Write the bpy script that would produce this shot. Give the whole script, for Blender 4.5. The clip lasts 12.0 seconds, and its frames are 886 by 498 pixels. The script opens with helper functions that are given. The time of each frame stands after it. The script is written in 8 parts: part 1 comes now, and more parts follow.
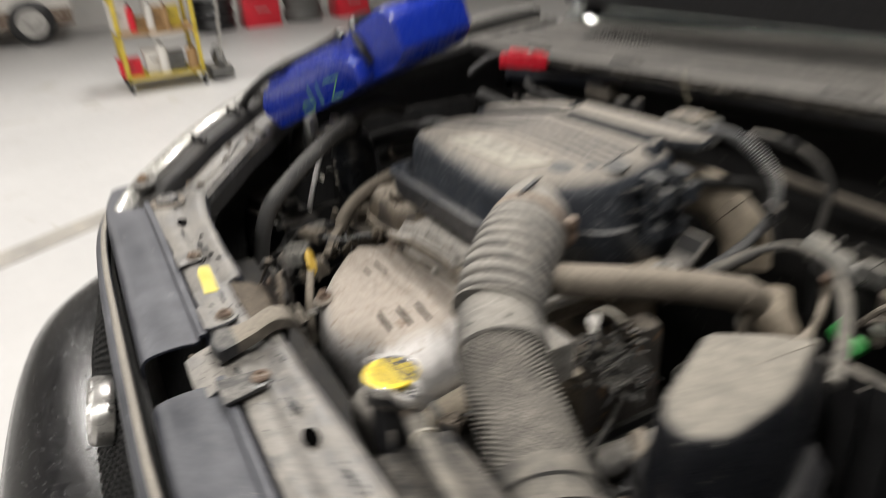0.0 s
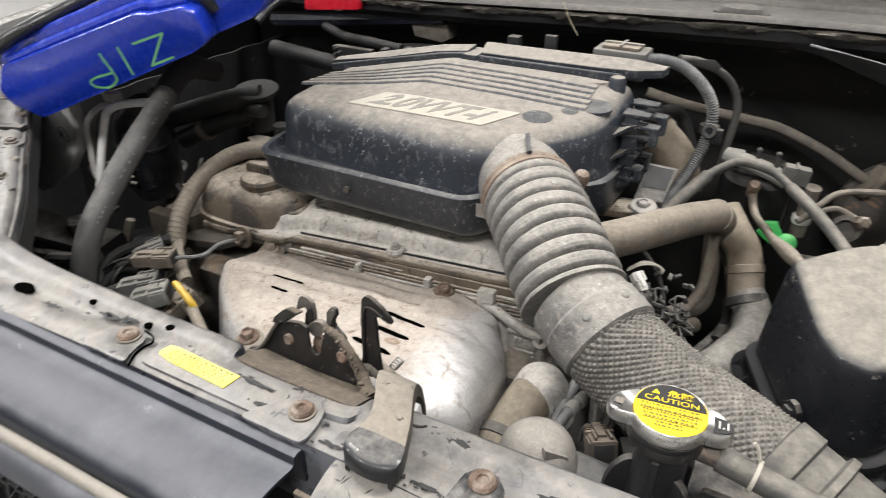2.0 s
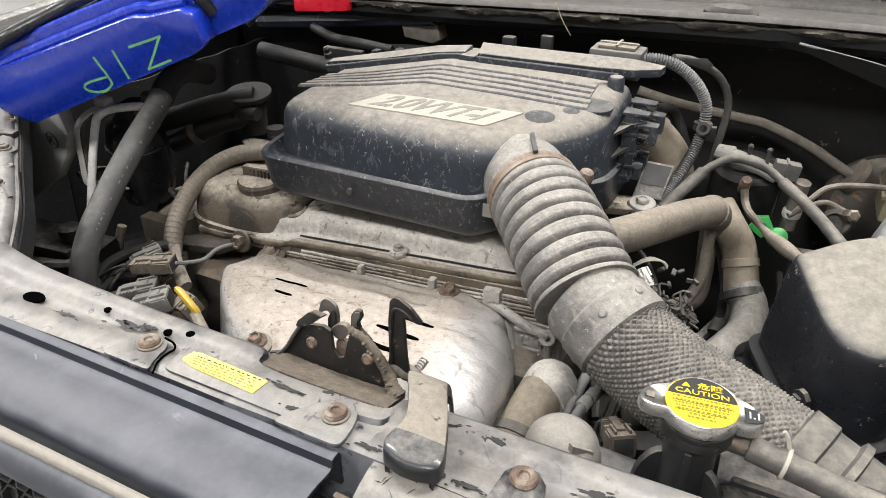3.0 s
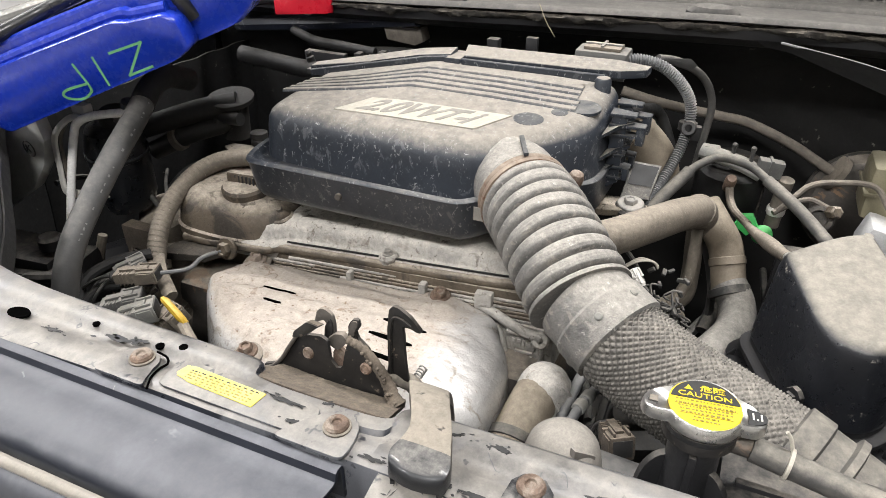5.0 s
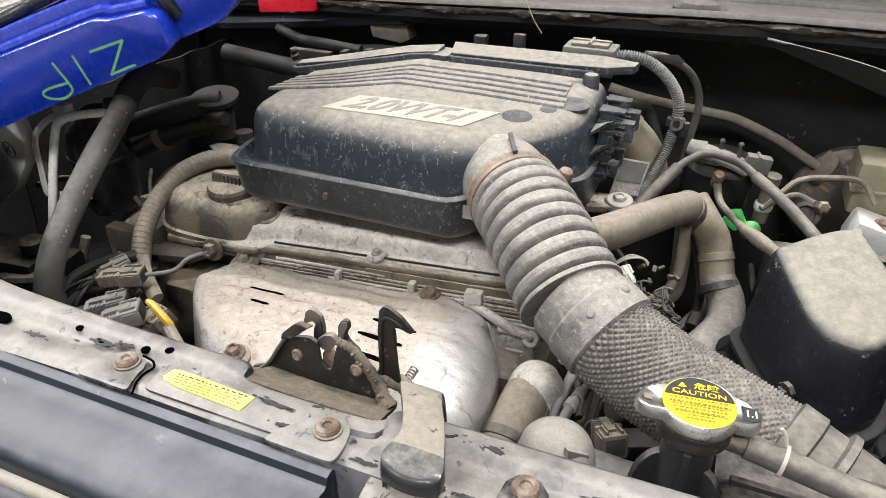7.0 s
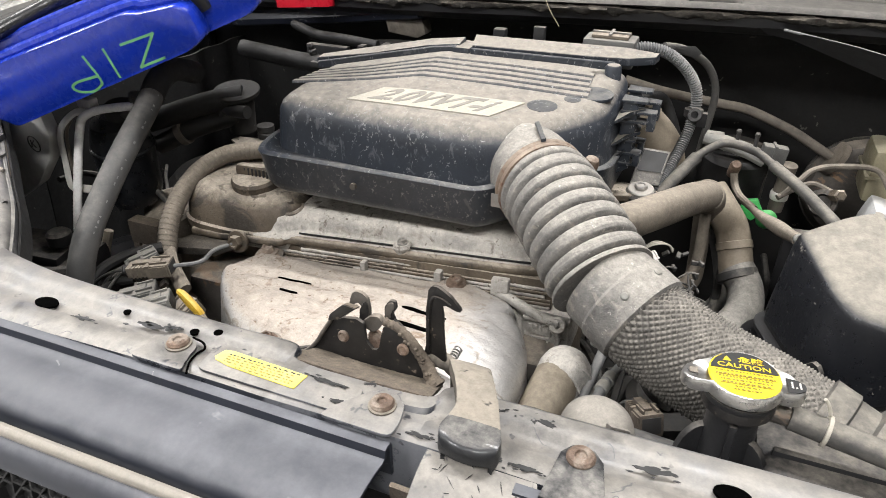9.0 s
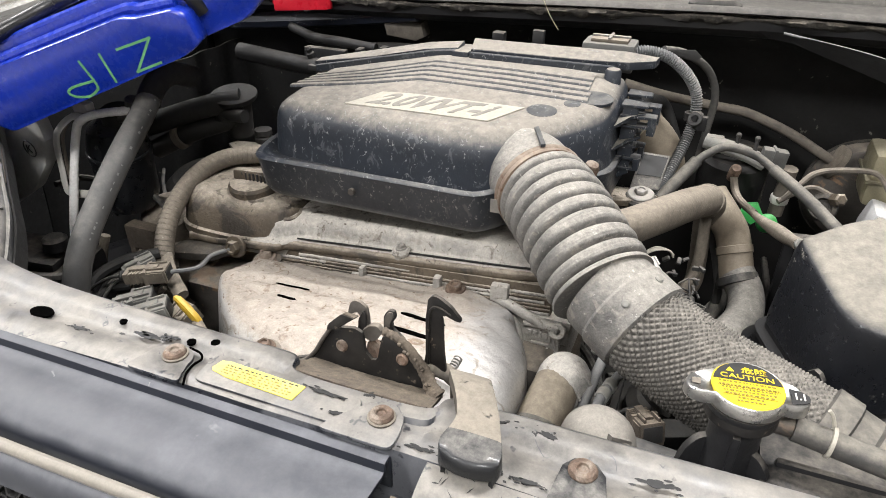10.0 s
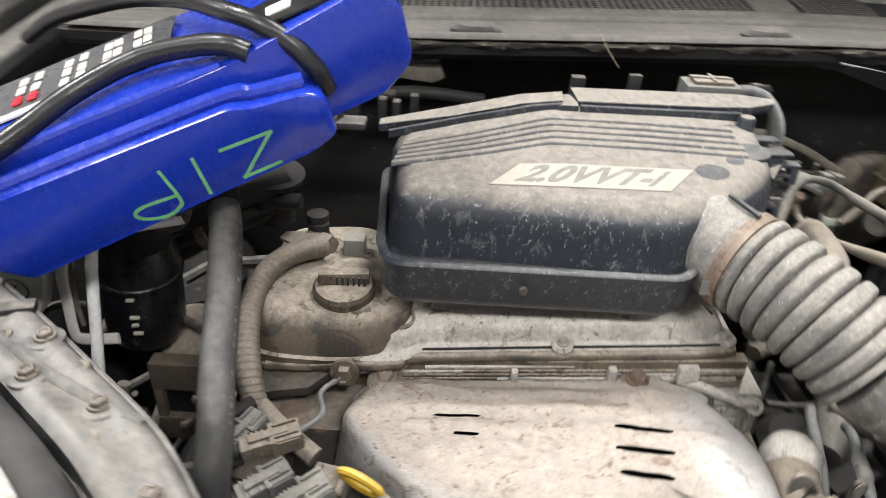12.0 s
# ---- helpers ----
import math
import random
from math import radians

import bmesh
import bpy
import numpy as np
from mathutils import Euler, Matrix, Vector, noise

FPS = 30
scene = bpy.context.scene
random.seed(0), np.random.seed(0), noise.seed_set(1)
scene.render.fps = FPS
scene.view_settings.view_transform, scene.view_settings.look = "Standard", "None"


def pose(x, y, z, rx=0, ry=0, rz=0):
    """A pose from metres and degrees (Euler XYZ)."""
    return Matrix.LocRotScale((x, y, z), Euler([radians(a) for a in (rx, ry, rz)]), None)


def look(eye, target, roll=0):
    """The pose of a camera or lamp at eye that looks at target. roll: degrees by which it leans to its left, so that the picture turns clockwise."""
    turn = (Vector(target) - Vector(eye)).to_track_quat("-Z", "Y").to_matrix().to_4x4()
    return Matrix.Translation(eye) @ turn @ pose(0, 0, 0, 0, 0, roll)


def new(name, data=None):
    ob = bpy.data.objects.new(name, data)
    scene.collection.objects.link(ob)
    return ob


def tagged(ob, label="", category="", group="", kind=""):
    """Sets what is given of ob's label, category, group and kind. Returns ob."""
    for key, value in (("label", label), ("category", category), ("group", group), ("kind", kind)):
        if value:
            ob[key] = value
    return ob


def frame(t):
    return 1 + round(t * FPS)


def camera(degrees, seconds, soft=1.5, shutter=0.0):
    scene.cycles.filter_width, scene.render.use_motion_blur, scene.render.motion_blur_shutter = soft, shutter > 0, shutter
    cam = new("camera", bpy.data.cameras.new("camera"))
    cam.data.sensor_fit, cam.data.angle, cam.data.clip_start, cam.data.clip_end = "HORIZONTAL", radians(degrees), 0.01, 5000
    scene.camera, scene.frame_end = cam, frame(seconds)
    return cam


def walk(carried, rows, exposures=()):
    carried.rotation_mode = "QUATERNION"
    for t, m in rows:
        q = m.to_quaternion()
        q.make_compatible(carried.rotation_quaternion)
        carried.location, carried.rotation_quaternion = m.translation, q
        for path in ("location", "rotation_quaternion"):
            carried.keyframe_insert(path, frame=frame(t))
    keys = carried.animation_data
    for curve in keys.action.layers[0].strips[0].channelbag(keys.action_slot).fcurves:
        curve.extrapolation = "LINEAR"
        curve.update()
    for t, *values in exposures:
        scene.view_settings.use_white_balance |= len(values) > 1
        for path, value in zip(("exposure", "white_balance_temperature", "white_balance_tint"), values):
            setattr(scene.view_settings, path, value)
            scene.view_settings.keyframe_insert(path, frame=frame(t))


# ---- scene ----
cam = camera(66.0, 12.0, 0.8, 1.0)
PATH = [
    (0, (0.713, -0.074, 1.311), (-0.896, 0.741, 0.447), -3.7),
    (0.1, (0.656, -0.09, 1.298), (-0.915, 0.738, 0.377), -3.9),
    (0.2, (0.594, -0.101, 1.285), (-0.95, 0.746, 0.332), -3.9),
    (0.3, (0.554, -0.103, 1.283), (-0.972, 0.757, 0.314), -3.9),
    (0.4, (0.526, -0.099, 1.281), (-0.987, 0.772, 0.308), -4.0),
    (0.5, (0.493, -0.090, 1.278), (-1.007, 0.812, 0.306), -4.1),
    (0.7, (0.451, -0.104, 1.271), (-0.992, 0.88, 0.292), -3.4),
    (1, (0.397, -0.180, 1.266), (-0.884, 0.985, 0.263), -2.8),
    (1.5, (0.308, -0.266, 1.279), (-0.683, 1.141, 0.26), -0.9),
    (2, (0.297, -0.254, 1.283), (-0.53, 1.251, 0.258), -0.0),
    (2.5, (0.278, -0.266, 1.289), (-0.494, 1.269, 0.267), 0.3),
    (3, (0.263, -0.275, 1.285), (-0.49, 1.269, 0.26), 0.3),
    (5, (0.247, -0.275, 1.287), (-0.448, 1.295, 0.262), 0.3),
    (5.5, (0.246, -0.271, 1.284), (-0.441, 1.303, 0.258), 0.3),
    (6, (0.246, -0.27, 1.284), (-0.434, 1.306, 0.257), 0.2),
    (6.5, (0.244, -0.27, 1.284), (-0.425, 1.31, 0.256), 0.3),
    (8.5, (0.232, -0.291, 1.28), (-0.415, 1.298, 0.251), 0.3),
    (9, (0.215, -0.301, 1.277), (-0.433, 1.289, 0.251), 0.2),
    (9.5, (0.212, -0.299, 1.277), (-0.434, 1.292, 0.251), 0.2),
    (10, (0.211, -0.294, 1.28), (-0.432, 1.298, 0.254), 0.2),
    (10.5, (0.191, -0.292, 1.282), (-0.449, 1.3, 0.255), 0.2),
    (11, (0.117, -0.281, 1.289), (-0.512, 1.317, 0.264), 0.1),
    (11.5, (-0.066, -0.245, 1.301), (-0.494, 1.419, 0.277), 0.9),
    (11.8, (-0.175, -0.219, 1.3), (-0.362, 1.492, 0.282), 2.1),
    (12, (-0.24, -0.215, 1.3), (-0.257, 1.499, 0.271), 3.1),
]
walk(cam, [(t, look(eye, target, roll)) for t, eye, target, roll in PATH], [(0, -0.71, 6800, 10), (0.6, -0.71, 6700, 10), (1.0, -0.58, 6600, 10), (1.5, -0.43, 6500, 10), (2.0, -0.22, 6500, 10), (3.0, -0.10, 6500, 10), (5.0, -0.04, 6500, 10), (12.0, -0.05, 6500, 10)])

# ---- world, light ----
world = bpy.data.worlds.new("workshop")
scene.world = world
world.use_nodes = True
world.node_tree.nodes["Background"].inputs[0].default_value = (0.75, 0.85, 1.0, 1)
world.node_tree.nodes["Background"].inputs[1].default_value = 0.012
LAMP_POWER = 154
LAMPS = [(-2.6, -2.4), (0.9, -2.4), (-2.6, 0.9), (0.9, 1.15), (-6.4, -2.4), (-6.4, 1.6)]
for lx, ly in LAMPS:
    lamp = bpy.data.lights.new("ceiling_light_glow", "AREA")
    lamp.shape, lamp.size, lamp.size_y, lamp.energy, lamp.color = "RECTANGLE", 1.4, 0.5, LAMP_POWER, (1.0, 0.985, 0.98)
    new("ceiling_light_glow", lamp).matrix_world = pose(lx, ly, 4.12)


# ---- building helpers ----
def thing(name, at, label, category, group="", kind=""):
    ob = new(name)
    ob.location = at
    ob.empty_display_size = 0.05
    return tagged(ob, label, category, group, kind)


def root_place(ob):
    while ob.parent:
        ob = ob.parent
    return Vector(ob.location)


def part(name, bm, material, parent=None, label="", smooth=32, kind="", category=""):
    """Links bm, given in world places, as one mesh object under a thing or a part."""
    if parent:
        bmesh.ops.translate(bm, vec=-root_place(parent), verts=bm.verts)
    bmesh.ops.recalc_face_normals(bm, faces=bm.faces)
    me = bpy.data.meshes.new(name)
    bm.to_mesh(me)
    bm.free()
    me.materials.append(material)
    me.polygons.foreach_set("use_smooth", [smooth > 0] * len(me.polygons))
    if smooth:
        me.set_sharp_from_angle(angle=radians(smooth))
    ob = new(name, me)
    ob.parent = parent
    return tagged(ob, label, category, "", kind)


def ring_faces(bm, rings, closed=True, caps=True):
    rows = [[bm.verts.new(p) for p in r] for r in rings]
    n = len(rows[0])
    for a, b in zip(rows, rows[1:]):
        for i in range(n if closed else n - 1):
            j = (i + 1) % n
            bm.faces.new((a[i], a[j], b[j], b[i]))
    if caps and closed:
        bm.faces.new(rows[0][::-1])
        bm.faces.new(rows[-1])
    return rows


def spline(points, per=8, closed=False):
    pts = [Vector(p) for p in points]
    out = []
    n = len(pts)
    for i in range(n if closed else n - 1):
        p0 = pts[(i - 1) % n] if closed or i > 0 else pts[0] * 2 - pts[1]
        p1, p2 = pts[i], pts[(i + 1) % n]
        p3 = pts[(i + 2) % n] if closed or i + 2 < n else pts[-1] * 2 - pts[-2]
        for k in range(per):
            u = k / per
            out.append(0.5 * (2 * p1 + (p2 - p0) * u + (2 * p0 - 5 * p1 + 4 * p2 - p3) * u * u + (3 * p1 - p0 - 3 * p2 + p3) * u ** 3))
    if not closed:
        out.append(pts[-1])
    return out


def tube(points, radius, n=16, per=8, bm=None, caps=True, flat=1.0):
    """A round hose or wire along a smooth line; radius: metres, or a function of 0..1 along it (and of the angle)."""
    bm = bm or bmesh.new()
    path = spline(points, per) if per else [Vector(p) for p in points]
    total = sum((b - a).length for a, b in zip(path, path[1:]))
    tangent = (path[1] - path[0]).normalized()
    side = tangent.orthogonal().normalized()
    rings, run = [], 0.0
    for i, p in enumerate(path):
        t = (path[min(i + 1, len(path) - 1)] - path[max(i - 1, 0)]).normalized()
        side = (side - t * side.dot(t)).normalized()
        up = t.cross(side)
        if i:
            run += (p - path[i - 1]).length
        ring = []
        for k in range(n):
            a = 2 * math.pi * k / n
            r = radius(run / total, a) if callable(radius) else radius
            ring.append(p + side * (math.cos(a) * r) + up * (math.sin(a) * r * flat))
        rings.append(ring)
    ring_faces(bm, rings, True, caps)
    return bm


def lathe(profile, at, axis=(0, 0, 1), n=28, bm=None, squash=1.0):
    """Turned body: (radius, height) pairs about an axis through at."""
    bm = bm or bmesh.new()
    q = Vector(axis).to_track_quat("Z", "Y")
    rings = [[Vector(at) + q @ Vector((r * math.cos(2 * math.pi * k / n), squash * r * math.sin(2 * math.pi * k / n), h)) for k in range(n)] for r, h in profile]
    ring_faces(bm, rings)
    return bm


def block(lo, hi, bevel=0.004, turn=None, bm=None, seg=2):
    """A bevelled box between two corners, turned about its middle."""
    bm = bm or bmesh.new()
    lo, hi = Vector(lo), Vector(hi)
    m = Matrix.Translation((lo + hi) / 2) @ (turn.to_4x4() if turn else Matrix.Identity(4)) @ Matrix.Diagonal((*(hi - lo), 1))
    made = bmesh.ops.create_cube(bm, size=1, matrix=m)["verts"]
    if bevel:
        edges = {e for v in made for e in v.link_edges}
        bmesh.ops.bevel(bm, geom=list(edges), offset=bevel, segments=seg, profile=0.6, affect="EDGES", clamp_overlap=True)
    return bm


def rounded(poly, radius, seg=5):
    """A plan outline with rounded corners; radius: one, or one for each corner."""
    out = []
    n = len(poly)
    for i, p in enumerate(poly):
        p = Vector(p)
        a, b = Vector(poly[i - 1]) - p, Vector(poly[(i + 1) % n]) - p
        r = radius[i] if isinstance(radius, (list, tuple)) else radius
        d = min(r, a.length * 0.45, b.length * 0.45)
        p0, p1 = p + a.normalized() * d, p + b.normalized() * d
        for k in range(seg + 1):
            u = k / seg
            out.append(p0 * (1 - u) ** 2 + p * 2 * u * (1 - u) + p1 * u * u)
    return out


def resample(loop, n):
    loop = [Vector(p) for p in loop]
    loop.append(loop[0])
    lens = [0.0]
    for a, b in zip(loop, loop[1:]):
        lens.append(lens[-1] + (b - a).length)
    out, j = [], 0
    for k in range(n):
        s = lens[-1] * k / n
        while lens[j + 1] < s:
            j += 1
        u = (s - lens[j]) / max(lens[j + 1] - lens[j], 1e-9)
        out.append(loop[j].lerp(loop[j + 1], u))
    return out


def inset(loop, d):
    """Plan outline moved inwards by d (outline runs anticlockwise)."""
    n = len(loop)
    out = []
    for i, p in enumerate(loop):
        t = (loop[(i + 1) % n] - loop[i - 1]).normalized()
        out.append(Vector((p.x - t.y * d, p.y + t.x * d)))
    return out


def plate(poly, thick, axis=(0, 0, 1), bevel=0.0, bm=None):
    """A flat piece: outline in space, thickened along axis."""
    bm = bm or bmesh.new()
    off = Vector(axis).normalized() * thick
    a = [bm.verts.new(Vector(p)) for p in poly]
    b = [bm.verts.new(Vector(p) + off) for p in poly]
    f0, f1 = bm.faces.new(a[::-1]), bm.faces.new(b)
    sides = [bm.faces.new((a[i], a[(i + 1) % len(a)], b[(i + 1) % len(a)], b[i])) for i in range(len(a))]
    if bevel:
        bmesh.ops.bevel(bm, geom=list({e for f in (f0, f1) for e in f.edges}), offset=bevel, segments=2, profile=0.6, affect="EDGES", clamp_overlap=True)
    return bm


def sheet(f, nu, nv, thick, bm=None):
    """A curved panel of even thickness: f(u, v) gives its upper face."""
    bm = bm or bmesh.new()
    e = 1e-3
    top, low = [], []
    for i in range(nu + 1):
        ra, rb = [], []
        for j in range(nv + 1):
            u, v = i / nu, j / nv
            p = Vector(f(u, v))
            du = Vector(f(min(u + e, 1), v)) - Vector(f(max(u - e, 0), v))
            dv = Vector(f(u, min(v + e, 1))) - Vector(f(u, max(v - e, 0)))
            nrm = du.cross(dv).normalized()
            ra.append(bm.verts.new(p))
            rb.append(bm.verts.new(p - nrm * thick))
        top.append(ra), low.append(rb)
    for i in range(nu):
        for j in range(nv):
            bm.faces.new((top[i][j], top[i + 1][j], top[i + 1][j + 1], top[i][j + 1]))
            bm.faces.new((low[i][j], low[i][j + 1], low[i + 1][j + 1], low[i + 1][j]))
    for i in range(nu):
        bm.faces.new((top[i][0], low[i][0], low[i + 1][0], top[i + 1][0]))
        bm.faces.new((top[i][nv], top[i + 1][nv], low[i + 1][nv], low[i][nv]))
    for j in range(nv):
        bm.faces.new((top[0][j], top[0][j + 1], low[0][j + 1], low[0][j]))
        bm.faces.new((top[nu][j], low[nu][j], low[nu][j + 1], top[nu][j + 1]))
    return bm


def bolt(at, r=0.007, axis=(0, 0, 1), h=0.006, washer=1.6, bm=None):
    """Hexagon bolt head on a washer, in one piece."""
    bm = bm or bmesh.new()
    lathe([(r * washer, -0.002), (r * washer, 0.001), (r * washer * 0.93, 0.0022), (r * 1.05, 0.0024)], at, axis, 20, bm)
    lathe([(r, 0.001), (r, h * 0.8), (r * 0.86, h), (r * 0.6, h * 1.0), (r * 0.5, h * 0.8)], at, axis, 6, bm)
    return bm


def lettering(text, size, place, depth, material, parent, name="lettering", shear=0.0, width=1.0, label="", bend=None, bold=0.0):
    """Raised letters in the built-in font; place maps the flat text (x, y, height) into the world."""
    cu = bpy.data.curves.new(name, "FONT")
    cu.body, cu.size, cu.extrude, cu.shear, cu.align_x, cu.align_y, cu.offset = text, size, depth, shear, "CENTER", "CENTER", bold
    tmp = bpy.data.objects.new("tmp_text", cu)
    scene.collection.objects.link(tmp)
    me = bpy.data.meshes.new_from_object(tmp.evaluated_get(bpy.context.evaluated_depsgraph_get()))
    bpy.data.objects.remove(tmp)
    bm = bmesh.new()
    bm.from_mesh(me)
    bpy.data.meshes.remove(me)
    for v in bm.verts:
        v.co = place(v.co.x * width, v.co.y, v.co.z)
    return part(name, bm, material, parent, label, smooth=0)


# ---- materials ----
def mat(name, base, rough=0.5, metal=0.0, dust=0.0, dust_all=0.0, dust_color=(0.36, 0.32, 0.26), low=0.35, high=0.9, stain=7.0, grain=90.0, vary=0.25,
        speck=0.0, speck_color=(0.5, 0.48, 0.43), speck_scale=140.0, bump=0.15, bump_scale=250.0, coat=0.0, contrast=1.0, second=None, second_amount=0.0, second_scale=18.0, stretch=None, lump=0.0, lump_scale=40.0, clean=None, pit=0.0,
        scuff=0.0, scuff_color=(0.42, 0.41, 0.39), scuff_scale=38.0, crust=None, grit=0.08, dust_rough=0.9):
    """A worn surface: its own colour with settled dust on what faces up, stains, specks and fine relief."""
    m = bpy.data.materials.new(name)
    m.use_nodes = True
    nt = m.node_tree
    nd, lk = nt.nodes, nt.links
    bsdf = nd["Principled BSDF"]
    coord = nd.new("ShaderNodeTexCoord").outputs["Object"]
    if stretch:
        mp = nd.new("ShaderNodeMapping")
        mp.inputs["Scale"].default_value = stretch
        lk.new(coord, mp.inputs["Vector"])
        coord = mp.outputs[0]

    def noise_of(scale, detail=5.0, rough_=0.6, warp=0.0):
        t = nd.new("ShaderNodeTexNoise")
        t.inputs["Scale"].default_value, t.inputs["Detail"].default_value, t.inputs["Roughness"].default_value, t.inputs["Distortion"].default_value = scale, detail, rough_, warp
        lk.new(coord, t.inputs["Vector"])
        return t.outputs["Fac"]

    def math_(op, a, b, clamp=False):
        t = nd.new("ShaderNodeMath")
        t.operation, t.use_clamp = op, clamp
        for s, v in zip(t.inputs, (a, b)):
            if isinstance(v, (int, float)):
                s.default_value = v
            else:
                lk.new(v, s)
        return t.outputs[0]

    def span(v, a, b, c, d):
        t = nd.new("ShaderNodeMapRange")
        lk.new(v, t.inputs[0])
        for s, x in zip(list(t.inputs)[1:5], (a, b, c, d)):
            s.default_value = x
        return t.outputs[0]

    def mix(fac, a, b):
        t = nd.new("ShaderNodeMix")
        t.data_type = "RGBA"
        if isinstance(fac, (int, float)):
            t.inputs["Factor"].default_value = fac
        else:
            lk.new(fac, t.inputs["Factor"])
        for s, v in ((t.inputs["A"], a), (t.inputs["B"], b)):
            if isinstance(v, (tuple, list)):
                s.default_value = (*v, 1)
            else:
                lk.new(v, s)
        return t.outputs["Result"]

    big, fine = noise_of(stain, 4.0, 0.6, 0.4), noise_of(grain, 6.0, 0.7)
    own = mix(span(big, 0.3, 0.7, 0.0, 1.0), tuple(c * (1 - vary) for c in base), tuple(min(1, c * (1 + vary)) for c in base))
    own = mix(span(fine, 0.35, 0.7, 0.0, 0.35), own, tuple(min(1, c * (1 - vary)) for c in base))
    if second:
        patch = noise_of(second_scale, 5.0, 0.62, 0.8)
        own = mix(span(patch, 0.62 - 0.3 * second_amount, 0.68 - 0.3 * second_amount, 0.0, 1.0), own, second)
    fac = None
    if dust or dust_all:
        geo = nd.new("ShaderNodeNewGeometry")
        sep = nd.new("ShaderNodeSeparateXYZ")
        lk.new(geo.outputs["Normal"], sep.inputs[0])
        up = span(sep.outputs["Z"], low, high, dust_all, dust + dust_all)
        blot = math_("ADD", math_("MULTIPLY", math_("SUBTRACT", big, 0.5), 1.3 * contrast), math_("MULTIPLY", math_("SUBTRACT", fine, 0.5), 1.1 * contrast))
        if clean:
            along_x = nd.new("ShaderNodeSeparateXYZ")
            lk.new(nd["Texture Coordinate"].outputs["Object"], along_x.inputs[0])
            wiped = span(math_("ADD", along_x.outputs["X"], math_("MULTIPLY", math_("SUBTRACT", big, 0.5), 0.12)), clean[0], clean[1], 0.0, 0.85)
            up = math_("MULTIPLY", up, math_("SUBTRACT", 1.0, wiped))
        fac = math_("ADD", up, math_("MULTIPLY", blot, span(up, 0.0, 0.25, 0.0, 1.0)), True)
        shade = mix(span(fine, 0.3, 0.7, 0.0, 1.0), tuple(c * 0.78 for c in dust_color), tuple(min(1, c * 1.15) for c in dust_color))
        own = mix(fac, own, shade)
    if speck:
        v = nd.new("ShaderNodeTexVoronoi")
        v.inputs["Scale"].default_value = speck_scale
        wob = nd.new("ShaderNodeVectorMath")
        wob.operation = "MULTIPLY_ADD"
        jitter = nd.new("ShaderNodeTexNoise")
        jitter.inputs["Scale"].default_value = speck_scale * 1.7
        lk.new(coord, jitter.inputs["Vector"])
        lk.new(jitter.outputs["Color"], wob.inputs[0])
        wob.inputs[1].default_value = (1.3 / speck_scale,) * 3
        lk.new(coord, wob.inputs[2])
        lk.new(wob.outputs[0], v.inputs["Vector"])
        sized = math_("MULTIPLY", v.outputs["Distance"], span(noise_of(speck_scale * 0.45, 2.0), 0.3, 0.7, 0.7, 1.8))
        where = math_("MULTIPLY", span(sized, 0.12, 0.24, 1.0, 0.0), span(noise_of(stain * 3.1, 3.0), 0.62 - 0.25 * speck, 0.72 - 0.25 * speck, 0.0, 1.0))
        if clean:
            where = math_("MULTIPLY", where, math_("SUBTRACT", 1.0, wiped))
        own = mix(where, own, speck_color)
    rough_spot = None
    if crust:
        # flaking patches that lie on the dust, thickest where the coarse mask is high
        crust_color, amount, scale = crust
        rough_spot = math_("MULTIPLY", span(noise_of(scale, 8.0, 0.7, 0.9), 0.60 - 0.2 * amount, 0.66 - 0.2 * amount, 0.0, 1.0), span(noise_of(scale * 0.22, 3.0), 0.42, 0.58, 0.15, 1.0))
        if clean:
            rough_spot = math_("MULTIPLY", rough_spot, math_("SUBTRACT", 1.0, wiped))
        own = mix(math_("MULTIPLY", rough_spot, 0.85), own, mix(span(fine, 0.3, 0.7, 0.0, 1.0), tuple(c * 0.6 for c in crust_color), tuple(c * 1.3 for c in crust_color)))
    if scuff:
        # hair-thin scratches, in patches
        hair = math_("ABSOLUTE", math_("SUBTRACT", noise_of(scuff_scale, 3.0, 0.6, 0.25), 0.5), 0.0)
        hair = math_("MULTIPLY", span(hair, 0.004, 0.014, 1.0, 0.0), span(noise_of(scuff_scale * 1.9, 4.0), 0.62 - 0.2 * scuff, 0.66 - 0.2 * scuff, 0.0, 1.0))
        own = mix(math_("MULTIPLY", hair, 0.75), own, scuff_color)
    if grit and grain > 20:
        # sharp fine grain of dust and grime
        g1 = span(noise_of(560.0, 2.0, 0.8), 0.32, 0.68, 1.0 - grit, 1.0 + 0.7 * grit)
        g2 = span(noise_of(190.0, 4.0, 0.75), 0.36, 0.64, 1.0 - 0.8 * grit, 1.0 + 0.6 * grit)
        grain_mix = nd.new("ShaderNodeMix")
        grain_mix.data_type, grain_mix.blend_type = "RGBA", "MULTIPLY"
        grain_mix.inputs["Factor"].default_value = 1.0
        lk.new(own, grain_mix.inputs["A"])
        lk.new(math_("MULTIPLY", g1, g2), grain_mix.inputs["B"])
        own = grain_mix.outputs["Result"]
    lk.new(own, bsdf.inputs["Base Color"])
    r = span(fine, 0.3, 0.7, max(0.02, rough - 0.08), min(1, rough + 0.1))
    if fac is not None:
        r = math_("ADD", r, math_("MULTIPLY", fac, dust_rough - rough), True)
        if metal:
            lk.new(span(fac, 0.0, 0.8, metal, 0.0), bsdf.inputs["Metallic"])
    else:
        bsdf.inputs["Metallic"].default_value = metal
    lk.new(r, bsdf.inputs["Roughness"])
    if coat:
        bsdf.inputs["Coat Weight"].default_value, bsdf.inputs["Coat Roughness"].default_value = coat, 0.08
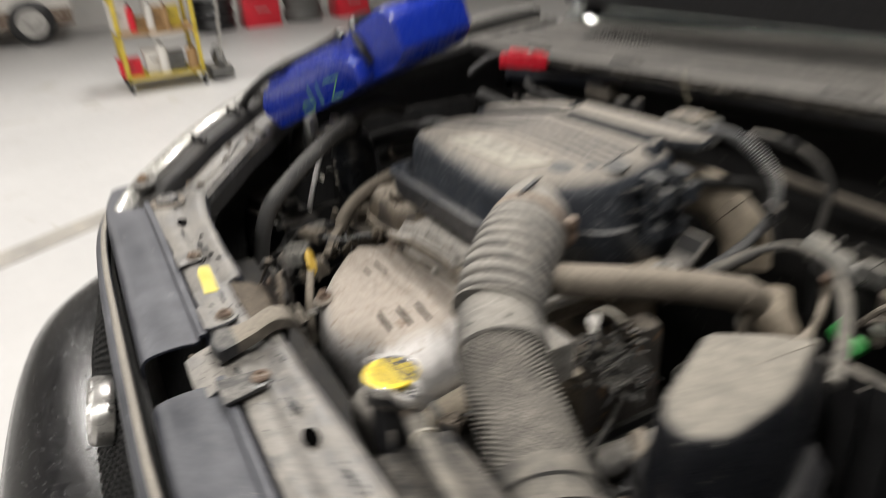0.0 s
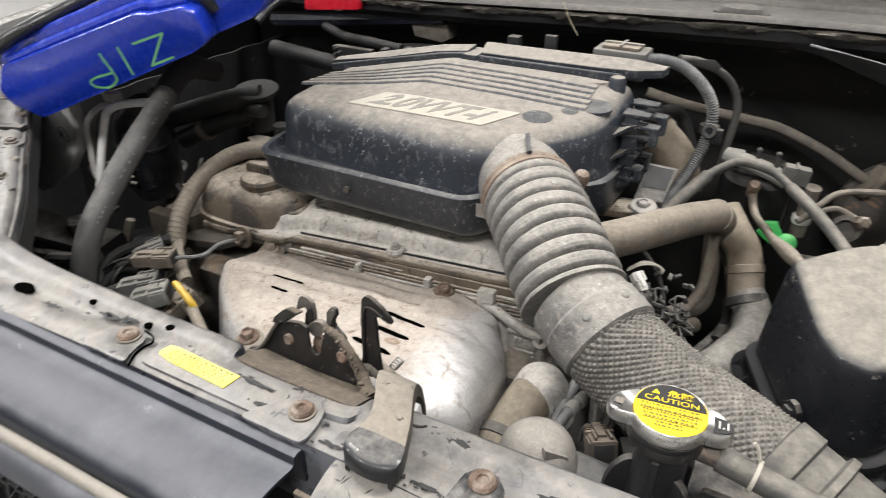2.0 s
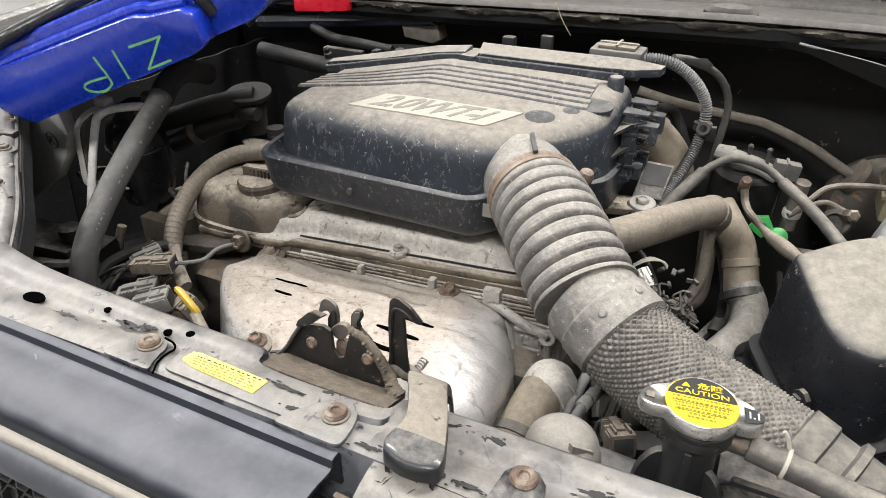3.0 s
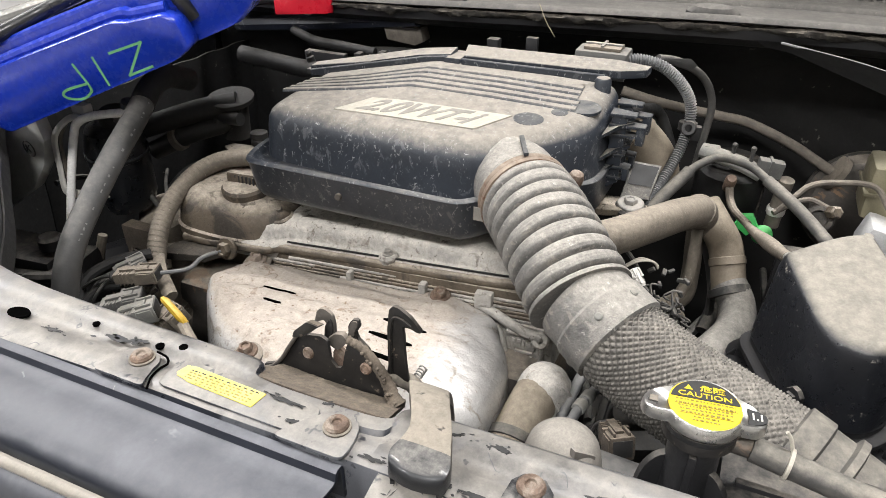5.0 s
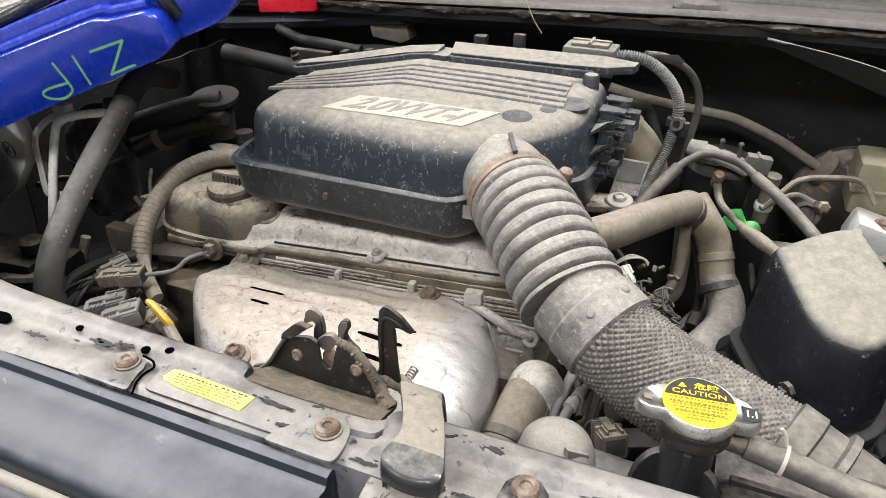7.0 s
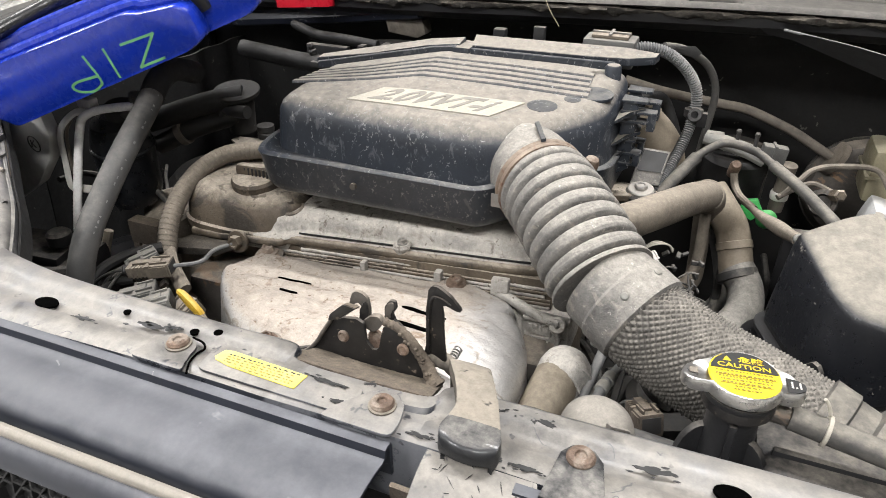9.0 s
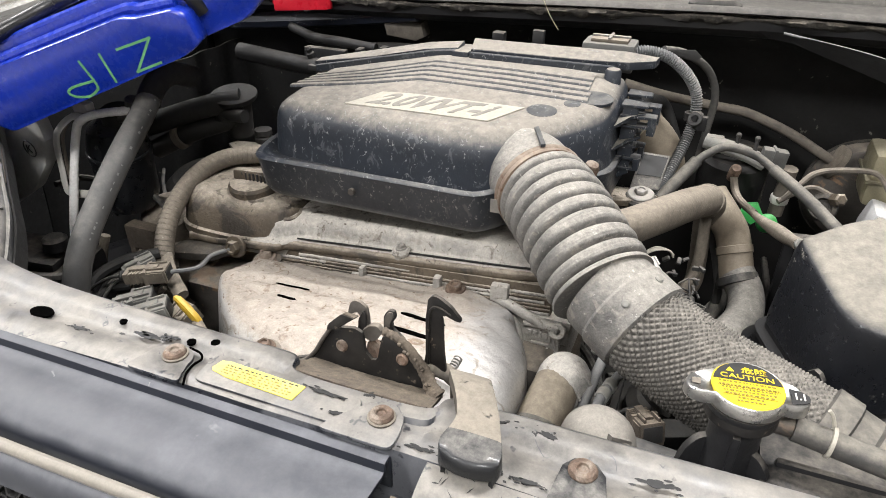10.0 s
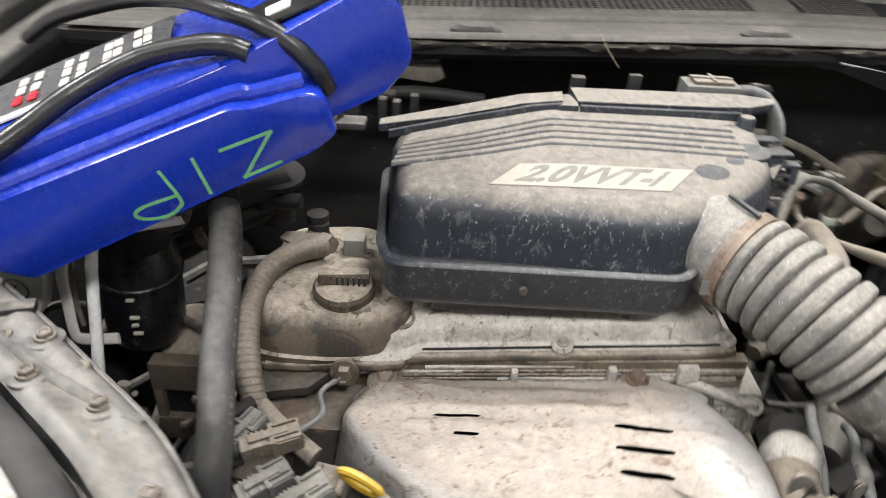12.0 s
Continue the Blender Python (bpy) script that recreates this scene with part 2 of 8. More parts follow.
    if bump:
        bn = nd.new("ShaderNodeBump")
        bn.inputs["Strength"].default_value, bn.inputs["Distance"].default_value = bump, 0.002
        height = math_("ADD", noise_of(bump_scale, 4.0), math_("MULTIPLY", fine, 1.5))
        if pit:
            height = math_("SUBTRACT", height, math_("MULTIPLY", where, pit))
        if rough_spot is not None:
            height = math_("ADD", height, math_("MULTIPLY", rough_spot, -1.6))
        if lump:
            height = math_("ADD", height, math_("MULTIPLY", noise_of(lump_scale, 5.0, 0.65, 0.6), lump))
        lk.new(height, bn.inputs["Height"])
        lk.new(bn.outputs[0], bsdf.inputs["Normal"])
    return m


M_BOX = mat("black_plastic_dusty", (0.021, 0.026, 0.035), 0.42, 0, dust=1.0, low=0.45, high=0.93, dust_color=(0.245, 0.223, 0.192), speck=0.45, speck_color=(0.22, 0.22, 0.215), speck_scale=250, contrast=0.95, lump=0.8, lump_scale=12, second=(0.075, 0.08, 0.088), second_amount=0.14, second_scale=70, stretch=(1.0, 1.0, 0.6), scuff=0.35, scuff_color=(0.33, 0.33, 0.32), scuff_scale=75)
M_BOX_LOW = mat("black_plastic_wiped", (0.023, 0.028, 0.037), 0.38, 0, dust=0.3, low=0.6, high=1.0, dust_color=(0.2, 0.19, 0.17), speck=0.42, speck_color=(0.2, 0.2, 0.2), speck_scale=250, second=(0.07, 0.075, 0.08), second_amount=0.12, second_scale=80, stretch=(1.0, 1.0, 0.6), scuff=0.35, scuff_color=(0.3, 0.3, 0.295), scuff_scale=75)
M_BLACK = mat("black_plastic", (0.014, 0.014, 0.015), 0.5, 0, dust=0.35, dust_color=(0.25, 0.225, 0.19), stain=16, contrast=1.2)
# near-black base carries the shade deep in the bay, besides grime
M_DARK = mat("grimy_shade_black", (0.008, 0.008, 0.008), 0.75, 0, dust=0.3, dust_color=(0.065, 0.058, 0.048), stain=14, speck=0.2, speck_color=(0.13, 0.12, 0.105), speck_scale=90)
M_PAINT = mat("black_car_paint_dusty", (0.012, 0.015, 0.024), 0.42, 0, dust=0.46, dust_color=(0.165, 0.168, 0.183), low=0.3, high=1.0, stain=5, grain=22, speck=0.05, speck_color=(0.3, 0.29, 0.27), speck_scale=120, contrast=0.85, bump=0.006, dust_rough=0.72, grit=0.0, scuff=0.05, scuff_color=(0.2, 0.2, 0.21), scuff_scale=14)
M_MEMBER = mat("crossmember_paint", (0.030, 0.033, 0.041), 0.3, 0, dust=0.78, dust_color=(0.238, 0.222, 0.198), low=0.45, high=0.98, stain=11, grain=48, speck=0.5, speck_color=(0.022, 0.023, 0.029), speck_scale=60, contrast=1.1, bump=0.06, second=(0.13, 0.135, 0.148), second_amount=0.4, second_scale=9, pit=0.6, dust_rough=0.5, grit=0.06, scuff=0.3, scuff_color=(0.07, 0.072, 0.08), scuff_scale=26)
M_GLOSS = mat("black_body_paint", (0.007, 0.007, 0.008), 0.16, 0, coat=0.0, bump=0.02, dust=0.05, dust_color=(0.10, 0.098, 0.095), speck=0.12, speck_color=(0.2, 0.2, 0.2), speck_scale=160, grit=0.05)
# pale base stands in for floor and lamp reflections on black paint
M_WING = mat("wing_painted_reflection", (0.44, 0.435, 0.41), 0.2, 0.4, coat=0.8, bump=0.01, dust=0.3, dust_color=(0.5, 0.48, 0.43), dust_rough=0.3)
M_SEAL = mat("rubber_seal", (0.008, 0.008, 0.009), 0.7, dust=0.12, dust_color=(0.08, 0.075, 0.07))
M_CHROME = mat("dusty_chrome_trim", (0.25, 0.23, 0.20), 0.38, 0.3, dust=0.45, dust_color=(0.27, 0.245, 0.205), vary=0.15, stain=14, bump=0.03)
M_ALU = mat("cast_aluminium_dusty", (0.29, 0.28, 0.26), 0.6, 0.15, dust=0.9, dust_all=0.25, dust_color=(0.525, 0.495, 0.445), stain=22, grain=120, contrast=1.0, speck=0.45, speck_color=(0.12, 0.10, 0.08), speck_scale=120, bump=0.5, lump=1.5, lump_scale=60, second=(0.17, 0.15, 0.125), second_amount=0.14, second_scale=26, crust=((0.16, 0.137, 0.11), 0.2, 70), grit=0.12)
M_ALU_BROWN = mat("cast_aluminium_oily", (0.115, 0.092, 0.066), 0.6, 0.1, dust=0.85, dust_color=(0.40, 0.35, 0.285), low=0.5, stain=14, second=(0.05, 0.042, 0.034), second_amount=0.3, bump=0.4, speck=0.3, speck_color=(0.05, 0.04, 0.03), speck_scale=110, crust=((0.045, 0.036, 0.028), 0.25, 60), grit=0.14)
M_SHIELD = mat("heat_shield_steel", (0.55, 0.54, 0.525), 0.34, 0.4, dust=1.45, low=0.5, high=0.9, dust_color=(0.385, 0.340, 0.292), stain=16, grain=70, speck=0.95, speck_color=(0.19, 0.135, 0.092), speck_scale=95, bump=0.34, second=(0.36, 0.33, 0.29), second_amount=0.14, second_scale=48, stretch=(0.85, 1.1, 1.0), lump=1.6, lump_scale=42, contrast=0.5, clean=(0.09, 0.15), pit=2.5, crust=((0.20, 0.14, 0.095), 0.27, 85), grit=0.10, vary=0.12)
M_HOSE = mat("dusty_rubber_hose", (0.045, 0.045, 0.045), 0.6, dust=0.5, dust_all=0.12, dust_color=(0.24, 0.22, 0.185), stain=20, bump=0.15)
M_HOSE_TAN = mat("tan_dusty_hose", (0.085, 0.072, 0.056), 0.7, dust=0.65, dust_all=0.2, dust_color=(0.295, 0.255, 0.205), stain=26, grain=160, contrast=0.5, speck=0.35, speck_color=(0.38, 0.35, 0.29), speck_scale=200, bump=0.3)
M_BELLOWS = mat("grey_dusty_bellows", (0.125, 0.122, 0.117), 0.6, dust=0.6, dust_all=0.18, dust_color=(0.34, 0.318, 0.282), stain=34, grain=150, contrast=0.75, speck=0.5, speck_color=(0.46, 0.44, 0.40), speck_scale=150, bump=0.45, second=(0.22, 0.205, 0.18), second_amount=0.2, second_scale=60, grit=0.14)
M_MESH = mat("woven_sleeve", (0.085, 0.08, 0.072), 0.85, dust=0.45, dust_all=0.06, dust_color=(0.26, 0.24, 0.208), stain=12, speck=1.6, speck_color=(0.022, 0.02, 0.018), speck_scale=230, grit=0.25)
M_RUST = mat("rusty_steel", (0.165, 0.115, 0.085), 0.75, 0.2, vary=0.5, stain=60, second=(0.26, 0.215, 0.175), second_amount=0.45, bump=0.4, grit=0.2)
M_STEEL = mat("dull_steel", (0.42, 0.41, 0.39), 0.4, 0.8, dust=0.45, dust_color=(0.4, 0.36, 0.3))
M_STEEL_DIRTY = mat("oily_steel", (0.10, 0.09, 0.08), 0.55, 0.4, dust=0.55, dust_color=(0.30, 0.26, 0.21), stain=22, second=(0.25, 0.16, 0.1), second_amount=0.15, bump=0.3)
M_BRIGHT = mat("bright_metal", (0.50, 0.49, 0.47), 0.30, 0.92, vary=0.15, bump=0.06, stain=40, grit=0.08)
M_YELLOW = mat("yellow_sticker", (0.85, 0.63, 0.02), 0.45, vary=0.06, stain=30, bump=0.02, grit=0.05)
M_YELLOW_DIRTY = mat("yellow_label_worn", (0.80, 0.68, 0.10), 0.55, vary=0.12, stain=30, dust=0.12, dust_color=(0.6, 0.55, 0.4))
M_INK = mat("black_ink", (0.02, 0.02, 0.02), 0.5, bump=0, grit=0.05)
M_INK_BROWN = mat("faded_ink", (0.22, 0.17, 0.03), 0.5, bump=0)
M_LABEL = mat("cream_label", (0.42, 0.395, 0.335), 0.55, vary=0.14, stain=25, dust=0.35, dust_color=(0.31, 0.28, 0.23))
M_LABEL_INK = mat("grey_label_ink", (0.20, 0.19, 0.165), 0.6, vary=0.2, stain=40, grit=0.05)
M_BLUE = mat("blue_gloss_plastic", (0.007, 0.029, 0.34), 0.26, vary=0.05, coat=0.25, bump=0.02, stain=12, grit=0.05)
M_GREEN_INK = mat("green_marker", (0.12, 0.34, 0.14), 0.5, vary=0.2, stain=80, bump=0, grit=0.05)
M_GREEN = mat("green_plastic", (0.06, 0.46, 0.11), 0.4, vary=0.15, stain=40, dust=0.2, dust_color=(0.22, 0.36, 0.18))
M_RED = mat("red_plastic", (0.60, 0.012, 0.03), 0.3, vary=0.1, coat=0.2, grit=0.05)
M_CABLE = mat("black_cable", (0.012, 0.012, 0.013), 0.32, bump=0.05, grit=0.05)
M_WHITE = mat("white_plastic", (0.62, 0.60, 0.56), 0.5, vary=0.1, dust=0.2, dust_color=(0.4, 0.36, 0.3), grit=0.05)
M_GREY_CONN = mat("grey_connector", (0.11, 0.11, 0.105), 0.55, dust=0.5, dust_color=(0.27, 0.25, 0.215), stain=25)
M_TANK = mat("yellowed_tank_plastic", (0.30, 0.26, 0.17), 0.4, dust=0.5, dust_color=(0.34, 0.31, 0.24))
M_FUSE = mat("black_fuse_cover", (0.013, 0.014, 0.017), 0.3, dust=0.95, low=0.55, high=0.95, dust_color=(0.25, 0.23, 0.195), stain=14, contrast=0.5, speck=0.4, speck_color=(0.2, 0.19, 0.17), speck_scale=150)
M_COWL = mat("cowl_plastic_dusty", (0.035, 0.034, 0.033), 0.55, dust=0.75, low=0.2, high=1.0, dust_color=(0.175, 0.165, 0.15), stain=8, contrast=0.7, speck=0.3, speck_color=(0.28, 0.26, 0.23), speck_scale=160)
M_FOAM = mat("crumbling_foam", (0.028, 0.025, 0.021), 0.95, dust=0.45, dust_all=0.08, dust_color=(0.15, 0.13, 0.104), stain=60, bump=0.8, grit=0.5)
M_FLOOR = mat("pale_workshop_floor", (0.54, 0.533, 0.523), 0.5, vary=0.07, stain=0.6, grain=12, bump=0.05, second=(0.46, 0.445, 0.415), second_amount=0.03, second_scale=1.5)
M_WALL = mat("workshop_wall_paint", (0.76, 0.75, 0.72), 0.8, vary=0.08, stain=0.5, grain=6)
M_CEIL = mat("workshop_ceiling_paint", (0.5, 0.5, 0.5), 0.9, vary=0.06, stain=0.5, grain=6)
M_WOOD = mat("worn_wood", (0.36, 0.22, 0.10), 0.7, vary=0.3, stain=3)
# shade at the back of the bay is put into this base colour
M_BULK = mat("grimy_shade_paint", (0.006, 0.006, 0.006), 0.7, dust=0.4, dust_all=0.04, dust_color=(0.05, 0.044, 0.037), low=-0.2, high=0.9, stain=7, grain=60, contrast=1.2, speck=0.25, speck_color=(0.16, 0.15, 0.13), speck_scale=70)
M_GRIME = mat("oily_grime", (0.030, 0.027, 0.023), 0.5, 0.1, dust=0.45, dust_all=0.1, dust_color=(0.125, 0.108, 0.088), stain=18, grain=120, contrast=1.3, bump=0.5, lump=1.5, lump_scale=60, speck=0.4, speck_color=(0.2, 0.18, 0.15), speck_scale=120)
for glossy in (M_GLOSS, M_COWL):
    glossy.node_tree.nodes["Principled BSDF"].inputs["Specular IOR Level"].default_value = 0.28
M_BALL = mat("pale_dusty_cap", (0.17, 0.158, 0.14), 0.6, dust=0.7, dust_color=(0.285, 0.262, 0.228), stain=20, grain=140, contrast=0.5)
M_CLAMP = mat("rusty_clamp_band", (0.22, 0.165, 0.125), 0.6, 0.2, vary=0.35, stain=50, dust=0.35, dust_color=(0.36, 0.31, 0.25), second=(0.15, 0.085, 0.055), second_amount=0.3, second_scale=60)
M_PIPE = mat("brown_grey_rubber", (0.115, 0.10, 0.084), 0.65, dust=0.5, dust_all=0.15, dust_color=(0.27, 0.235, 0.19), stain=24, contrast=0.9, bump=0.2)
M_DUCT = mat("tan_moulded_duct", (0.165, 0.135, 0.098), 0.6, dust=0.5, dust_all=0.15, dust_color=(0.33, 0.285, 0.22), stain=18, contrast=0.9, bump=0.2)
M_LAMP = bpy.data.materials.new("lamp_glow")
M_LAMP.use_nodes = True
M_LAMP.node_tree.nodes["Principled BSDF"].inputs["Emission Color"].default_value = (1, 0.97, 0.93, 1)
M_LAMP.node_tree.nodes["Principled BSDF"].inputs["Emission Strength"].default_value = 6
M_TRAY = mat("brown_dust", (0.07, 0.056, 0.043), 0.85, dust=0.7, dust_color=(0.165, 0.135, 0.102), stain=25, speck=0.4, speck_color=(0.03, 0.025, 0.02), speck_scale=110, bump=0.4, grit=0.2)
M_LATCH = mat("black_latch_steel", (0.014, 0.0135, 0.0135), 0.42, 0.3, dust=0.4, dust_all=0.03, dust_color=(0.17, 0.147, 0.12), stain=40, low=0.5, speck=0.55, speck_color=(0.15, 0.12, 0.095), speck_scale=120, contrast=1.2)
M_WORN = mat("worn_black_paint", (0.010, 0.011, 0.013), 0.42, 0, dust=0.5, dust_color=(0.2, 0.19, 0.175), stain=34, contrast=2.0, low=0.9, high=1.0, coat=0.15)
M_WIRE = mat("grey_wire_tape", (0.035, 0.035, 0.035), 0.6, dust=0.35, dust_all=0.06, dust_color=(0.2, 0.185, 0.16), stain=40, contrast=1.3)
M_CLEAR = mat("milky_tank_plastic", (0.25, 0.225, 0.15), 0.35, dust=0.4, dust_color=(0.25, 0.23, 0.18), stain=14)
M_PALE = mat("pale_cast_metal", (0.55, 0.55, 0.55), 0.45, 0.2, dust=0.3, dust_color=(0.42, 0.39, 0.34))
M_YELLOW_RING = mat("aged_yellow_plastic", (0.62, 0.40, 0.04), 0.5, vary=0.2, stain=60, dust=0.25, dust_color=(0.4, 0.35, 0.25))
M_CARTYELLOW = mat("yellow_painted_steel", (0.55, 0.42, 0.05), 0.5, vary=0.2)
M_HOSE_DARK = mat("dark_rubber_hose", (0.008, 0.008, 0.008), 0.65, dust=0.3, dust_color=(0.035, 0.031, 0.026), stain=20)
M_CORR = mat("corrugated_conduit", (0.12, 0.125, 0.13), 0.5, dust=0.4, dust_all=0.1, dust_color=(0.27, 0.26, 0.24), stain=20)
M_CONN_PALE = mat("pale_grey_connector", (0.20, 0.20, 0.185), 0.55, dust=0.5, dust_color=(0.31, 0.285, 0.24), stain=30)
M_GREY_DARK = mat("dark_grey_plastic", (0.014, 0.014, 0.014), 0.55, dust=0.25, dust_all=0.04, dust_color=(0.09, 0.083, 0.075), stain=9)
M_HOSE_GREY = mat("grey_rubber_hose", (0.045, 0.045, 0.045), 0.55, dust=0.32, dust_all=0.05, dust_color=(0.17, 0.16, 0.145), stain=22, bump=0.1)
M_TONGUE = mat("tan_dusty_steel", (0.06, 0.052, 0.043), 0.7, dust=0.85, dust_all=0.2, dust_color=(0.235, 0.208, 0.170), stain=30, contrast=0.8, speck=0.35, speck_color=(0.03, 0.028, 0.027), speck_scale=70)
# flat black for the shade inside holes, slots and seams
M_HOLE = mat("hole_shade", (0.0015, 0.0015, 0.0015), 1.0, bump=0)
M_HOLE.node_tree.nodes["Principled BSDF"].inputs["Specular IOR Level"].default_value = 0.0
M_ROD = mat("plated_steel_rod", (0.86, 0.85, 0.83), 0.28, 0.0, vary=0.08, stain=40, bump=0.03)
M_HEADLAMP = mat("grey_headlamp_shell", (0.46, 0.46, 0.44), 0.5, dust=0.25, dust_all=0.1, dust_color=(0.2, 0.19, 0.17), stain=16, grit=0.03)
M_GRILLE = mat("black_grille_plastic", (0.004, 0.004, 0.004), 0.75, bump=0.02, grit=0.0)
M_BOTTLE = mat("black_bottle_plastic", (0.008, 0.009, 0.011), 0.3, dust=0.2, dust_color=(0.05, 0.048, 0.045), stain=12)
M_PRINT = mat("faded_white_print", (0.17, 0.17, 0.165), 0.7, vary=0.3, stain=120, bump=0)
M_DECAL = mat("grey_decal", (0.075, 0.075, 0.08), 0.3, vary=0.1, stain=20, bump=0.01, grit=0.03)
M_APRON = mat("inner_wing_paint", (0.045, 0.045, 0.046), 0.34, dust=0.7, dust_color=(0.205, 0.192, 0.17), low=0.4, high=0.97, stain=16, contrast=1.1, speck=0.4, speck_color=(0.03, 0.03, 0.032), speck_scale=70, dust_rough=0.5, bump=0.1, second=(0.10, 0.10, 0.10), second_amount=0.3, second_scale=20)
M_GLASS = bpy.data.materials.new("windscreen_glass")
M_GLASS.use_nodes = True
g = M_GLASS.node_tree.nodes["Principled BSDF"]
g.inputs["Base Color"].default_value, g.inputs["Roughness"].default_value, g.inputs["IOR"].default_value, g.inputs["Transmission Weight"].default_value = (0.7, 0.75, 0.74, 1), 0.05, 1.45, 1.0


# ---- workshop ----
def room():
    x0, x1, y0, y1, h = -13.0, 5.0, -6.0, 8.0, 4.4
    part("floor", block((x0, y0, -0.2), (x1, y1, 0), 0), M_FLOOR, None, "pale dusty concrete workshop floor", 0, "structure", "floor")
    part("ceiling", block((x0, y0, h), (x1, y1, h + 0.2), 0), M_CEIL, None, "plain grey workshop ceiling", 0, "structure", "ceiling")
    for nm, lo, hi in (("wall_west", (x0 - 0.2, y0, 0), (x0, y1, h)), ("wall_east", (x1, y0, 0), (x1 + 0.2, y1, h)),
                       ("wall_south", (x0, y0 - 0.2, 0), (x1, y0, h)), ("wall_north", (x0, y1, 0), (x1, y1 + 0.2, h))):
        part(nm, block(lo, hi, 0), M_WALL, None, "plain painted workshop wall", 0, "structure", "wall")
    # shallow covered channel across the floor
    bm = block((-4.42, -1.2, 0.0), (-4.24, 4.8, 0.006), 0.003, Euler((0, 0, 0.56)).to_matrix())
    part("trim", bm, M_STEEL, None, "flat steel channel cover in the floor", 20, "structure", "floor channel")
    for lx, ly in LAMPS:
        lamp_thing = thing("ceiling_light", (lx, ly, h), "white ceiling panel light under the workshop ceiling", "ceiling light", "ceiling lights")
        part("frame", block((lx - 0.75, ly - 0.3, 4.2), (lx + 0.75, ly + 0.3, 4.4), 0.01), M_WHITE, lamp_thing)
        part("diffuser", block((lx - 0.7, ly - 0.25, 4.16), (lx + 0.7, ly + 0.25, 4.2), 0.006), M_LAMP, lamp_thing, "glowing white diffuser")


room()


def edge(points):
    return [Vector(p) for p in points]


# ---- the car: body round the engine bay ----
car = thing("car", (0, 0, 0), "dusty black car with its bonnet open", "car")


def along(rails, nv_per=6):
    """A panel through rails: each a list of equally many points; runs smoothly along and across them."""
    rows = [spline(r, nv_per) for r in rails]
    n = len(rows[0])

    def f(u, v):
        x = u * (n - 1)
        i = min(int(x), n - 2)
        y = v * (len(rows) - 1)
        j = min(int(y), len(rows) - 2)
        a = rows[j][i].lerp(rows[j][i + 1], x - i)
        b = rows[j + 1][i].lerp(rows[j + 1][i + 1], x - i)
        return a.lerp(b, y - j)
    return f, n - 1, len(rows) - 1


def panel(name, rails, thick, material, parent, label="", per=6, smooth=40, across=1):
    f, nu, nv = along(rails, per)
    return part(name, sheet(f, nu, nv * across, thick), material, parent, label, smooth)


def pan_bolt(at, r=0.0085, axis=(0, 0, 1)):
    """Low round bolt head with a sunken middle."""
    return lathe([(r, 0.0), (r, 0.0012), (r * 0.86, 0.0030), (r * 0.55, 0.0038), (r * 0.42, 0.0032), (r * 0.36, 0.0016), (r * 0.1, 0.0014)], at, axis, 24)


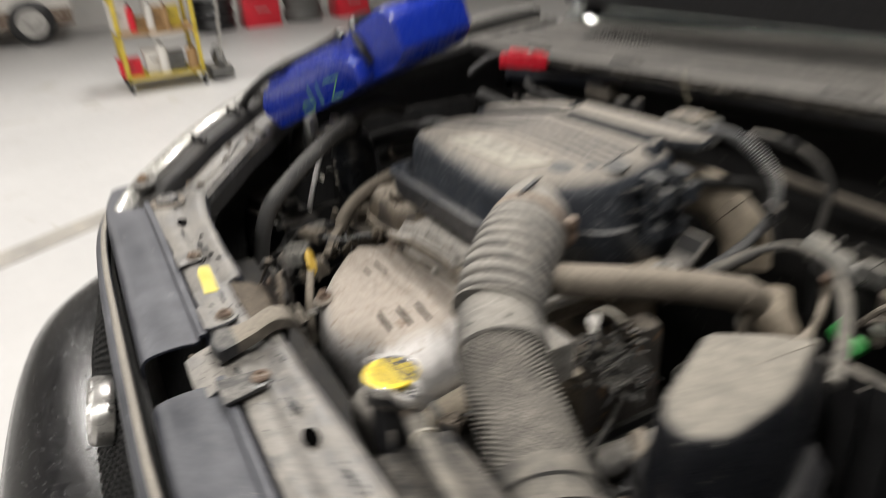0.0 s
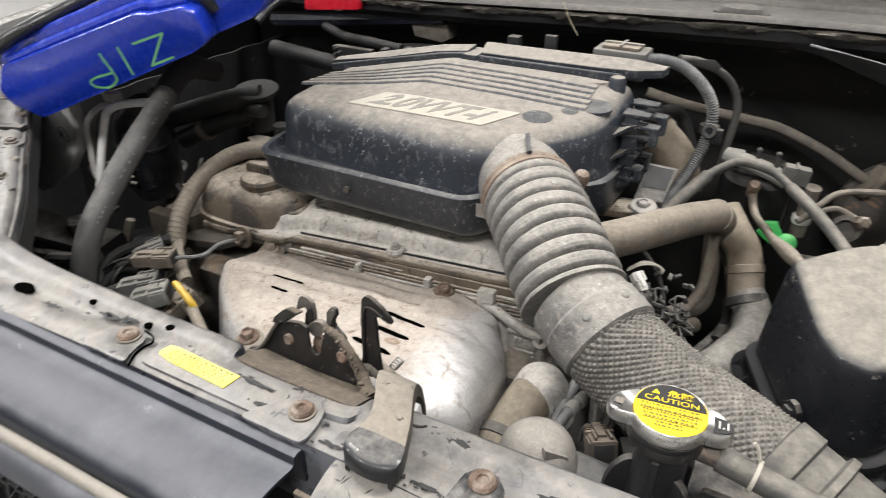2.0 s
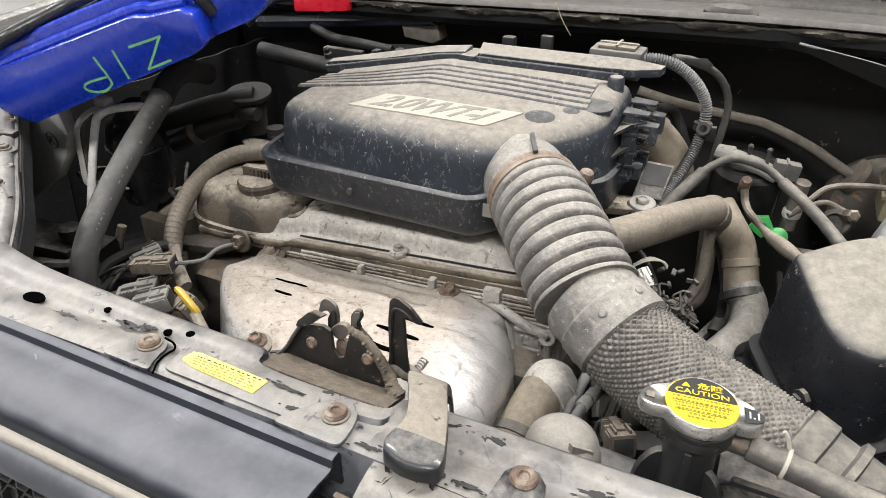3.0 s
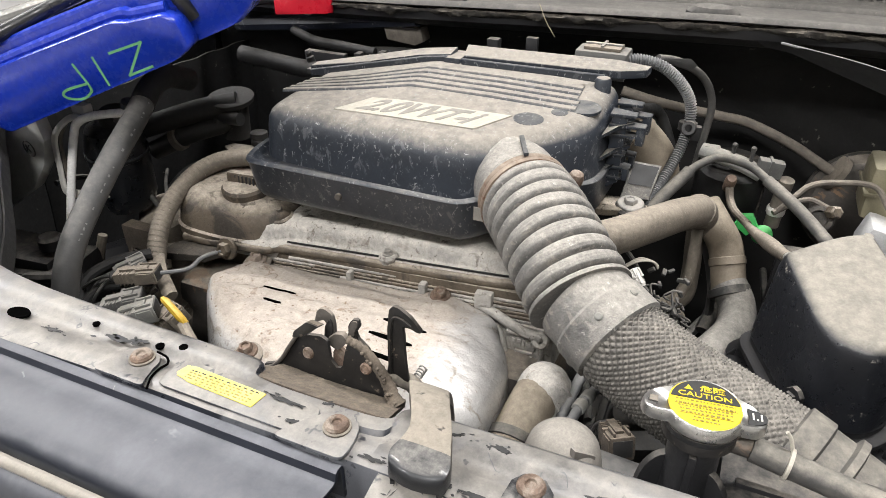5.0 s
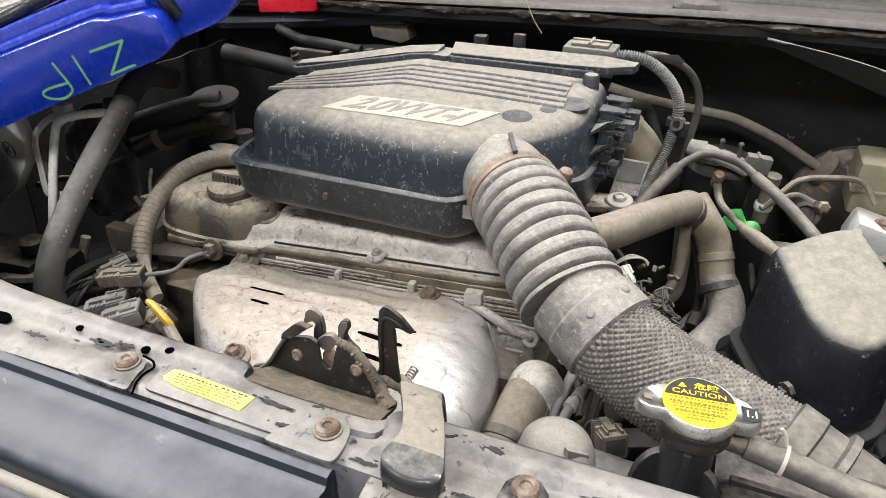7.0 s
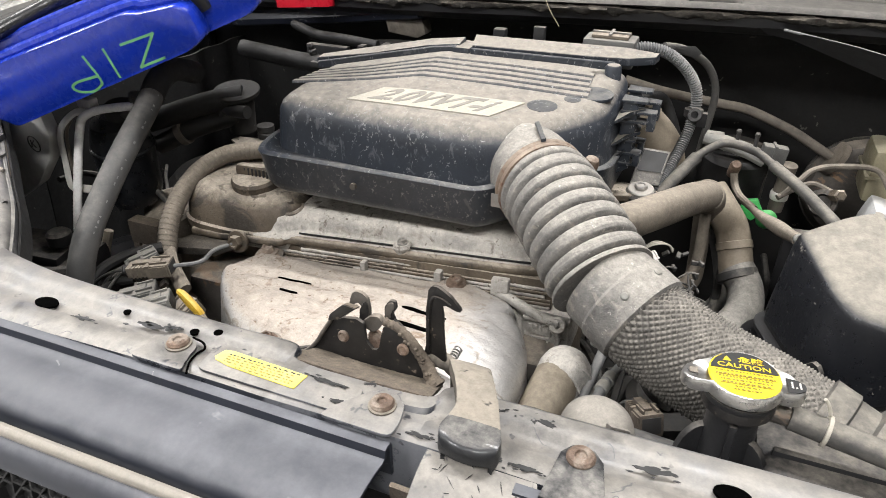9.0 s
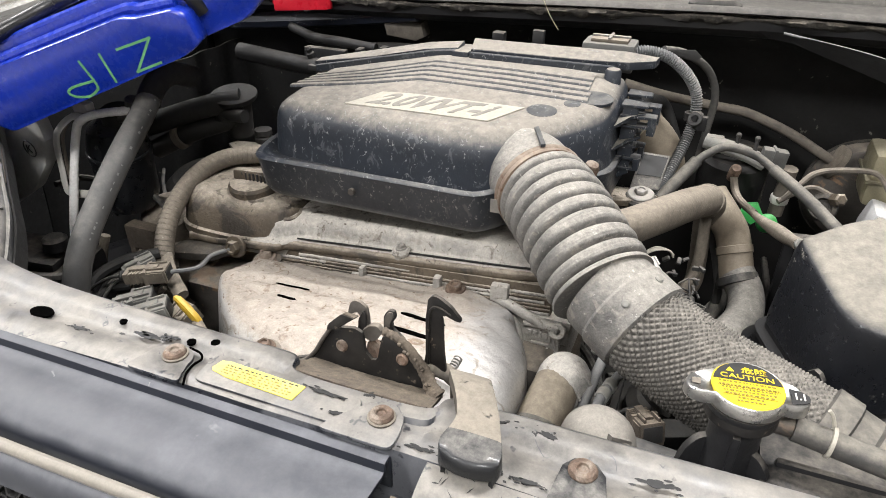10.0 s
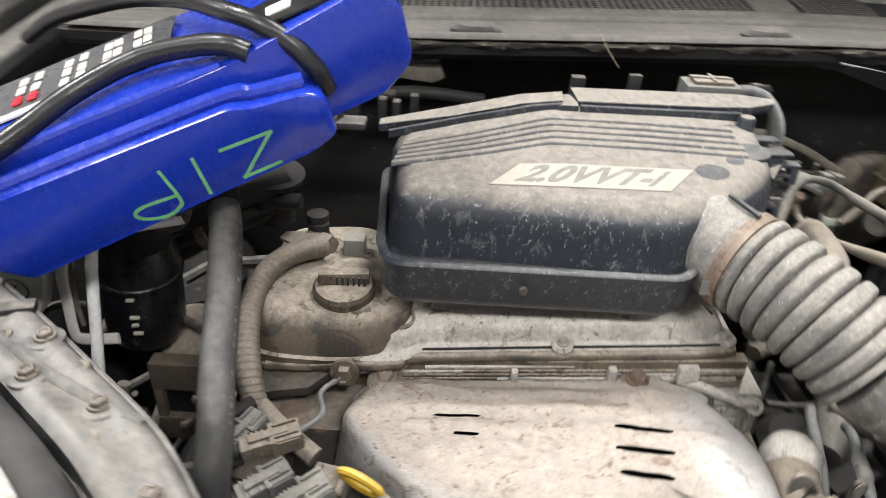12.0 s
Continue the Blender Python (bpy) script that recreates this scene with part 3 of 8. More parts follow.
def crossmember():
    """Upper radiator crossmember: a pressed channel with raised beads, holes and bolts."""
    xs = [-0.50, -0.45, -0.38, -0.30, -0.20, -0.10, -0.045, -0.032, 0.02, 0.072, 0.084, 0.12, 0.20, 0.32, 0.45, 0.60, 0.75]
    rear = [0.100, 0.082, 0.060, 0.047, 0.042, 0.040, 0.040, 0.024, 0.022, 0.026, 0.042, 0.043, 0.046, 0.051, 0.055, 0.06, 0.07]
    front = [-0.02, -0.020, -0.022, -0.024, -0.022, -0.020, -0.020, -0.020, -0.019, -0.018, -0.018, -0.018, -0.018, -0.018, -0.016, -0.012, -0.004]
    zs = [0.938, 0.939, 0.942, 0.944, 0.946, 0.947, 0.947, 0.947, 0.947, 0.946, 0.946, 0.946, 0.944, 0.941, 0.937, 0.93, 0.92]

    def rail(k, dz):
        return [(x, f + (r - f) * k, z + dz) for x, r, f, z in zip(xs, rear, front, zs)]
    profile = [(-0.10, -0.055), (-0.06, -0.012), (0.0, -0.002), (0.10, 0.0), (0.34, 0.0), (0.40, -0.0035), (0.60, -0.0035), (0.66, 0.0), (0.92, 0.0005), (1.0, -0.003), (1.03, -0.02), (1.03, -0.06)]
    ob = panel("crossmember", [rail(k, dz) for k, dz in profile], 0.002, M_MEMBER, car, "dusty black pressed steel crossmember", 5, 50)
    # slots and holes, as low black discs that paint the shade inside
    for x, y, rx, ry in ((-0.268, 0.006, 0.011, 0.0065), (-0.125, 0.019, 0.0036, 0.0034), (-0.107, 0.025, 0.0036, 0.0034), (-0.194, 0.020, 0.0032, 0.0028), (0.272, 0.019, 0.0108, 0.0064)):
        z = float(np.interp(x, xs, zs))
        bm = bmesh.new()
        ring_faces(bm, [[(x + rx * s * math.cos(a), y + ry * s * math.sin(a), z + dz) for a in np.linspace(0, 2 * math.pi, 21)[:-1]] for s, dz in ((1.04, -0.001), (1.03, 0.0007), (0.98, 0.0008), (0.9, 0.0007))], True, True)
        part("hole", bm, M_HOLE, ob)
    bm = lathe([(0.026, 0.0), (0.026, 0.0025), (0.023, 0.004), (0.019, 0.004), (0.0175, 0.001), (0.005, 0.0008)], (-0.368, 0.001, 0.9425), (0, 0, 1), 30)
    mount = part("grommet", bm, M_STEEL_DIRTY, ob, "raised dirty steel mount in the crossmember")
    part("mount_core", lathe([(0.0165, 0.0), (0.0165, 0.008), (0.014, 0.0105), (0.009, 0.0108), (0.0075, 0.008), (0.002, 0.0078)], (-0.368, 0.001, 0.9425), (0, 0, 1), 28), M_MEMBER, mount, "dusty two-tier mount centre")
    for x, y, z in ((-0.1225, -0.001, 0.951), (0.049, -0.001, 0.951)):
        part("washer", lathe([(0.0098, -0.002), (0.0098, 0.0006), (0.009, 0.0012), (0.006, 0.0012)], (x, y, z), (0, 0, 1), 26), M_TONGUE, ob, "dusty washer")
        part("bolt", pan_bolt((x, y, z + 0.0012)), M_RUST, ob, "rusty pan-head bolt")
    for x, y in ((-0.44, 0.045), (-0.46, 0.075)):
        z = float(np.interp(x, xs, zs))
        part("bolt", bolt((x, y, z + 0.002), 0.004, washer=1.4), M_STEEL_DIRTY, ob)
    # raised tab plates of the grille cover that reach over the member
    for poly in (((-0.150, -0.024), (-0.142, 0.002), (-0.131, 0.010), (-0.114, 0.009), (-0.107, 0.001), (-0.107, -0.012), (-0.10, -0.024)),
                 ((0.012, -0.024), (0.022, -0.008), (0.036, 0.010), (0.049, 0.015), (0.062, 0.008), (0.066, -0.008), (0.066, -0.024))):
        part("tab", plate([(x, y, 0.9475) for x, y in rounded(poly, 0.006, 3)], 0.0028, (0, 0, 1), 0.0008), M_MEMBER, ob, "bolted tab of the grille cover")
    groove = [(-0.097, -0.0235), (-0.103, -0.013), (-0.1045, -0.003), (-0.103, 0.004), (-0.109, 0.0095), (-0.120, 0.0115)]
    part("seam", tube([(x, y, 0.9482) for x, y in groove], 0.0009, 8, 6), M_HOLE, ob, "dark seam round the tab")
    # bare black spots where paint and dust are rubbed away
    random.seed(31)
    for cx, cy, rx, ry, ang in ((-0.162, 0.0125, 0.017, 0.0042, 0.05), (-0.146, 0.016, 0.009, 0.003, 0.4), (0.002, 0.0065, 0.017, 0.0022, -0.05), (0.082, -0.0125, 0.013, 0.0022, 0.0), (0.130, -0.013, 0.009, 0.003, -0.1), (0.152, -0.012, 0.013, 0.0022, 0.05), (0.018, -0.008, 0.008, 0.002, 0.2), (0.030, 0.018, 0.006, 0.0015, 0.3), (-0.22, 0.000, 0.014, 0.0016, 0.05), (0.120, 0.028, 0.010, 0.0015, 0.2), (0.155, 0.030, 0.008, 0.0028, -0.1), (0.225, 0.018, 0.014, 0.0030, 0.1), (0.33, 0.03, 0.016, 0.003, 0.1)):
        z = float(np.interp(cx, xs, zs)) + (0.0024 if -0.096 < cx < 0.03 and -0.016 < cy < 0.012 else 0.0004)
        # one ragged spot with a spatter of smaller ones round it
        for n in range(7):
            f = 1.0 if n == 0 else random.uniform(0.10, 0.26)
            ox, oy = (0, 0) if n == 0 else (rx * random.uniform(-1.5, 1.5), ry * random.uniform(-1.9, 1.9))
            count = 34 if n == 0 else 9
            outline = []
            for k in range(count):
                t = 2 * math.pi * k / count
                m = f * (1 + 0.75 * noise.noise((math.cos(t) * 2.2 + cx * 90 + n * 7, math.sin(t) * 2.2, cy * 70)) + random.uniform(-0.1, 0.1))
                px, py = ox + 0.72 * rx * m * math.cos(t), oy + 0.8 * ry * max(m, 0.35 * (n > 0)) * math.sin(t)
                outline.append((cx + px * math.cos(ang) - py * math.sin(ang), cy + px * math.sin(ang) + py * math.cos(ang), z))
            part("chip", plate(outline, 0.0003), M_INK, ob, "bare black paint", 0)
    # long raised pad under the yellow sticker
    pad = rounded([(-0.096, -0.016), (0.03, -0.016), (0.03, 0.012), (-0.096, 0.014)], 0.008, 4)
    part("pad", plate([(x, y, 0.946) for x, y in pad], 0.0025, (0, 0, 1), 0.001), M_MEMBER, ob)
    sticker = part("sticker", plate([(-0.0890, -0.0010, 0.9487), (-0.0870, -0.0035, 0.9487), (-0.0815, -0.0045, 0.9487), (-0.0740, -0.0062, 0.9487), (-0.0165, -0.0085, 0.9487), (-0.0145, 0.0065, 0.9487), (-0.0790, 0.0092, 0.9487), (-0.0865, 0.0078, 0.9487)], 0.0007), M_YELLOW_DIRTY, ob, "torn yellow warning sticker with faint print", 0)
    random.seed(4)
    for row in range(5):
        y = 0.0045 - row * 0.0026
        x = -0.080 if row < 4 else -0.068
        while x < -0.022:
            w = random.uniform(0.001, 0.004)
            part("print", plate([(x, y, 0.9493), (x + w, y - 0.0002, 0.9493), (x + w, y + 0.0009, 0.9493), (x, y + 0.0011, 0.9493)], 0.0003), M_INK if row == 0 else M_INK_BROWN, sticker, "", 0)
            x += w + random.uniform(0.001, 0.003)
    return ob


crossmember()

# grille cover panels in front of the crossmember, with the gap for the latch between them


def cover(name, x0, x1, label):
    xs = np.linspace(x0, x1, 9)

    def rail(k, z):
        out = []
        for x in xs:
            back = -0.0225 + (0.012 if x < -0.42 else 0.0)
            nose = -0.0915 + 0.02 * max(0, (abs(x) - 0.38) / 0.2) ** 2
            drop = 0.02 * max(0, (abs(x) - 0.2) / 0.4) ** 2
            out.append((x, back + (nose - back) * k, z - drop))
        return out
    rails = [rail(-0.02, 0.915), rail(0.0, 0.941), rail(0.02, 0.945), rail(0.09, 0.9455), rail(0.13, 0.9445), rail(0.155, 0.939), rail(0.19, 0.938), rail(0.35, 0.9395), rail(0.5, 0.940), rail(0.65, 0.9395), rail(0.78, 0.9385), rail(0.90, 0.9365), rail(0.96, 0.933), rail(1.0, 0.927), rail(1.015, 0.905)]
    return panel(name, rails[::-1], 0.003, M_PAINT, car, label, 3, 50)


cover("grille_cover", -0.56, 0.066, "smudged black plastic cover above the grille")
cover("grille_cover", 0.150, 0.62, "smudged black plastic cover above the grille")


def nose():
    """Chrome strip, grille and bumper below the covers."""
    xs = [-0.60, -0.54, -0.45, -0.34, -0.2, -0.05, 0.1, 0.25, 0.4, 0.52, 0.62]

    def bow(x):
        return 0.085 * (abs(x) / 0.55) ** 4

    def dip(x):
        return 0.03 * (abs(x) / 0.6) ** 2
    line = [(x, -0.104 + bow(x) * 0.5, 0.935 - dip(x)) for x in xs]
    part("trim_strip", tube(line, 0.0044, 12, 5, flat=0.9), M_CHROME, car, "pale dusty chrome strip over the grille")
    shelf = [[(x, y + 0.0045, z - 0.003) for x, y, z in line], [(x, y - 0.003, z - 0.004) for x, y, z in line], [(x, y - 0.009, z - 0.009) for x, y, z in line], [(x, y - 0.011, z - 0.022) for x, y, z in line]]
    panel("grille_lip", shelf, 0.003, M_PAINT, car, "black lip under the chrome strip", 4)
    face = [[(x, y - dy, z - dz) for x, y, z in line] for dy, dz in ((-0.014, 0.02), (0.003, 0.05), (0.026, 0.12), (0.056, 0.2), (0.066, 0.25))]
    grille = panel("grille", face, 0.006, M_GRILLE, car, "black honeycomb grille", 4)
    # honeycomb bars standing proud of the grille
    bm = bmesh.new()
    for r in range(1, 12):
        for c in range(56):
            x = -0.50 + c * 0.0182 + (r % 2) * 0.0091
            y0, z0 = float(np.interp(x, xs, [p[1] for p in line])), float(np.interp(x, xs, [p[2] for p in line]))
            s = 0.02 + r * 0.0145
            at = Vector((x, y0 - float(np.interp(s, (0.02, 0.05, 0.12, 0.2), (-0.006, 0.012, 0.035, 0.065))) - 0.001, z0 - s))
            lathe([(0.0102, -0.008), (0.0098, 0.0024), (0.0080, 0.0024), (0.0070, -0.0075)], at, (0, -0.85, 0.5), 6, bm)
    part("honeycomb", bm, M_GRILLE, grille, "black plastic honeycomb bars", 0, "stuff")
    # oval badge: plain shape
    badge = part("badge", lathe([(0.046, -0.01), (0.046, 0.006), (0.042, 0.011), (0.034, 0.011), (0.031, 0.006), (0.004, 0.005)], (0.01, -0.142, 0.86), (0, -0.95, 0.3), 32, None, 0.72), M_BRIGHT, car, "bright chrome oval badge on the grille")
    part("badge_bar", block((-0.025, -0.152, 0.857), (0.045, -0.143, 0.866), 0.003), M_BRIGHT, badge)
    # bumper
    bx = [-0.86, -0.80, -0.70, -0.585, -0.45, -0.25, 0.0, 0.25, 0.45, 0.585, 0.70, 0.80, 0.86]
    by = [0.02, -0.09, -0.19, -0.245, -0.27, -0.283, -0.286, -0.283, -0.27, -0.245, -0.19, -0.09, 0.02]
    rings = []
    for back, z in ((0.15, 0.725), (0.10, 0.715), (0.05, 0.70), (0.018, 0.68), (0.002, 0.655), (0.0, 0.62), (0.012, 0.5), (0.03, 0.36), (0.08, 0.28)):
        rings.append([(x * (1 - back * 0.35), y - 0.02 + back * 1.0, z) for x, y in zip(bx, by)])
    panel("bumper", rings, 0.004, M_GLOSS, car, "black painted front bumper", 4)


nose()


def panel_strip(line, drop):
    """A thin upright strip hanging from a line."""
    path = spline(line, 6)
    bm = bmesh.new()
    ring_faces(bm, [[p, p + Vector((0.0015, 0.0015, 0)), p + Vector((0.0045, 0.0045, -drop)), p + Vector((0.003, 0.003, -drop))] for p in path])
    return bm


def wing():
    """Front wing, inner rail and the seal between them, on the side where the case lies."""
    top = [(-0.40, -0.066, 0.930), (-0.435, -0.025, 0.962), (-0.486, 0.030, 0.985), (-0.56, 0.086, 0.997), (-0.64, 0.146, 1.003), (-0.72, 0.202, 1.006), (-0.80, 0.265, 1.01), (-0.89, 0.345, 1.015), (-0.95, 0.45, 1.02), (-0.97, 0.70, 1.04), (-0.97, 0.95, 1.07), (-0.96, 1.10, 1.085)]

    def off(d, dz):
        return [(x - d * (0.62 if i < 8 else 0.95), y - d * (0.78 if i < 8 else 0.25), z + dz) for i, (x, y, z) in enumerate(top)]
    panel("wing", [off(-0.012, -0.016), off(-0.010, -0.002), off(-0.006, 0.0), off(0.004, 0.001), off(0.014, 0.0005), off(0.022, -0.003), off(0.029, -0.009), off(0.035, -0.018), off(0.041, -0.032), off(0.047, -0.06), off(0.057, -0.11), off(0.070, -0.2), off(0.08, -0.45), off(0.04, -0.7)], 0.003, M_WING, car, "glossy wing, its pale colour standing for reflections")
    panel("wing_flange", [off(-0.011, -0.012), off(-0.013, -0.011), off(-0.020, -0.011), off(-0.030, -0.012), off(-0.034, -0.016), off(-0.035, -0.034), off(-0.040, -0.05)], 0.002, M_GREY_DARK, car, "grey flange inside the wing edge")
    apron = panel("apron", [off(-0.046, -0.05), off(-0.048, -0.034), off(-0.054, -0.032), off(-0.060, -0.031), off(-0.064, -0.033), off(-0.078, -0.034), off(-0.084, -0.031), off(-0.090, -0.032), off(-0.094, -0.036), off(-0.095, -0.05)], 0.003, M_APRON, car, "dusty inner wing rail with bolts and slots", 6, 50)
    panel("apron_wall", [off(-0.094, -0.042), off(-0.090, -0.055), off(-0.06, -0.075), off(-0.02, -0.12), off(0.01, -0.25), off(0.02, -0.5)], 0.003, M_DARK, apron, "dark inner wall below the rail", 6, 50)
    part("edge_strip", tube([Vector(p) for p in off(-0.096, -0.047)[3:7]], 0.0035, 10, 5, flat=0.6), M_TRAY, apron, "tan lower edge of the rail")

    def on(i, d, dz):
        r = off(d, dz)[1:]
        return Vector(r[int(i)]).lerp(Vector(r[int(i) + 1]), i % 1)
    for i, k in ((1.25, -0.062), (1.9, -0.088), (2.6, -0.066), (3.3, -0.09), (4.1, -0.07)):
        part("bolt", pan_bolt(on(i, k, -0.032), 0.008), M_STEEL_DIRTY, apron)
    # rail slots: black ovals laid on top, their depth only painted
    for i, k in ((1.6, -0.072), (2.2, -0.076), (2.95, -0.082), (3.7, -0.072)):
        c = on(i, k, -0.0325)
        bm = bmesh.new()
        ring_faces(bm, [[c + Vector((0.011 * s * math.cos(a) * 0.8 + 0.004 * s * math.sin(a), 0.006 * s * math.sin(a), dz)) for a in np.linspace(0, 2 * math.pi, 17)[:-1]] for s, dz in ((1.15, 0.0004), (1.06, 0.0018), (0.95, 0.0006))])
        part("slot", bm, M_HOLE, apron, "black patch for the shade in a slot")
    for i, k in ((0.5, -0.074), (1.45, -0.080), (2.05, -0.060), (2.35, -0.086)):
        part("washer", lathe([(0.0135, -0.002), (0.0135, 0.0012), (0.012, 0.002), (0.008, 0.002)], on(i, k, -0.031), (0, 0, 1), 22), M_APRON, apron)
        part("bolt", bolt(on(i, k, -0.029), 0.0062, (0, 0, 1), 0.006, 1.3), M_STEEL_DIRTY, apron, "dirty hexagon bolt")
    part("inner_lip", tube([Vector(p) for p in off(-0.0965, -0.036)[1:8]], 0.0030, 8, 6), M_APRON, apron, "worn folded lip of the rail")
    part("side_plate", panel_strip([Vector(p) for p in off(-0.099, -0.046)[1:8]], 0.022), M_GREY_DARK, apron, "folded side of the rail")
    tag = part("corner_tag", plate([(-0.448, -0.030, 0.966), (-0.420, -0.046, 0.962), (-0.404, -0.034, 0.962), (-0.402, -0.012, 0.964), (-0.418, 0.000, 0.968), (-0.444, -0.006, 0.970)], 0.003, (0, 0, 1), 0.001), M_APRON, apron, "bolted corner plate")
    part("bolt", bolt((-0.428, -0.022, 0.971), 0.006, (0, 0, 1), 0.006, 1.6), M_STEEL_DIRTY, tag)
    part("bead", tube([on(1.1, -0.09, -0.031), on(1.9, -0.07, -0.030), on(2.5, -0.062, -0.030), on(3.2, -0.06, -0.030)], 0.006, 8, 6, flat=0.5), M_APRON, apron)
    part("strap", block(on(2.9, -0.075, -0.03) - Vector((0.028, 0.007, 0.004)), on(2.9, -0.075, -0.03) + Vector((0.028, 0.007, 0.004)), 0.003, Euler((0, 0, 0.35)).to_matrix()), M_BLACK, apron, "black strap across the rail")
    for i in (1.75, 3.3, 4.6):
        p = on(i, -0.022, -0.008)
        clip = part("clip", block(p - Vector((0.011, 0.006, 0.003)), p + Vector((0.011, 0.006, 0.007)), 0.003, Euler((0, 0, 0.9)).to_matrix()), M_BLACK, apron, "black clip on the flange")
        part("clip_loop", tube([p + Vector(d) for d in ((-0.010, -0.008, 0.004), (-0.004, -0.012, 0.013), (0.008, -0.004, 0.013), (0.012, 0.004, 0.004))], 0.0022, 8, 5), M_BLACK, clip)


wing()


def wing_far():
    """The other inner wing, mostly in shade."""
    top = [(0.50, 0.02, 0.945), (0.60, 0.10, 0.965), (0.68, 0.2, 0.985), (0.72, 0.34, 1.0), (0.74, 0.55, 1.02), (0.75, 0.95, 1.05)]

    def off(d, dz):
        return [(x + d, y - d * (0.6 if i < 4 else 0), z + dz) for i, (x, y, z) in enumerate(top)]
    panel("wing", [off(-0.02, -0.5), off(-0.03, -0.1), off(-0.02, -0.03), off(0.0, -0.02), off(0.05, 0.0), off(0.1, 0.004), off(0.16, -0.03), off(0.2, -0.2), off(0.18, -0.6)][::-1], 0.003, M_GLOSS, car, "black front wing")


wing_far()


def cowl():
    """Bulkhead, cowl lip with its crumbling foam seal, cowl grille and windscreen."""
    xs = [-0.86, -0.6, -0.3, 0.0, 0.3, 0.6, 0.86]
    bow = [0.09, 0.045, 0.012, 0.0, 0.012, 0.045, 0.09]
    arch = [-0.026, -0.018, -0.007, 0.006, 0.014, 0.010, 0.002]
    rise = lambda x: float(np.interp(x, xs, arch))
    rl = lambda y, z: [(x, y + b, z - b * 0.12 + a) for x, b, a in zip(xs, bow, arch)]
    panel("bulkhead", [rl(0.90, 0.35), rl(0.885, 0.8), rl(0.875, 0.97), rl(0.85, 1.0), rl(0.80, 1.03)], 0.004, M_BULK, car, "grimy bulkhead, bay shade put into its dark colour", 4)
    panel("cowl_lip", [rl(0.792, 1.026), rl(0.764, 1.034), rl(0.752, 1.044), rl(0.750, 1.058), rl(0.765, 1.064)], 0.004, M_BLACK, car, "black edge of the cowl", 4)
    # foam seal with a ragged edge
    bm = bmesh.new()
    random.seed(8)
    rings = []
    for k in range(240):
        x = -0.66 + 1.35 * k / 239
        b = float(np.interp(x, xs, bow))
        rag = 0.006 * noise.noise((x * 60, 0, 0)) + 0.004 * noise.noise((x * 190, 3, 0))
        c = Vector((x, 0.750 + b + rag * 0.6, 1.0605 - b * 0.12 + rise(x)))
        ring = []
        for a in range(10):
            t = 2 * math.pi * a / 10
            wob = (0.35 + 0.65 * min(1, max(0, 0.75 + 1.6 * noise.noise((x * 14, 2, 5))))) * (1 + 0.45 * noise.noise((x * 90, a * 3.1, 1)) + 0.25 * noise.noise((x * 260, a * 5.1, 7)))
            low = max(0, -math.sin(t))
            ring.append(c + Vector((0, 0.011 * math.cos(t) * wob, (0.0045 * math.sin(t) - low * (0.004 + rag * 0.9)) * wob)))
        rings.append(ring)
    ring_faces(bm, rings)
    part("foam_seal", bm, M_FOAM, car, "crumbling foam seal along the cowl", 60)
    top = panel("cowl_panel", [rl(0.742, 1.068), rl(0.746, 1.0735), rl(0.753, 1.075), rl(0.758, 1.0705), rl(0.80, 1.070), rl(0.848, 1.070), rl(0.852, 1.075), rl(0.866, 1.077), rl(0.872, 1.074), rl(0.90, 1.075), rl(0.905, 1.079), rl(0.912, 1.073), rl(1.02, 1.080), rl(1.03, 1.086), rl(1.06, 1.09)], 0.003, M_COWL, car, "dusty black cowl panel under the windscreen", 5, 45)
    for x in (-0.52, -0.22, 0.19, 0.55):
        b = float(np.interp(x, xs, bow))
        part("bump", lathe([(0.038, -0.004), (0.036, 0.006), (0.027, 0.013), (0.01, 0.015)], (x, 0.776 + b, 1.069 - b * 0.12 + rise(x)), (0, -0.1, 1), 24, None, 0.5), M_COWL, top, "raised pad of the cowl panel")
    # cowl grille: many thin bars over a black sheet standing for shade
    slats = panel("vent_shade", [[(x, y, z + 0.0025) for x, y, z in r[1:-1]] for r in (rl(0.915, 1.0715), rl(1.015, 1.0795))], 0.002, M_INK, top, "black sheet for the shade under the cowl bars", 4)
    bar = bmesh.new()
    tip = Euler((0.09, 0, 0)).to_matrix()
    for k in range(80):
        x = -0.56 + k * 0.0125
        if 0.225 < x < 0.305:
            continue
        b = float(np.interp(x, xs, bow))
        up = 0.0065 - b * 0.12 + rise(x)
        block((x - 0.0021, 0.914 + b, 1.064 + up), (x + 0.0021, 1.018 + b, 1.0735 + up), 0, tip, bar)
        for j in range(9):
            y = 0.922 + 0.011 * j
            block((x + 0.0021, y + b, 1.0648 + up + (y - 0.915) * 0.10), (x + 0.0104, y + 0.0035 + b, 1.0705 + up + (y - 0.915) * 0.10), 0, None, bar)
    part("vent_mesh", bar, M_COWL, slats, "thin black bars of the cowl vent", 0, "stuff")
    part("vent_blank", block((0.228, 0.918, 1.080), (0.302, 1.02, 1.092), 0.004, Euler((0.13, 0, 0)).to_matrix()), M_COWL, top, "plain plate between the vent bars")
    glass = panel("windscreen", [rl(1.045, 1.088), rl(1.25, 1.30), rl(1.55, 1.60)], 0.005, M_GLASS, car, "sloping windscreen above the cowl", 4)
    glass.visible_shadow = False
    part("dashboard", block((-0.8, 1.2, 0.7), (0.8, 1.9, 1.08), 0.03), M_DARK, car, "dark dashboard behind the windscreen")
    part("cabin", block((-0.85, 1.9, 0.3), (0.85, 2.1, 1.65), 0.03), M_DARK, car, "dark cabin behind the windscreen")
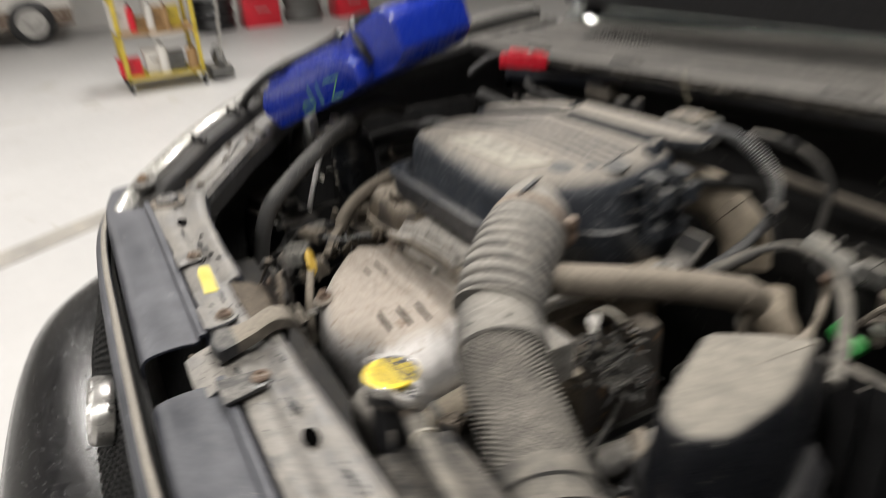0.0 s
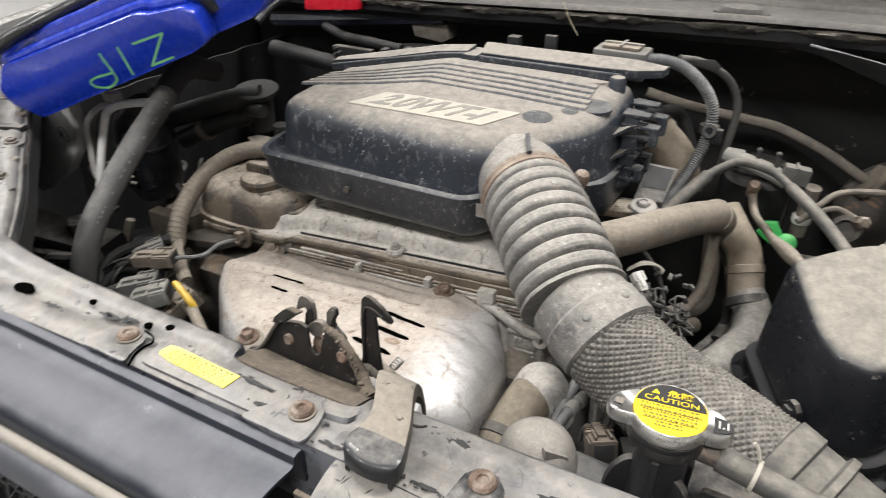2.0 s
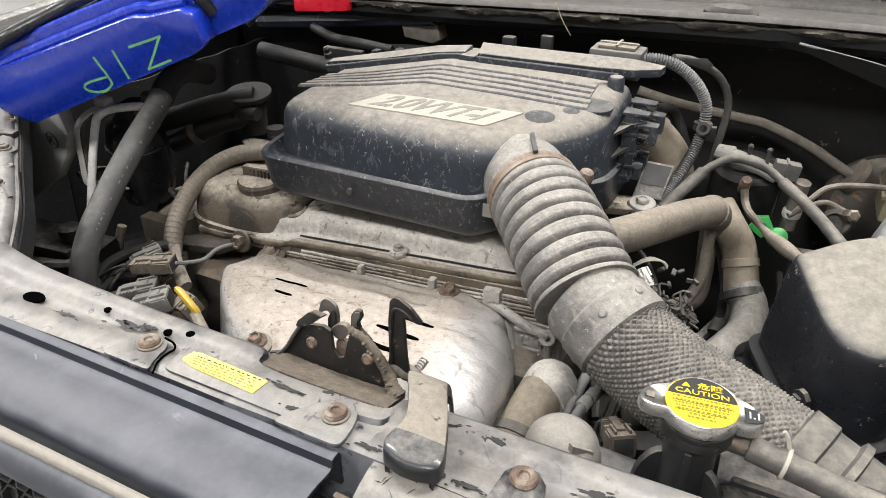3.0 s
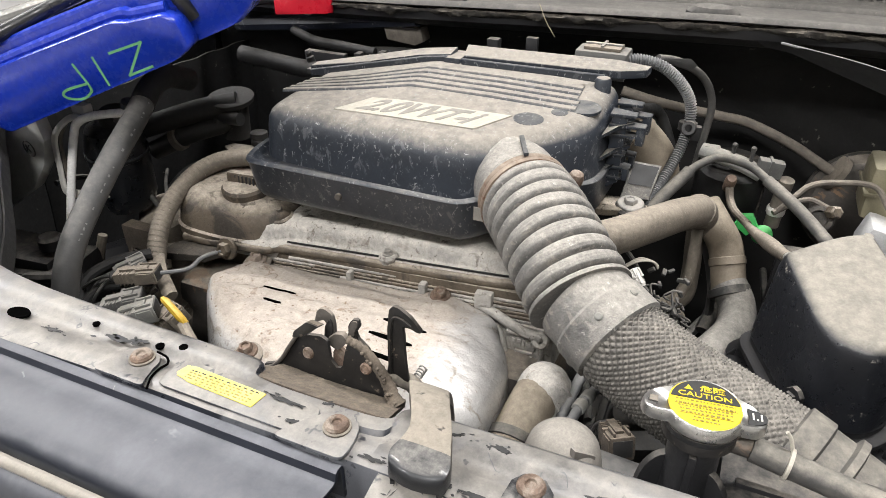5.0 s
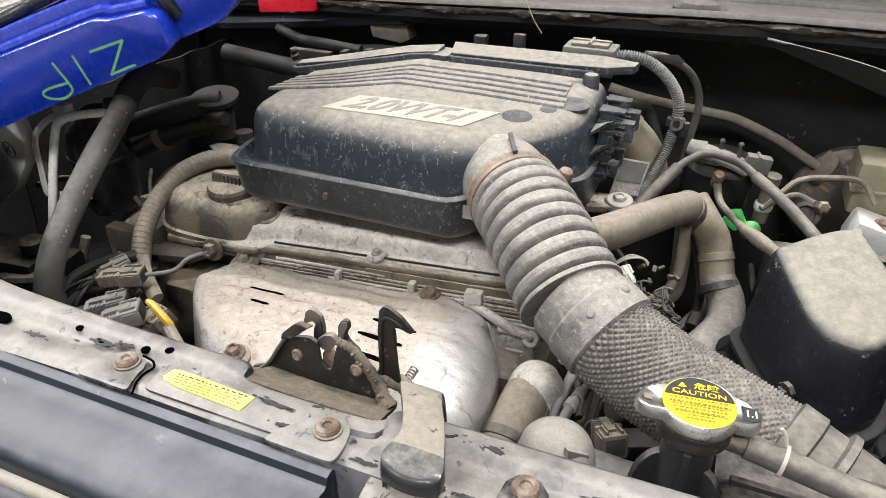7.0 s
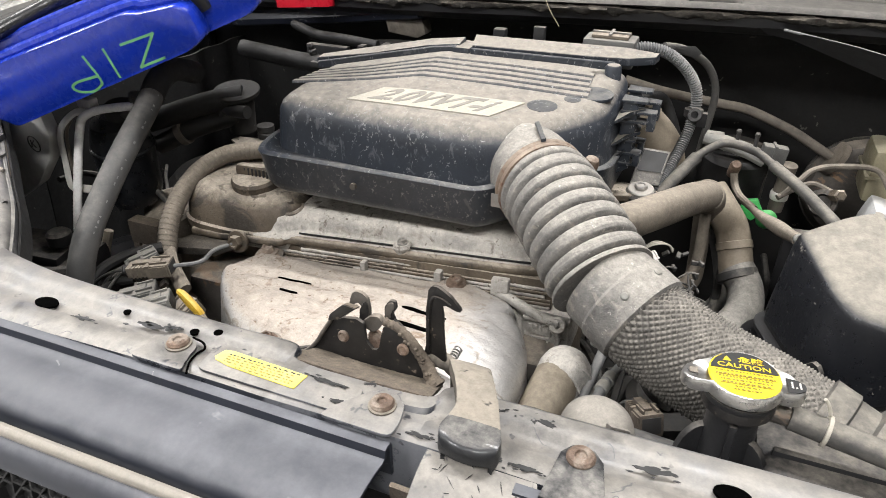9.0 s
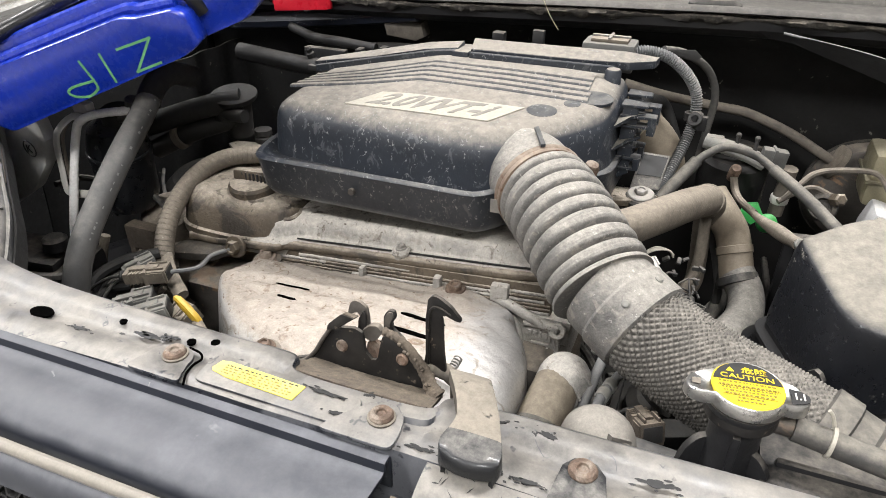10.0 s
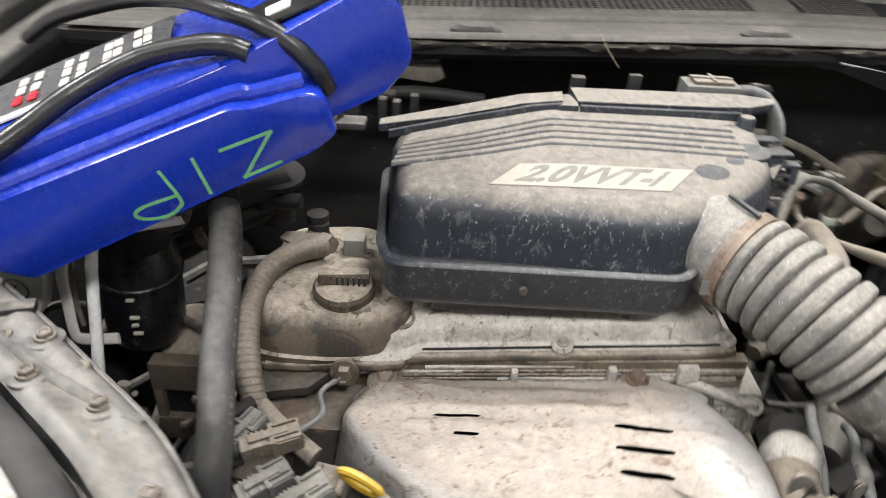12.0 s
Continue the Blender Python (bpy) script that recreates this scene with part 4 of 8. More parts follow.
    panel("roof", [[(x, 1.55 + b, 1.605) for x, b in zip(xs, bow)], [(x, 1.8 + b, 1.66) for x, b in zip(xs, bow)], [(x, 2.2, 1.67) for x, b in zip(xs, bow)]], 0.004, M_GLOSS, car, "black roof")
    # diagonal cowl brace on the far side
    part("brace", plate([(0.205, 0.790, 1.050), (0.284, 0.745, 1.0605), (0.365, 0.737, 1.049), (0.41, 0.730, 1.041), (0.56, 0.70, 1.011), (0.60, 0.70, 1.003), (0.60, 0.70, 0.940), (0.44, 0.745, 1.001), (0.30, 0.772, 1.043)], 0.004, (0.2, -1, 0.3), 0.001), M_BLACK, car, "dark dusty brace below the cowl")
    part("brace_edge", tube([(0.284, 0.743, 1.0605), (0.365, 0.735, 1.049), (0.41, 0.728, 1.041), (0.555, 0.698, 1.012)], 0.0018, 8, 4), M_CORR, car, "grey dusty upper edge of the brace")
    # beam at the other end of the cowl
    part("cowl_beam", tube([(-0.72, 0.87, 0.965), (-0.586, 0.84, 0.985), (-0.44, 0.815, 1.006), (-0.27, 0.785, 1.034)], 0.015, 8, 4, flat=1.0), M_PAINT, car, "black beam at the end of the cowl")
    part("cowl_bracket", plate([(-0.34, 0.79, 1.012), (-0.268, 0.788, 1.016), (-0.262, 0.788, 0.994), (-0.28, 0.79, 0.985), (-0.335, 0.792, 0.99)], 0.03, (0, 1, 0), 0.003), M_TONGUE, car, "dusty grey bracket below the cowl")
    # raised bonnet above the bay, hinged at the cowl
    hood = [[(x, y + b * 0.3, z) for x, b in zip(xs, bow)] for y, z in ((1.058, 1.121), (1.03, 1.30), (0.985, 1.53), (0.945, 1.78), (0.92, 1.98), (0.91, 2.02))]
    hood[0] = [(x, 1.056 + b, 1.108 - b * 0.12) for x, b in zip(xs, bow)]
    panel("bonnet", hood, 0.03, M_SEAL, car, "black bonnet propped open above the bay", 4)
    part("grass_blade", tube([(-0.050, 0.744, 1.082), (-0.036, 0.736, 1.060), (-0.020, 0.732, 1.040)], 0.0006, 5, 4), M_TANK, car, "dry grass blade caught in the seal")


cowl()


def panel_side(x):
    """A ribbed upright liner between the bay and the wheel."""
    def f(u, v):
        return (x + math.copysign(0.03, x) * math.cos(v * 3) + 0.004 * math.sin(u * 40), 0.40 + 0.57 * u, 0.29 + 0.62 * v)
    return sheet(f, 48, 8, 0.004)


def bay_shell():
    """Undertray, radiator with fan shroud, and the bay's dark sides."""
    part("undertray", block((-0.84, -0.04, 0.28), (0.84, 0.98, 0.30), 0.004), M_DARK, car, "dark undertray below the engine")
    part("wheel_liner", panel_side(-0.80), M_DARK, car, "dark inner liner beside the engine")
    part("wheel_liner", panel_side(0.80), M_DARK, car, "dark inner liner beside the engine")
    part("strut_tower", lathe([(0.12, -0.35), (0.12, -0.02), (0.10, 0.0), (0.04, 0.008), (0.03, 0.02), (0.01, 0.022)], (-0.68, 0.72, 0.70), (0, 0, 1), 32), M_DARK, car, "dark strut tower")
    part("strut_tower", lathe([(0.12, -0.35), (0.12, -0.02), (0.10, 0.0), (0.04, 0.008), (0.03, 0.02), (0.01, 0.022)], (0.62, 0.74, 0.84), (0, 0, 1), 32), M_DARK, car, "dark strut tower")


bay_shell()


def rear_body():
    """The rest of the car, behind what the bay shows: plain sides, sills, wheels."""
    for side in (-1, 1):
        rails = [[(side * x, y, z) for y in (0.95, 1.3, 2.0, 2.8, 3.5, 3.75)] for x, z in ((0.80, 0.24), (0.87, 0.36), (0.885, 0.62), (0.87, 0.86), (0.83, 1.03))]
        panel("body_side", rails if side < 0 else rails[::-1], 0.004, M_GLOSS, car, "black body side", 3)
        for y in (0.42, 2.95):
            wheel = part("wheel", lathe([(0.22, -0.09), (0.29, -0.085), (0.315, -0.05), (0.318, 0.0), (0.315, 0.05), (0.29, 0.085), (0.22, 0.09)], (side * 0.82, y, 0.318), (side, 0, 0), 36), M_CABLE, car, "black tyre")
            part("rim", lathe([(0.21, 0.02), (0.21, 0.092), (0.19, 0.085), (0.07, 0.07), (0.03, 0.085), (0.01, 0.085)], (side * 0.82, y, 0.318), (side, 0, 0), 30), M_STEEL, wheel, "grey steel rim")
    panel("tailgate", [[(x, 3.75 - 0.35 * max(0, z - 0.9), z) for x in (-0.84, -0.4, 0.0, 0.4, 0.84)] for z in (0.3, 0.6, 0.9, 1.2, 1.5)], 0.004, M_GLOSS, car, "black tailgate", 3)
    panel("cabin_roof", [[(x, y, z) for x in (-0.66, -0.3, 0.0, 0.3, 0.66)] for y, z in ((2.15, 1.665), (2.6, 1.66), (3.2, 1.62), (3.52, 1.52))], 0.004, M_GLOSS, car, "black roof", 3)
    for side in (-1, 1):
        rails = [[(side * (0.83 - 0.17 * k), y0 + (y1 - y0) * k, 1.03 + 0.62 * k) for y0, y1 in ((1.15, 1.62), (1.8, 1.9), (2.6, 2.6), (3.3, 3.2), (3.7, 3.5))] for k in (0, 0.35, 0.7, 1.0)]
        panel("side_glass", rails if side < 0 else rails[::-1], 0.004, M_CABLE, car, "dark side glass", 3)
    part("underbody", block((-0.78, 0.95, 0.24), (0.78, 3.7, 0.30), 0.01), M_DARK, car, "dark underbody")


rear_body()


# ---- air filter box ----
def box_top(x, y):
    """Height of the filter cover's upper face."""
    z = 1.000 + (y - 0.385) * 0.20
    k = min(1, max(0, (-0.13 - x) / 0.19)) * min(1, max(0, (y - 0.40) / 0.16))
    return z - 0.036 * k


def filter_box():
    box = thing("air_filter_box", (-0.09, 0.47, 0.88), "dusty black plastic air filter box on top of the engine", "air filter box")
    plan = [(-0.302, 0.384), (-0.018, 0.366), (0.040, 0.394), (0.112, 0.462), (0.118, 0.575), (-0.112, 0.598), (-0.320, 0.566)]
    loop = resample([v for v in rounded([Vector(p) for p in plan], [0.03, 0.022, 0.03, 0.03, 0.02, 0.02, 0.03], 7)], 120)
    rings = [[Vector((p.x, p.y, 0.925)) for p in inset(loop, -0.002)], [Vector((p.x, p.y, 0.95)) for p in loop]]
    r = 0.026
    for d, back in ((0.003, r), ):
        rings.append([Vector((p.x, p.y, box_top(p.x, p.y) - back)) for p in inset(loop, d)])
    for a in (20, 40, 60, 80, 90):
        s, c = math.sin(radians(a)), math.cos(radians(a))
        rings.append([Vector((p.x, p.y, box_top(p.x, p.y) - r * (1 - s))) for p in inset(loop, 0.003 + r * (1 - c))])
    last = inset(loop, 0.003 + r)
    mid = Vector((-0.10, 0.485))
    for k in (0.8, 0.6, 0.4, 0.2, 0.05):
        rings.append([Vector((mid.x + (p.x - mid.x) * k, mid.y + (p.y - mid.y) * k, box_top(mid.x + (p.x - mid.x) * k, mid.y + (p.y - mid.y) * k))) for p in last])
    bm = bmesh.new()
    ring_faces(bm, rings)
    lid = part("cover", bm, M_BOX, box, "moulded cover, thick with dust on top", 50)
    # lower tray with its proud ledge at the front
    low = resample(rounded([Vector(p) for p in [(-0.298, 0.344), (-0.012, 0.345), (0.002, 0.357), (0.035, 0.402), (0.116, 0.462), (0.122, 0.58), (-0.11, 0.604), (-0.326, 0.57), (-0.312, 0.38)]], [0.022, 0.012, 0.01, 0.02, 0.02, 0.02, 0.02, 0.02, 0.02], 5), 120)
    rings = []
    for d, z in ((0.035, 0.880), (0.012, 0.884), (0.004, 0.892), (0.0, 0.900), (-0.001, 0.936), (-0.003, 0.944), (0.0, 0.9465), (0.006, 0.946), (0.010, 0.938), (0.022, 0.934)):
        rings.append([Vector((p.x, p.y + (0.010 * (0.945 - z) / 0.05), z)) for p in inset(low, d)])
    bm = bmesh.new()
    ring_faces(bm, rings)
    tray = part("tray", bm, M_BOX_LOW, box, "scratched black lower tray", 50)
    part("screw", bolt((-0.164, 0.343, 0.922), 0.003, (0, -1, 0.1), 0.002, 1.4), M_STEEL_DIRTY, tray)
    # ridges across the rear of the cover, square in section
    for k in range(5):
        y = 0.487 + k * 0.0125
        line = [(-0.306 + k * 0.002, y - 0.040), (-0.22, y - 0.019), (-0.150, y - 0.002), (-0.135, y), (-0.03, y - 0.001), (0.074 + (0.004 if k < 2 else 0), y - 0.006)]
        bm = bmesh.new()
        ring_faces(bm, [[Vector((x, yy + dy, box_top(x, yy + dy) + dz)) for dy, dz in ((-0.0012, -0.001), (0, 0.0016), (0.0010, 0.0024), (0.0076, 0.0024), (0.0086, 0.0014), (0.0098, -0.001))] for x, yy in line])
        part("ridge", bm, M_BOX, lid)
    # flat rear flange, in two lengths with a step between
    part("flange", plate([(x, y, box_top(x, y) - 0.004) for x, y in [(-0.098, 0.568), (0.060, 0.573), (0.108, 0.577), (0.138, 0.588), (0.142, 0.600), (0.10, 0.606), (-0.105, 0.602)]], 0.0105, (0, 0, 1), 0.002), M_BOX, lid, "flat dusty flange of the cover")
    part("flange", plate([(x, y, box_top(x, y) - 0.003) for x, y in [(-0.332, 0.553), (-0.235, 0.560), (-0.160, 0.567), (-0.116, 0.566), (-0.115, 0.590), (-0.165, 0.589), (-0.332, 0.570)]], 0.010, (0, 0, 1), 0.002), M_BOX, lid, "flat dusty flange of the cover")
    part("step", block((-0.122, 0.557, 1.022), (-0.098, 0.600, 1.0415), 0.003), M_BOX, lid)
    part("stud", lathe([(0.011, -0.01), (0.010, 0.010), (0.008, 0.013), (0.003, 0.0135)], (0.094, 0.548, 1.03), (0, 0, 1), 18), M_BOX, lid, "moulded stud at the end of the ridges")
    for line in ([(-0.318, 0.532), (-0.23, 0.551), (-0.150, 0.5585), (-0.118, 0.5585)], [(-0.096, 0.5565), (0.0, 0.558), (0.092, 0.560)]):
        bm = bmesh.new()
        ring_faces(bm, [[Vector((x, yy + dy, box_top(x, yy) + dz)) for dy, dz in ((0, -0.002), (0, 0.0065), (0.001, 0.0075), (0.0042, 0.0075), (0.005, -0.002))] for x, yy in line])
        part("lip", bm, M_BOX_LOW, lid, "raised black lip ahead of the flange")
    part("peg", block((-0.030, 0.622, 1.02), (-0.014, 0.632, 1.062), 0.002), M_BLACK, box, "small black peg behind the flange")
    # rubbed round spots where the dust is wiped away
    for x, y, s in ((0.032, 0.452, 0.018), (0.085, 0.494, 0.021), (0.062, 0.475, 0.010)):
        bm = bmesh.new()
        ring_faces(bm, [[(x + s * k * math.cos(a), y + 0.75 * s * k * math.sin(a), box_top(x + s * k * math.cos(a), y + 0.75 * s * k * math.sin(a)) + dz) for a in np.linspace(0, 2 * math.pi, 25)[:-1]] for k, dz in ((1, -0.003), (1, 0.0003), (0.6, 0.0006), (0.2, 0.0007))])
        part("round_pad", bm, M_BOX_LOW, lid, "round pad wiped free of dust")
    # name label
    P = lambda x, y, dz: Vector((x, y, box_top(x, y) + dz))
    A, B, C, D = Vector((-0.203, 0.4085)), Vector((-0.020, 0.4125)), Vector((0.012, 0.4510)), Vector((-0.171, 0.4485))

    def lab(u, v, dz):
        p = (A * (1 - u) + B * u) * (1 - v) + (D * (1 - u) + C * u) * v
        return P(p.x, p.y, dz)
    lb = part("label", sheet(lambda u, v: lab(u, v, 0.0016), 16, 4, 0.0014), M_LABEL, lid, "cream model label with grey lettering", 30)
    lettering("2.0VVT-i", 0.036, lambda x, y, z: lab(0.5 + (x + 0.05 * y) / 0.180, 0.5 + y / 0.036, 0.0018 + z), 0.0002, M_LABEL_INK, lb, "lettering", 0.0, 1.1, bold=0.0011)
    # side clips and fins
    for y, z, s in ((0.500, 0.992, 0.03), (0.503, 0.962, 0.028), (0.506, 0.940, 0.022), (0.540, 0.985, 0.025)):
        part("fin", plate([(0.112, y - 0.02, z), (0.112, y + 0.02, z), (0.112 + s, y + 0.022, z + 0.006), (0.112 + s * 0.5, y + 0.005, z + 0.006)], 0.004, (0, 0, 1), 0.001), M_BOX, tray, "moulded fin on the side of the box")
    for y in (0.524, 0.566):
        clip = part("clip", plate([(0.116, y - 0.010, 0.915), (0.132, y - 0.008, 0.925), (0.134, y - 0.008, 1.004), (0.128, y - 0.009, 1.012), (0.116, y - 0.010, 1.012)], 0.004, (0, 1, 0), 0.001), M_BOX_LOW, tray, "black snap clip")
        part("clip_web", plate([(0.116, y + 0.006, 0.925), (0.128, y + 0.006, 0.93), (0.130, y + 0.006, 1.000), (0.116, y + 0.006, 1.006)], 0.003, (0, 1, 0), 0.001), M_BOX_LOW, clip)
        for z, w in ((1.010, 0.030), (0.997, 0.042), (0.985, 0.034), (0.960, 0.022), (0.944, 0.030), (0.930, 0.024)):
            part("catch", plate([(0.114, y - 0.014, z), (0.114 + w, y - 0.009, z - 0.001), (0.114 + w, y + 0.006, z - 0.001), (0.114, y + 0.010, z)], 0.0035, (0, 0, 1), 0.001), M_BOX_LOW, clip)
        part("catch", block((0.146, y - 0.009, 0.976), (0.1555, y + 0.006, 0.998), 0.0015), M_BOX_LOW, clip)
        part("catch", block((0.136, y - 0.012, 0.930), (0.1435, y + 0.004, 0.946), 0.002), M_BOX_LOW, clip)
    # socket for the duct
    axis = Vector((0.62, -0.76, -0.12)).normalized()
    base = Vector((0.050, 0.388, 0.950)) - axis * 0.035
    part("outlet", lathe([(0.050, -0.02), (0.050, 0.045), (0.048, 0.048), (0.044, 0.048), (0.043, -0.02)], base, axis, 40), M_BELLOWS, tray, "dusty round outlet of the box")
    part("fin", plate([(0.036, 0.408, 1.010), (0.040, 0.412, 1.010), (0.058, 0.374, 1.006), (0.054, 0.370, 1.006)], 0.004, (0, 0, -1), 0.001), M_BOX_LOW, tray, "short pin on the outlet")
    # sensor on the rear edge
    sensor = part("sensor", block((0.040, 0.612, 1.020), (0.108, 0.655, 1.056), 0.004), M_GREY_CONN, box, "grey air sensor plugged in behind the box")
    part("sensor_top", block((0.050, 0.618, 1.056), (0.098, 0.648, 1.0605), 0.0015), M_HOSE_TAN, sensor)
    part("sensor_rib", block((0.072, 0.617, 1.0605), (0.076, 0.649, 1.063), 0.001), M_BELLOWS, sensor)
    part("sensor_rib", block((0.049, 0.631, 1.0605), (0.099, 0.635, 1.063), 0.001), M_BELLOWS, sensor)
    part("post", block((-0.096, 0.648, 0.98), (-0.078, 0.664, 1.048), 0.003), M_BLACK, box, "small black post behind the box")


filter_box()


# ---- intake duct ----
def duct():
    d = thing("intake_duct", (0.17, 0.27, 0.85), "grey dusty ribbed intake duct with a woven sleeve", "intake duct")
    start, a1 = Vector((0.050, 0.388, 0.950)), Vector((0.62, -0.76, -0.12)).normalized()
    line = spline([start - a1 * 0.004, start + a1 * 0.05, (0.117, 0.308, 0.928), (0.150, 0.275, 0.907)], 72)

    def ribbed(s, a):
        if s < 0.16:
            return 0.0505
        w = abs(math.cos((s - 0.16) / 0.84 * 8 * math.pi))
        return 0.0415 + 0.0122 * math.sqrt(max(0.0, 1 - (1 - w) ** 2)) + 0.0006 * noise.noise((s * 90, a * 2, 0))
    part("bellows", tube(line, ribbed, 40, 0), M_BELLOWS, d, "seven ribs of grey rubber", 40)
    band = part("clamp", lathe([(0.0508, -0.011), (0.0535, -0.010), (0.0535, -0.006), (0.0525, -0.004), (0.0535, -0.001), (0.0535, 0.003), (0.0508, 0.004)], start + a1 * 0.014, a1, 48), M_CLAMP, d, "tan rusty hose clamp")
    right = Vector((0.78, 0.62, 0.0))
    bp = start + a1 * 0.01 + right * 0.056 + Vector((0, 0, 0.010))
    part("clamp_screw", lathe([(0.0055, -0.024), (0.0075, -0.021), (0.0078, -0.013), (0.0050, -0.009), (0.0045, -0.003), (0.0062, 0.000), (0.0088, 0.004), (0.0090, 0.012), (0.0070, 0.0165), (0.003, 0.0175)], bp, (0.25, -0.15, 1), 14), M_RUST, band, "rusty clamp screw")
    part("clamp_lug", block(bp - Vector((0.010, 0.006, 0.014)), bp + Vector((0.006, 0.006, -0.002)), 0.002), M_RUST, band)
    part("clamp_tag", block(start - right * 0.052 + a1 * 0.004 - Vector((0.004, 0.005, 0.022)), start - right * 0.052 + a1 * 0.018 + Vector((0.004, 0.005, -0.004)), 0.001), M_STEEL, band)
    c0, c1 = Vector((0.148, 0.277, 0.908)), Vector((0.194, 0.252, 0.889))
    ax = (c1 - c0).normalized()
    part("collar", lathe([(0.046, 0.0), (0.048, 0.004), (0.048, 0.024), (0.050, 0.027), (0.050, 0.056), (0.047, 0.058)], c0, ax, 44), M_BELLOWS, d, "smooth grey collar with rivets")
    up = (Vector((0, 0, 1)) - ax * ax.z).normalized()
    lat = ax.cross(up)
    for ang in (-62, -8, 42, 140):
        n = up * math.cos(radians(ang)) + lat * math.sin(radians(ang))
        part("rivet", lathe([(0.004, 0.0), (0.004, 0.001), (0.0028, 0.0022), (0.001, 0.0025)], c0 + ax * 0.040 + n * 0.0497, n, 14), M_CONN_PALE, d, "pale pop rivet")
    # woven sleeve: a fine knit of raised stitches
    line = spline([c0 + ax * 0.052, c1 + ax * 0.012, (0.244, 0.232, 0.872), (0.295, 0.215, 0.862), (0.348, 0.196, 0.852)], 96)
    total = sum((b - a).length for a, b in zip(line, line[1:]))

    def knit(s, a):
        row = s * total / 0.0030
        k = a * 40 / (2 * math.pi)
        w = (math.sin(math.pi * (row / 2 + k)) ** 2 * math.sin(math.pi * (row / 2 - k)) ** 2) ** 0.45
        return 0.0450 + 0.0031 * w * (0.75 + 0.5 * noise.noise((row * 0.9, k * 0.9, 2)))
    part("sleeve", tube(line, knit, 320, 0), M_MESH, d, "woven grey sleeve with raised stitches", 80)
    e0, ax2 = Vector((0.345, 0.197, 0.853)), Vector((0.90, -0.36, -0.25)).normalized()
    part("end_collar", lathe([(0.044, -0.01), (0.049, -0.008), (0.049, 0.012), (0.046, 0.014), (0.046, 0.03), (0.052, 0.032), (0.052, 0.038), (0.046, 0.04), (0.046, 0.075)], e0, ax2, 40), M_HOSE, d, "grey end collar of the duct")


duct()


# ---- engine ----
def engine():
    eng = thing("engine", (-0.12, 0.45, 0.5), "dusty aluminium engine with a steel heat shield", "engine")
    part("block", block((-0.42, 0.30, 0.34), (0.10, 0.60, 0.76), 0.02), M_STEEL_DIRTY, eng, "dark grimy cylinder block")
    part("head", block((-0.42, 0.372, 0.74), (0.06, 0.62, 0.80), 0.008), M_ALU_BROWN, eng, "oily aluminium cylinder head")
    # valve cover with a flange and a rounded end; the whole head rises a little towards the duct
    def tilt(bm):
        for v in bm.verts:
            v.co.z += 0.08 * (v.co.x + 0.2)
        return bm
    plan = [(-0.445, 0.352), (-0.29, 0.350), (-0.265, 0.366), (0.05, 0.370), (0.07, 0.381), (0.07, 0.60), (-0.42, 0.60), (-0.455, 0.56)]
    loop = resample(rounded([Vector(p) for p in plan], [0.03, 0.01, 0.01, 0.01, 0.01, 0.02, 0.05, 0.05], 6), 160)
    bm = bmesh.new()
    rings = []
    for d, z in ((0.0, 0.806), (-0.004, 0.8175), (-0.006, 0.819), (-0.006, 0.826), (-0.003, 0.829), (0.004, 0.8305), (0.006, 0.833), (0.009, 0.842), (0.013, 0.849), (0.02, 0.853), (0.05, 0.857), (0.09, 0.859)):
        rings.append([Vector((p.x, p.y, z + (0.0012 * noise.noise((p.x * 60, p.y * 60, z * 60)) if z > 0.83 else 0))) for p in inset(loop, d)])
    ring_faces(bm, rings)
    vc = part("valve_cover", tilt(bm), M_ALU, eng, "cast aluminium valve cover", 45)
    part("flange_line", tilt(tube([(-0.262, 0.3605, 0.8165), (-0.1, 0.3625, 0.8165), (0.045, 0.3645, 0.8165)], 0.0022, 6, 4)), M_DARK, vc, "dark oily gasket line")
    for name_, line_, r_, m_, label_ in (("front_ridge", [(-0.430, 0.3475, 0.8215), (-0.30, 0.3465, 0.8215), (-0.262, 0.3585, 0.8215), (-0.1, 0.3615, 0.8215), (0.040, 0.3640, 0.8215), (0.072, 0.3700, 0.8215)], 0.0062, M_ALU_BROWN, "brown oily ridge along the cover's edge"),
                                     ("crease", [(-0.262, 0.3610, 0.8318), (-0.1, 0.3640, 0.8318), (0.045, 0.3665, 0.8318), (0.068, 0.3740, 0.8318)], 0.0013, M_DARK, "dark line along the crease"),
                                     ("lower_ridge", [(-0.258, 0.3560, 0.8105), (-0.1, 0.3585, 0.8105), (0.045, 0.3605, 0.8105), (0.072, 0.3660, 0.8105)], 0.0028, M_ALU, "chalky lower edge")):
        part(name_, tilt(tube([Vector(p) for p in spline([Vector(q) for q in line_], 30)], lambda s_, a, r=r_: r * (1 + 0.16 * noise.noise((s_ * 40, a, r * 900)) + 0.10 * noise.noise((s_ * 130, a * 2, 4))), 12, 0)), m_, vc, label_, 60)
    # brown raised filler end at the left with its cap
    plan = [(-0.458, 0.352), (-0.36, 0.345), (-0.272, 0.362), (-0.262, 0.50), (-0.33, 0.58), (-0.46, 0.56)]
    loop = resample(rounded([Vector(p) for p in plan], 0.045, 6), 80)
    bm = bmesh.new()
    ring_faces(bm, [[Vector((p.x, p.y, z)) for p in inset(loop, d)] for d, z in ((-0.004, 0.806), (-0.005, 0.818), (-0.001, 0.820), (0.002, 0.838), (0.010, 0.854), (0.020, 0.864), (0.028, 0.866))])
    part("filler_end", bm, M_ALU_BROWN, vc, "brown dusty raised end of the valve cover", 50)
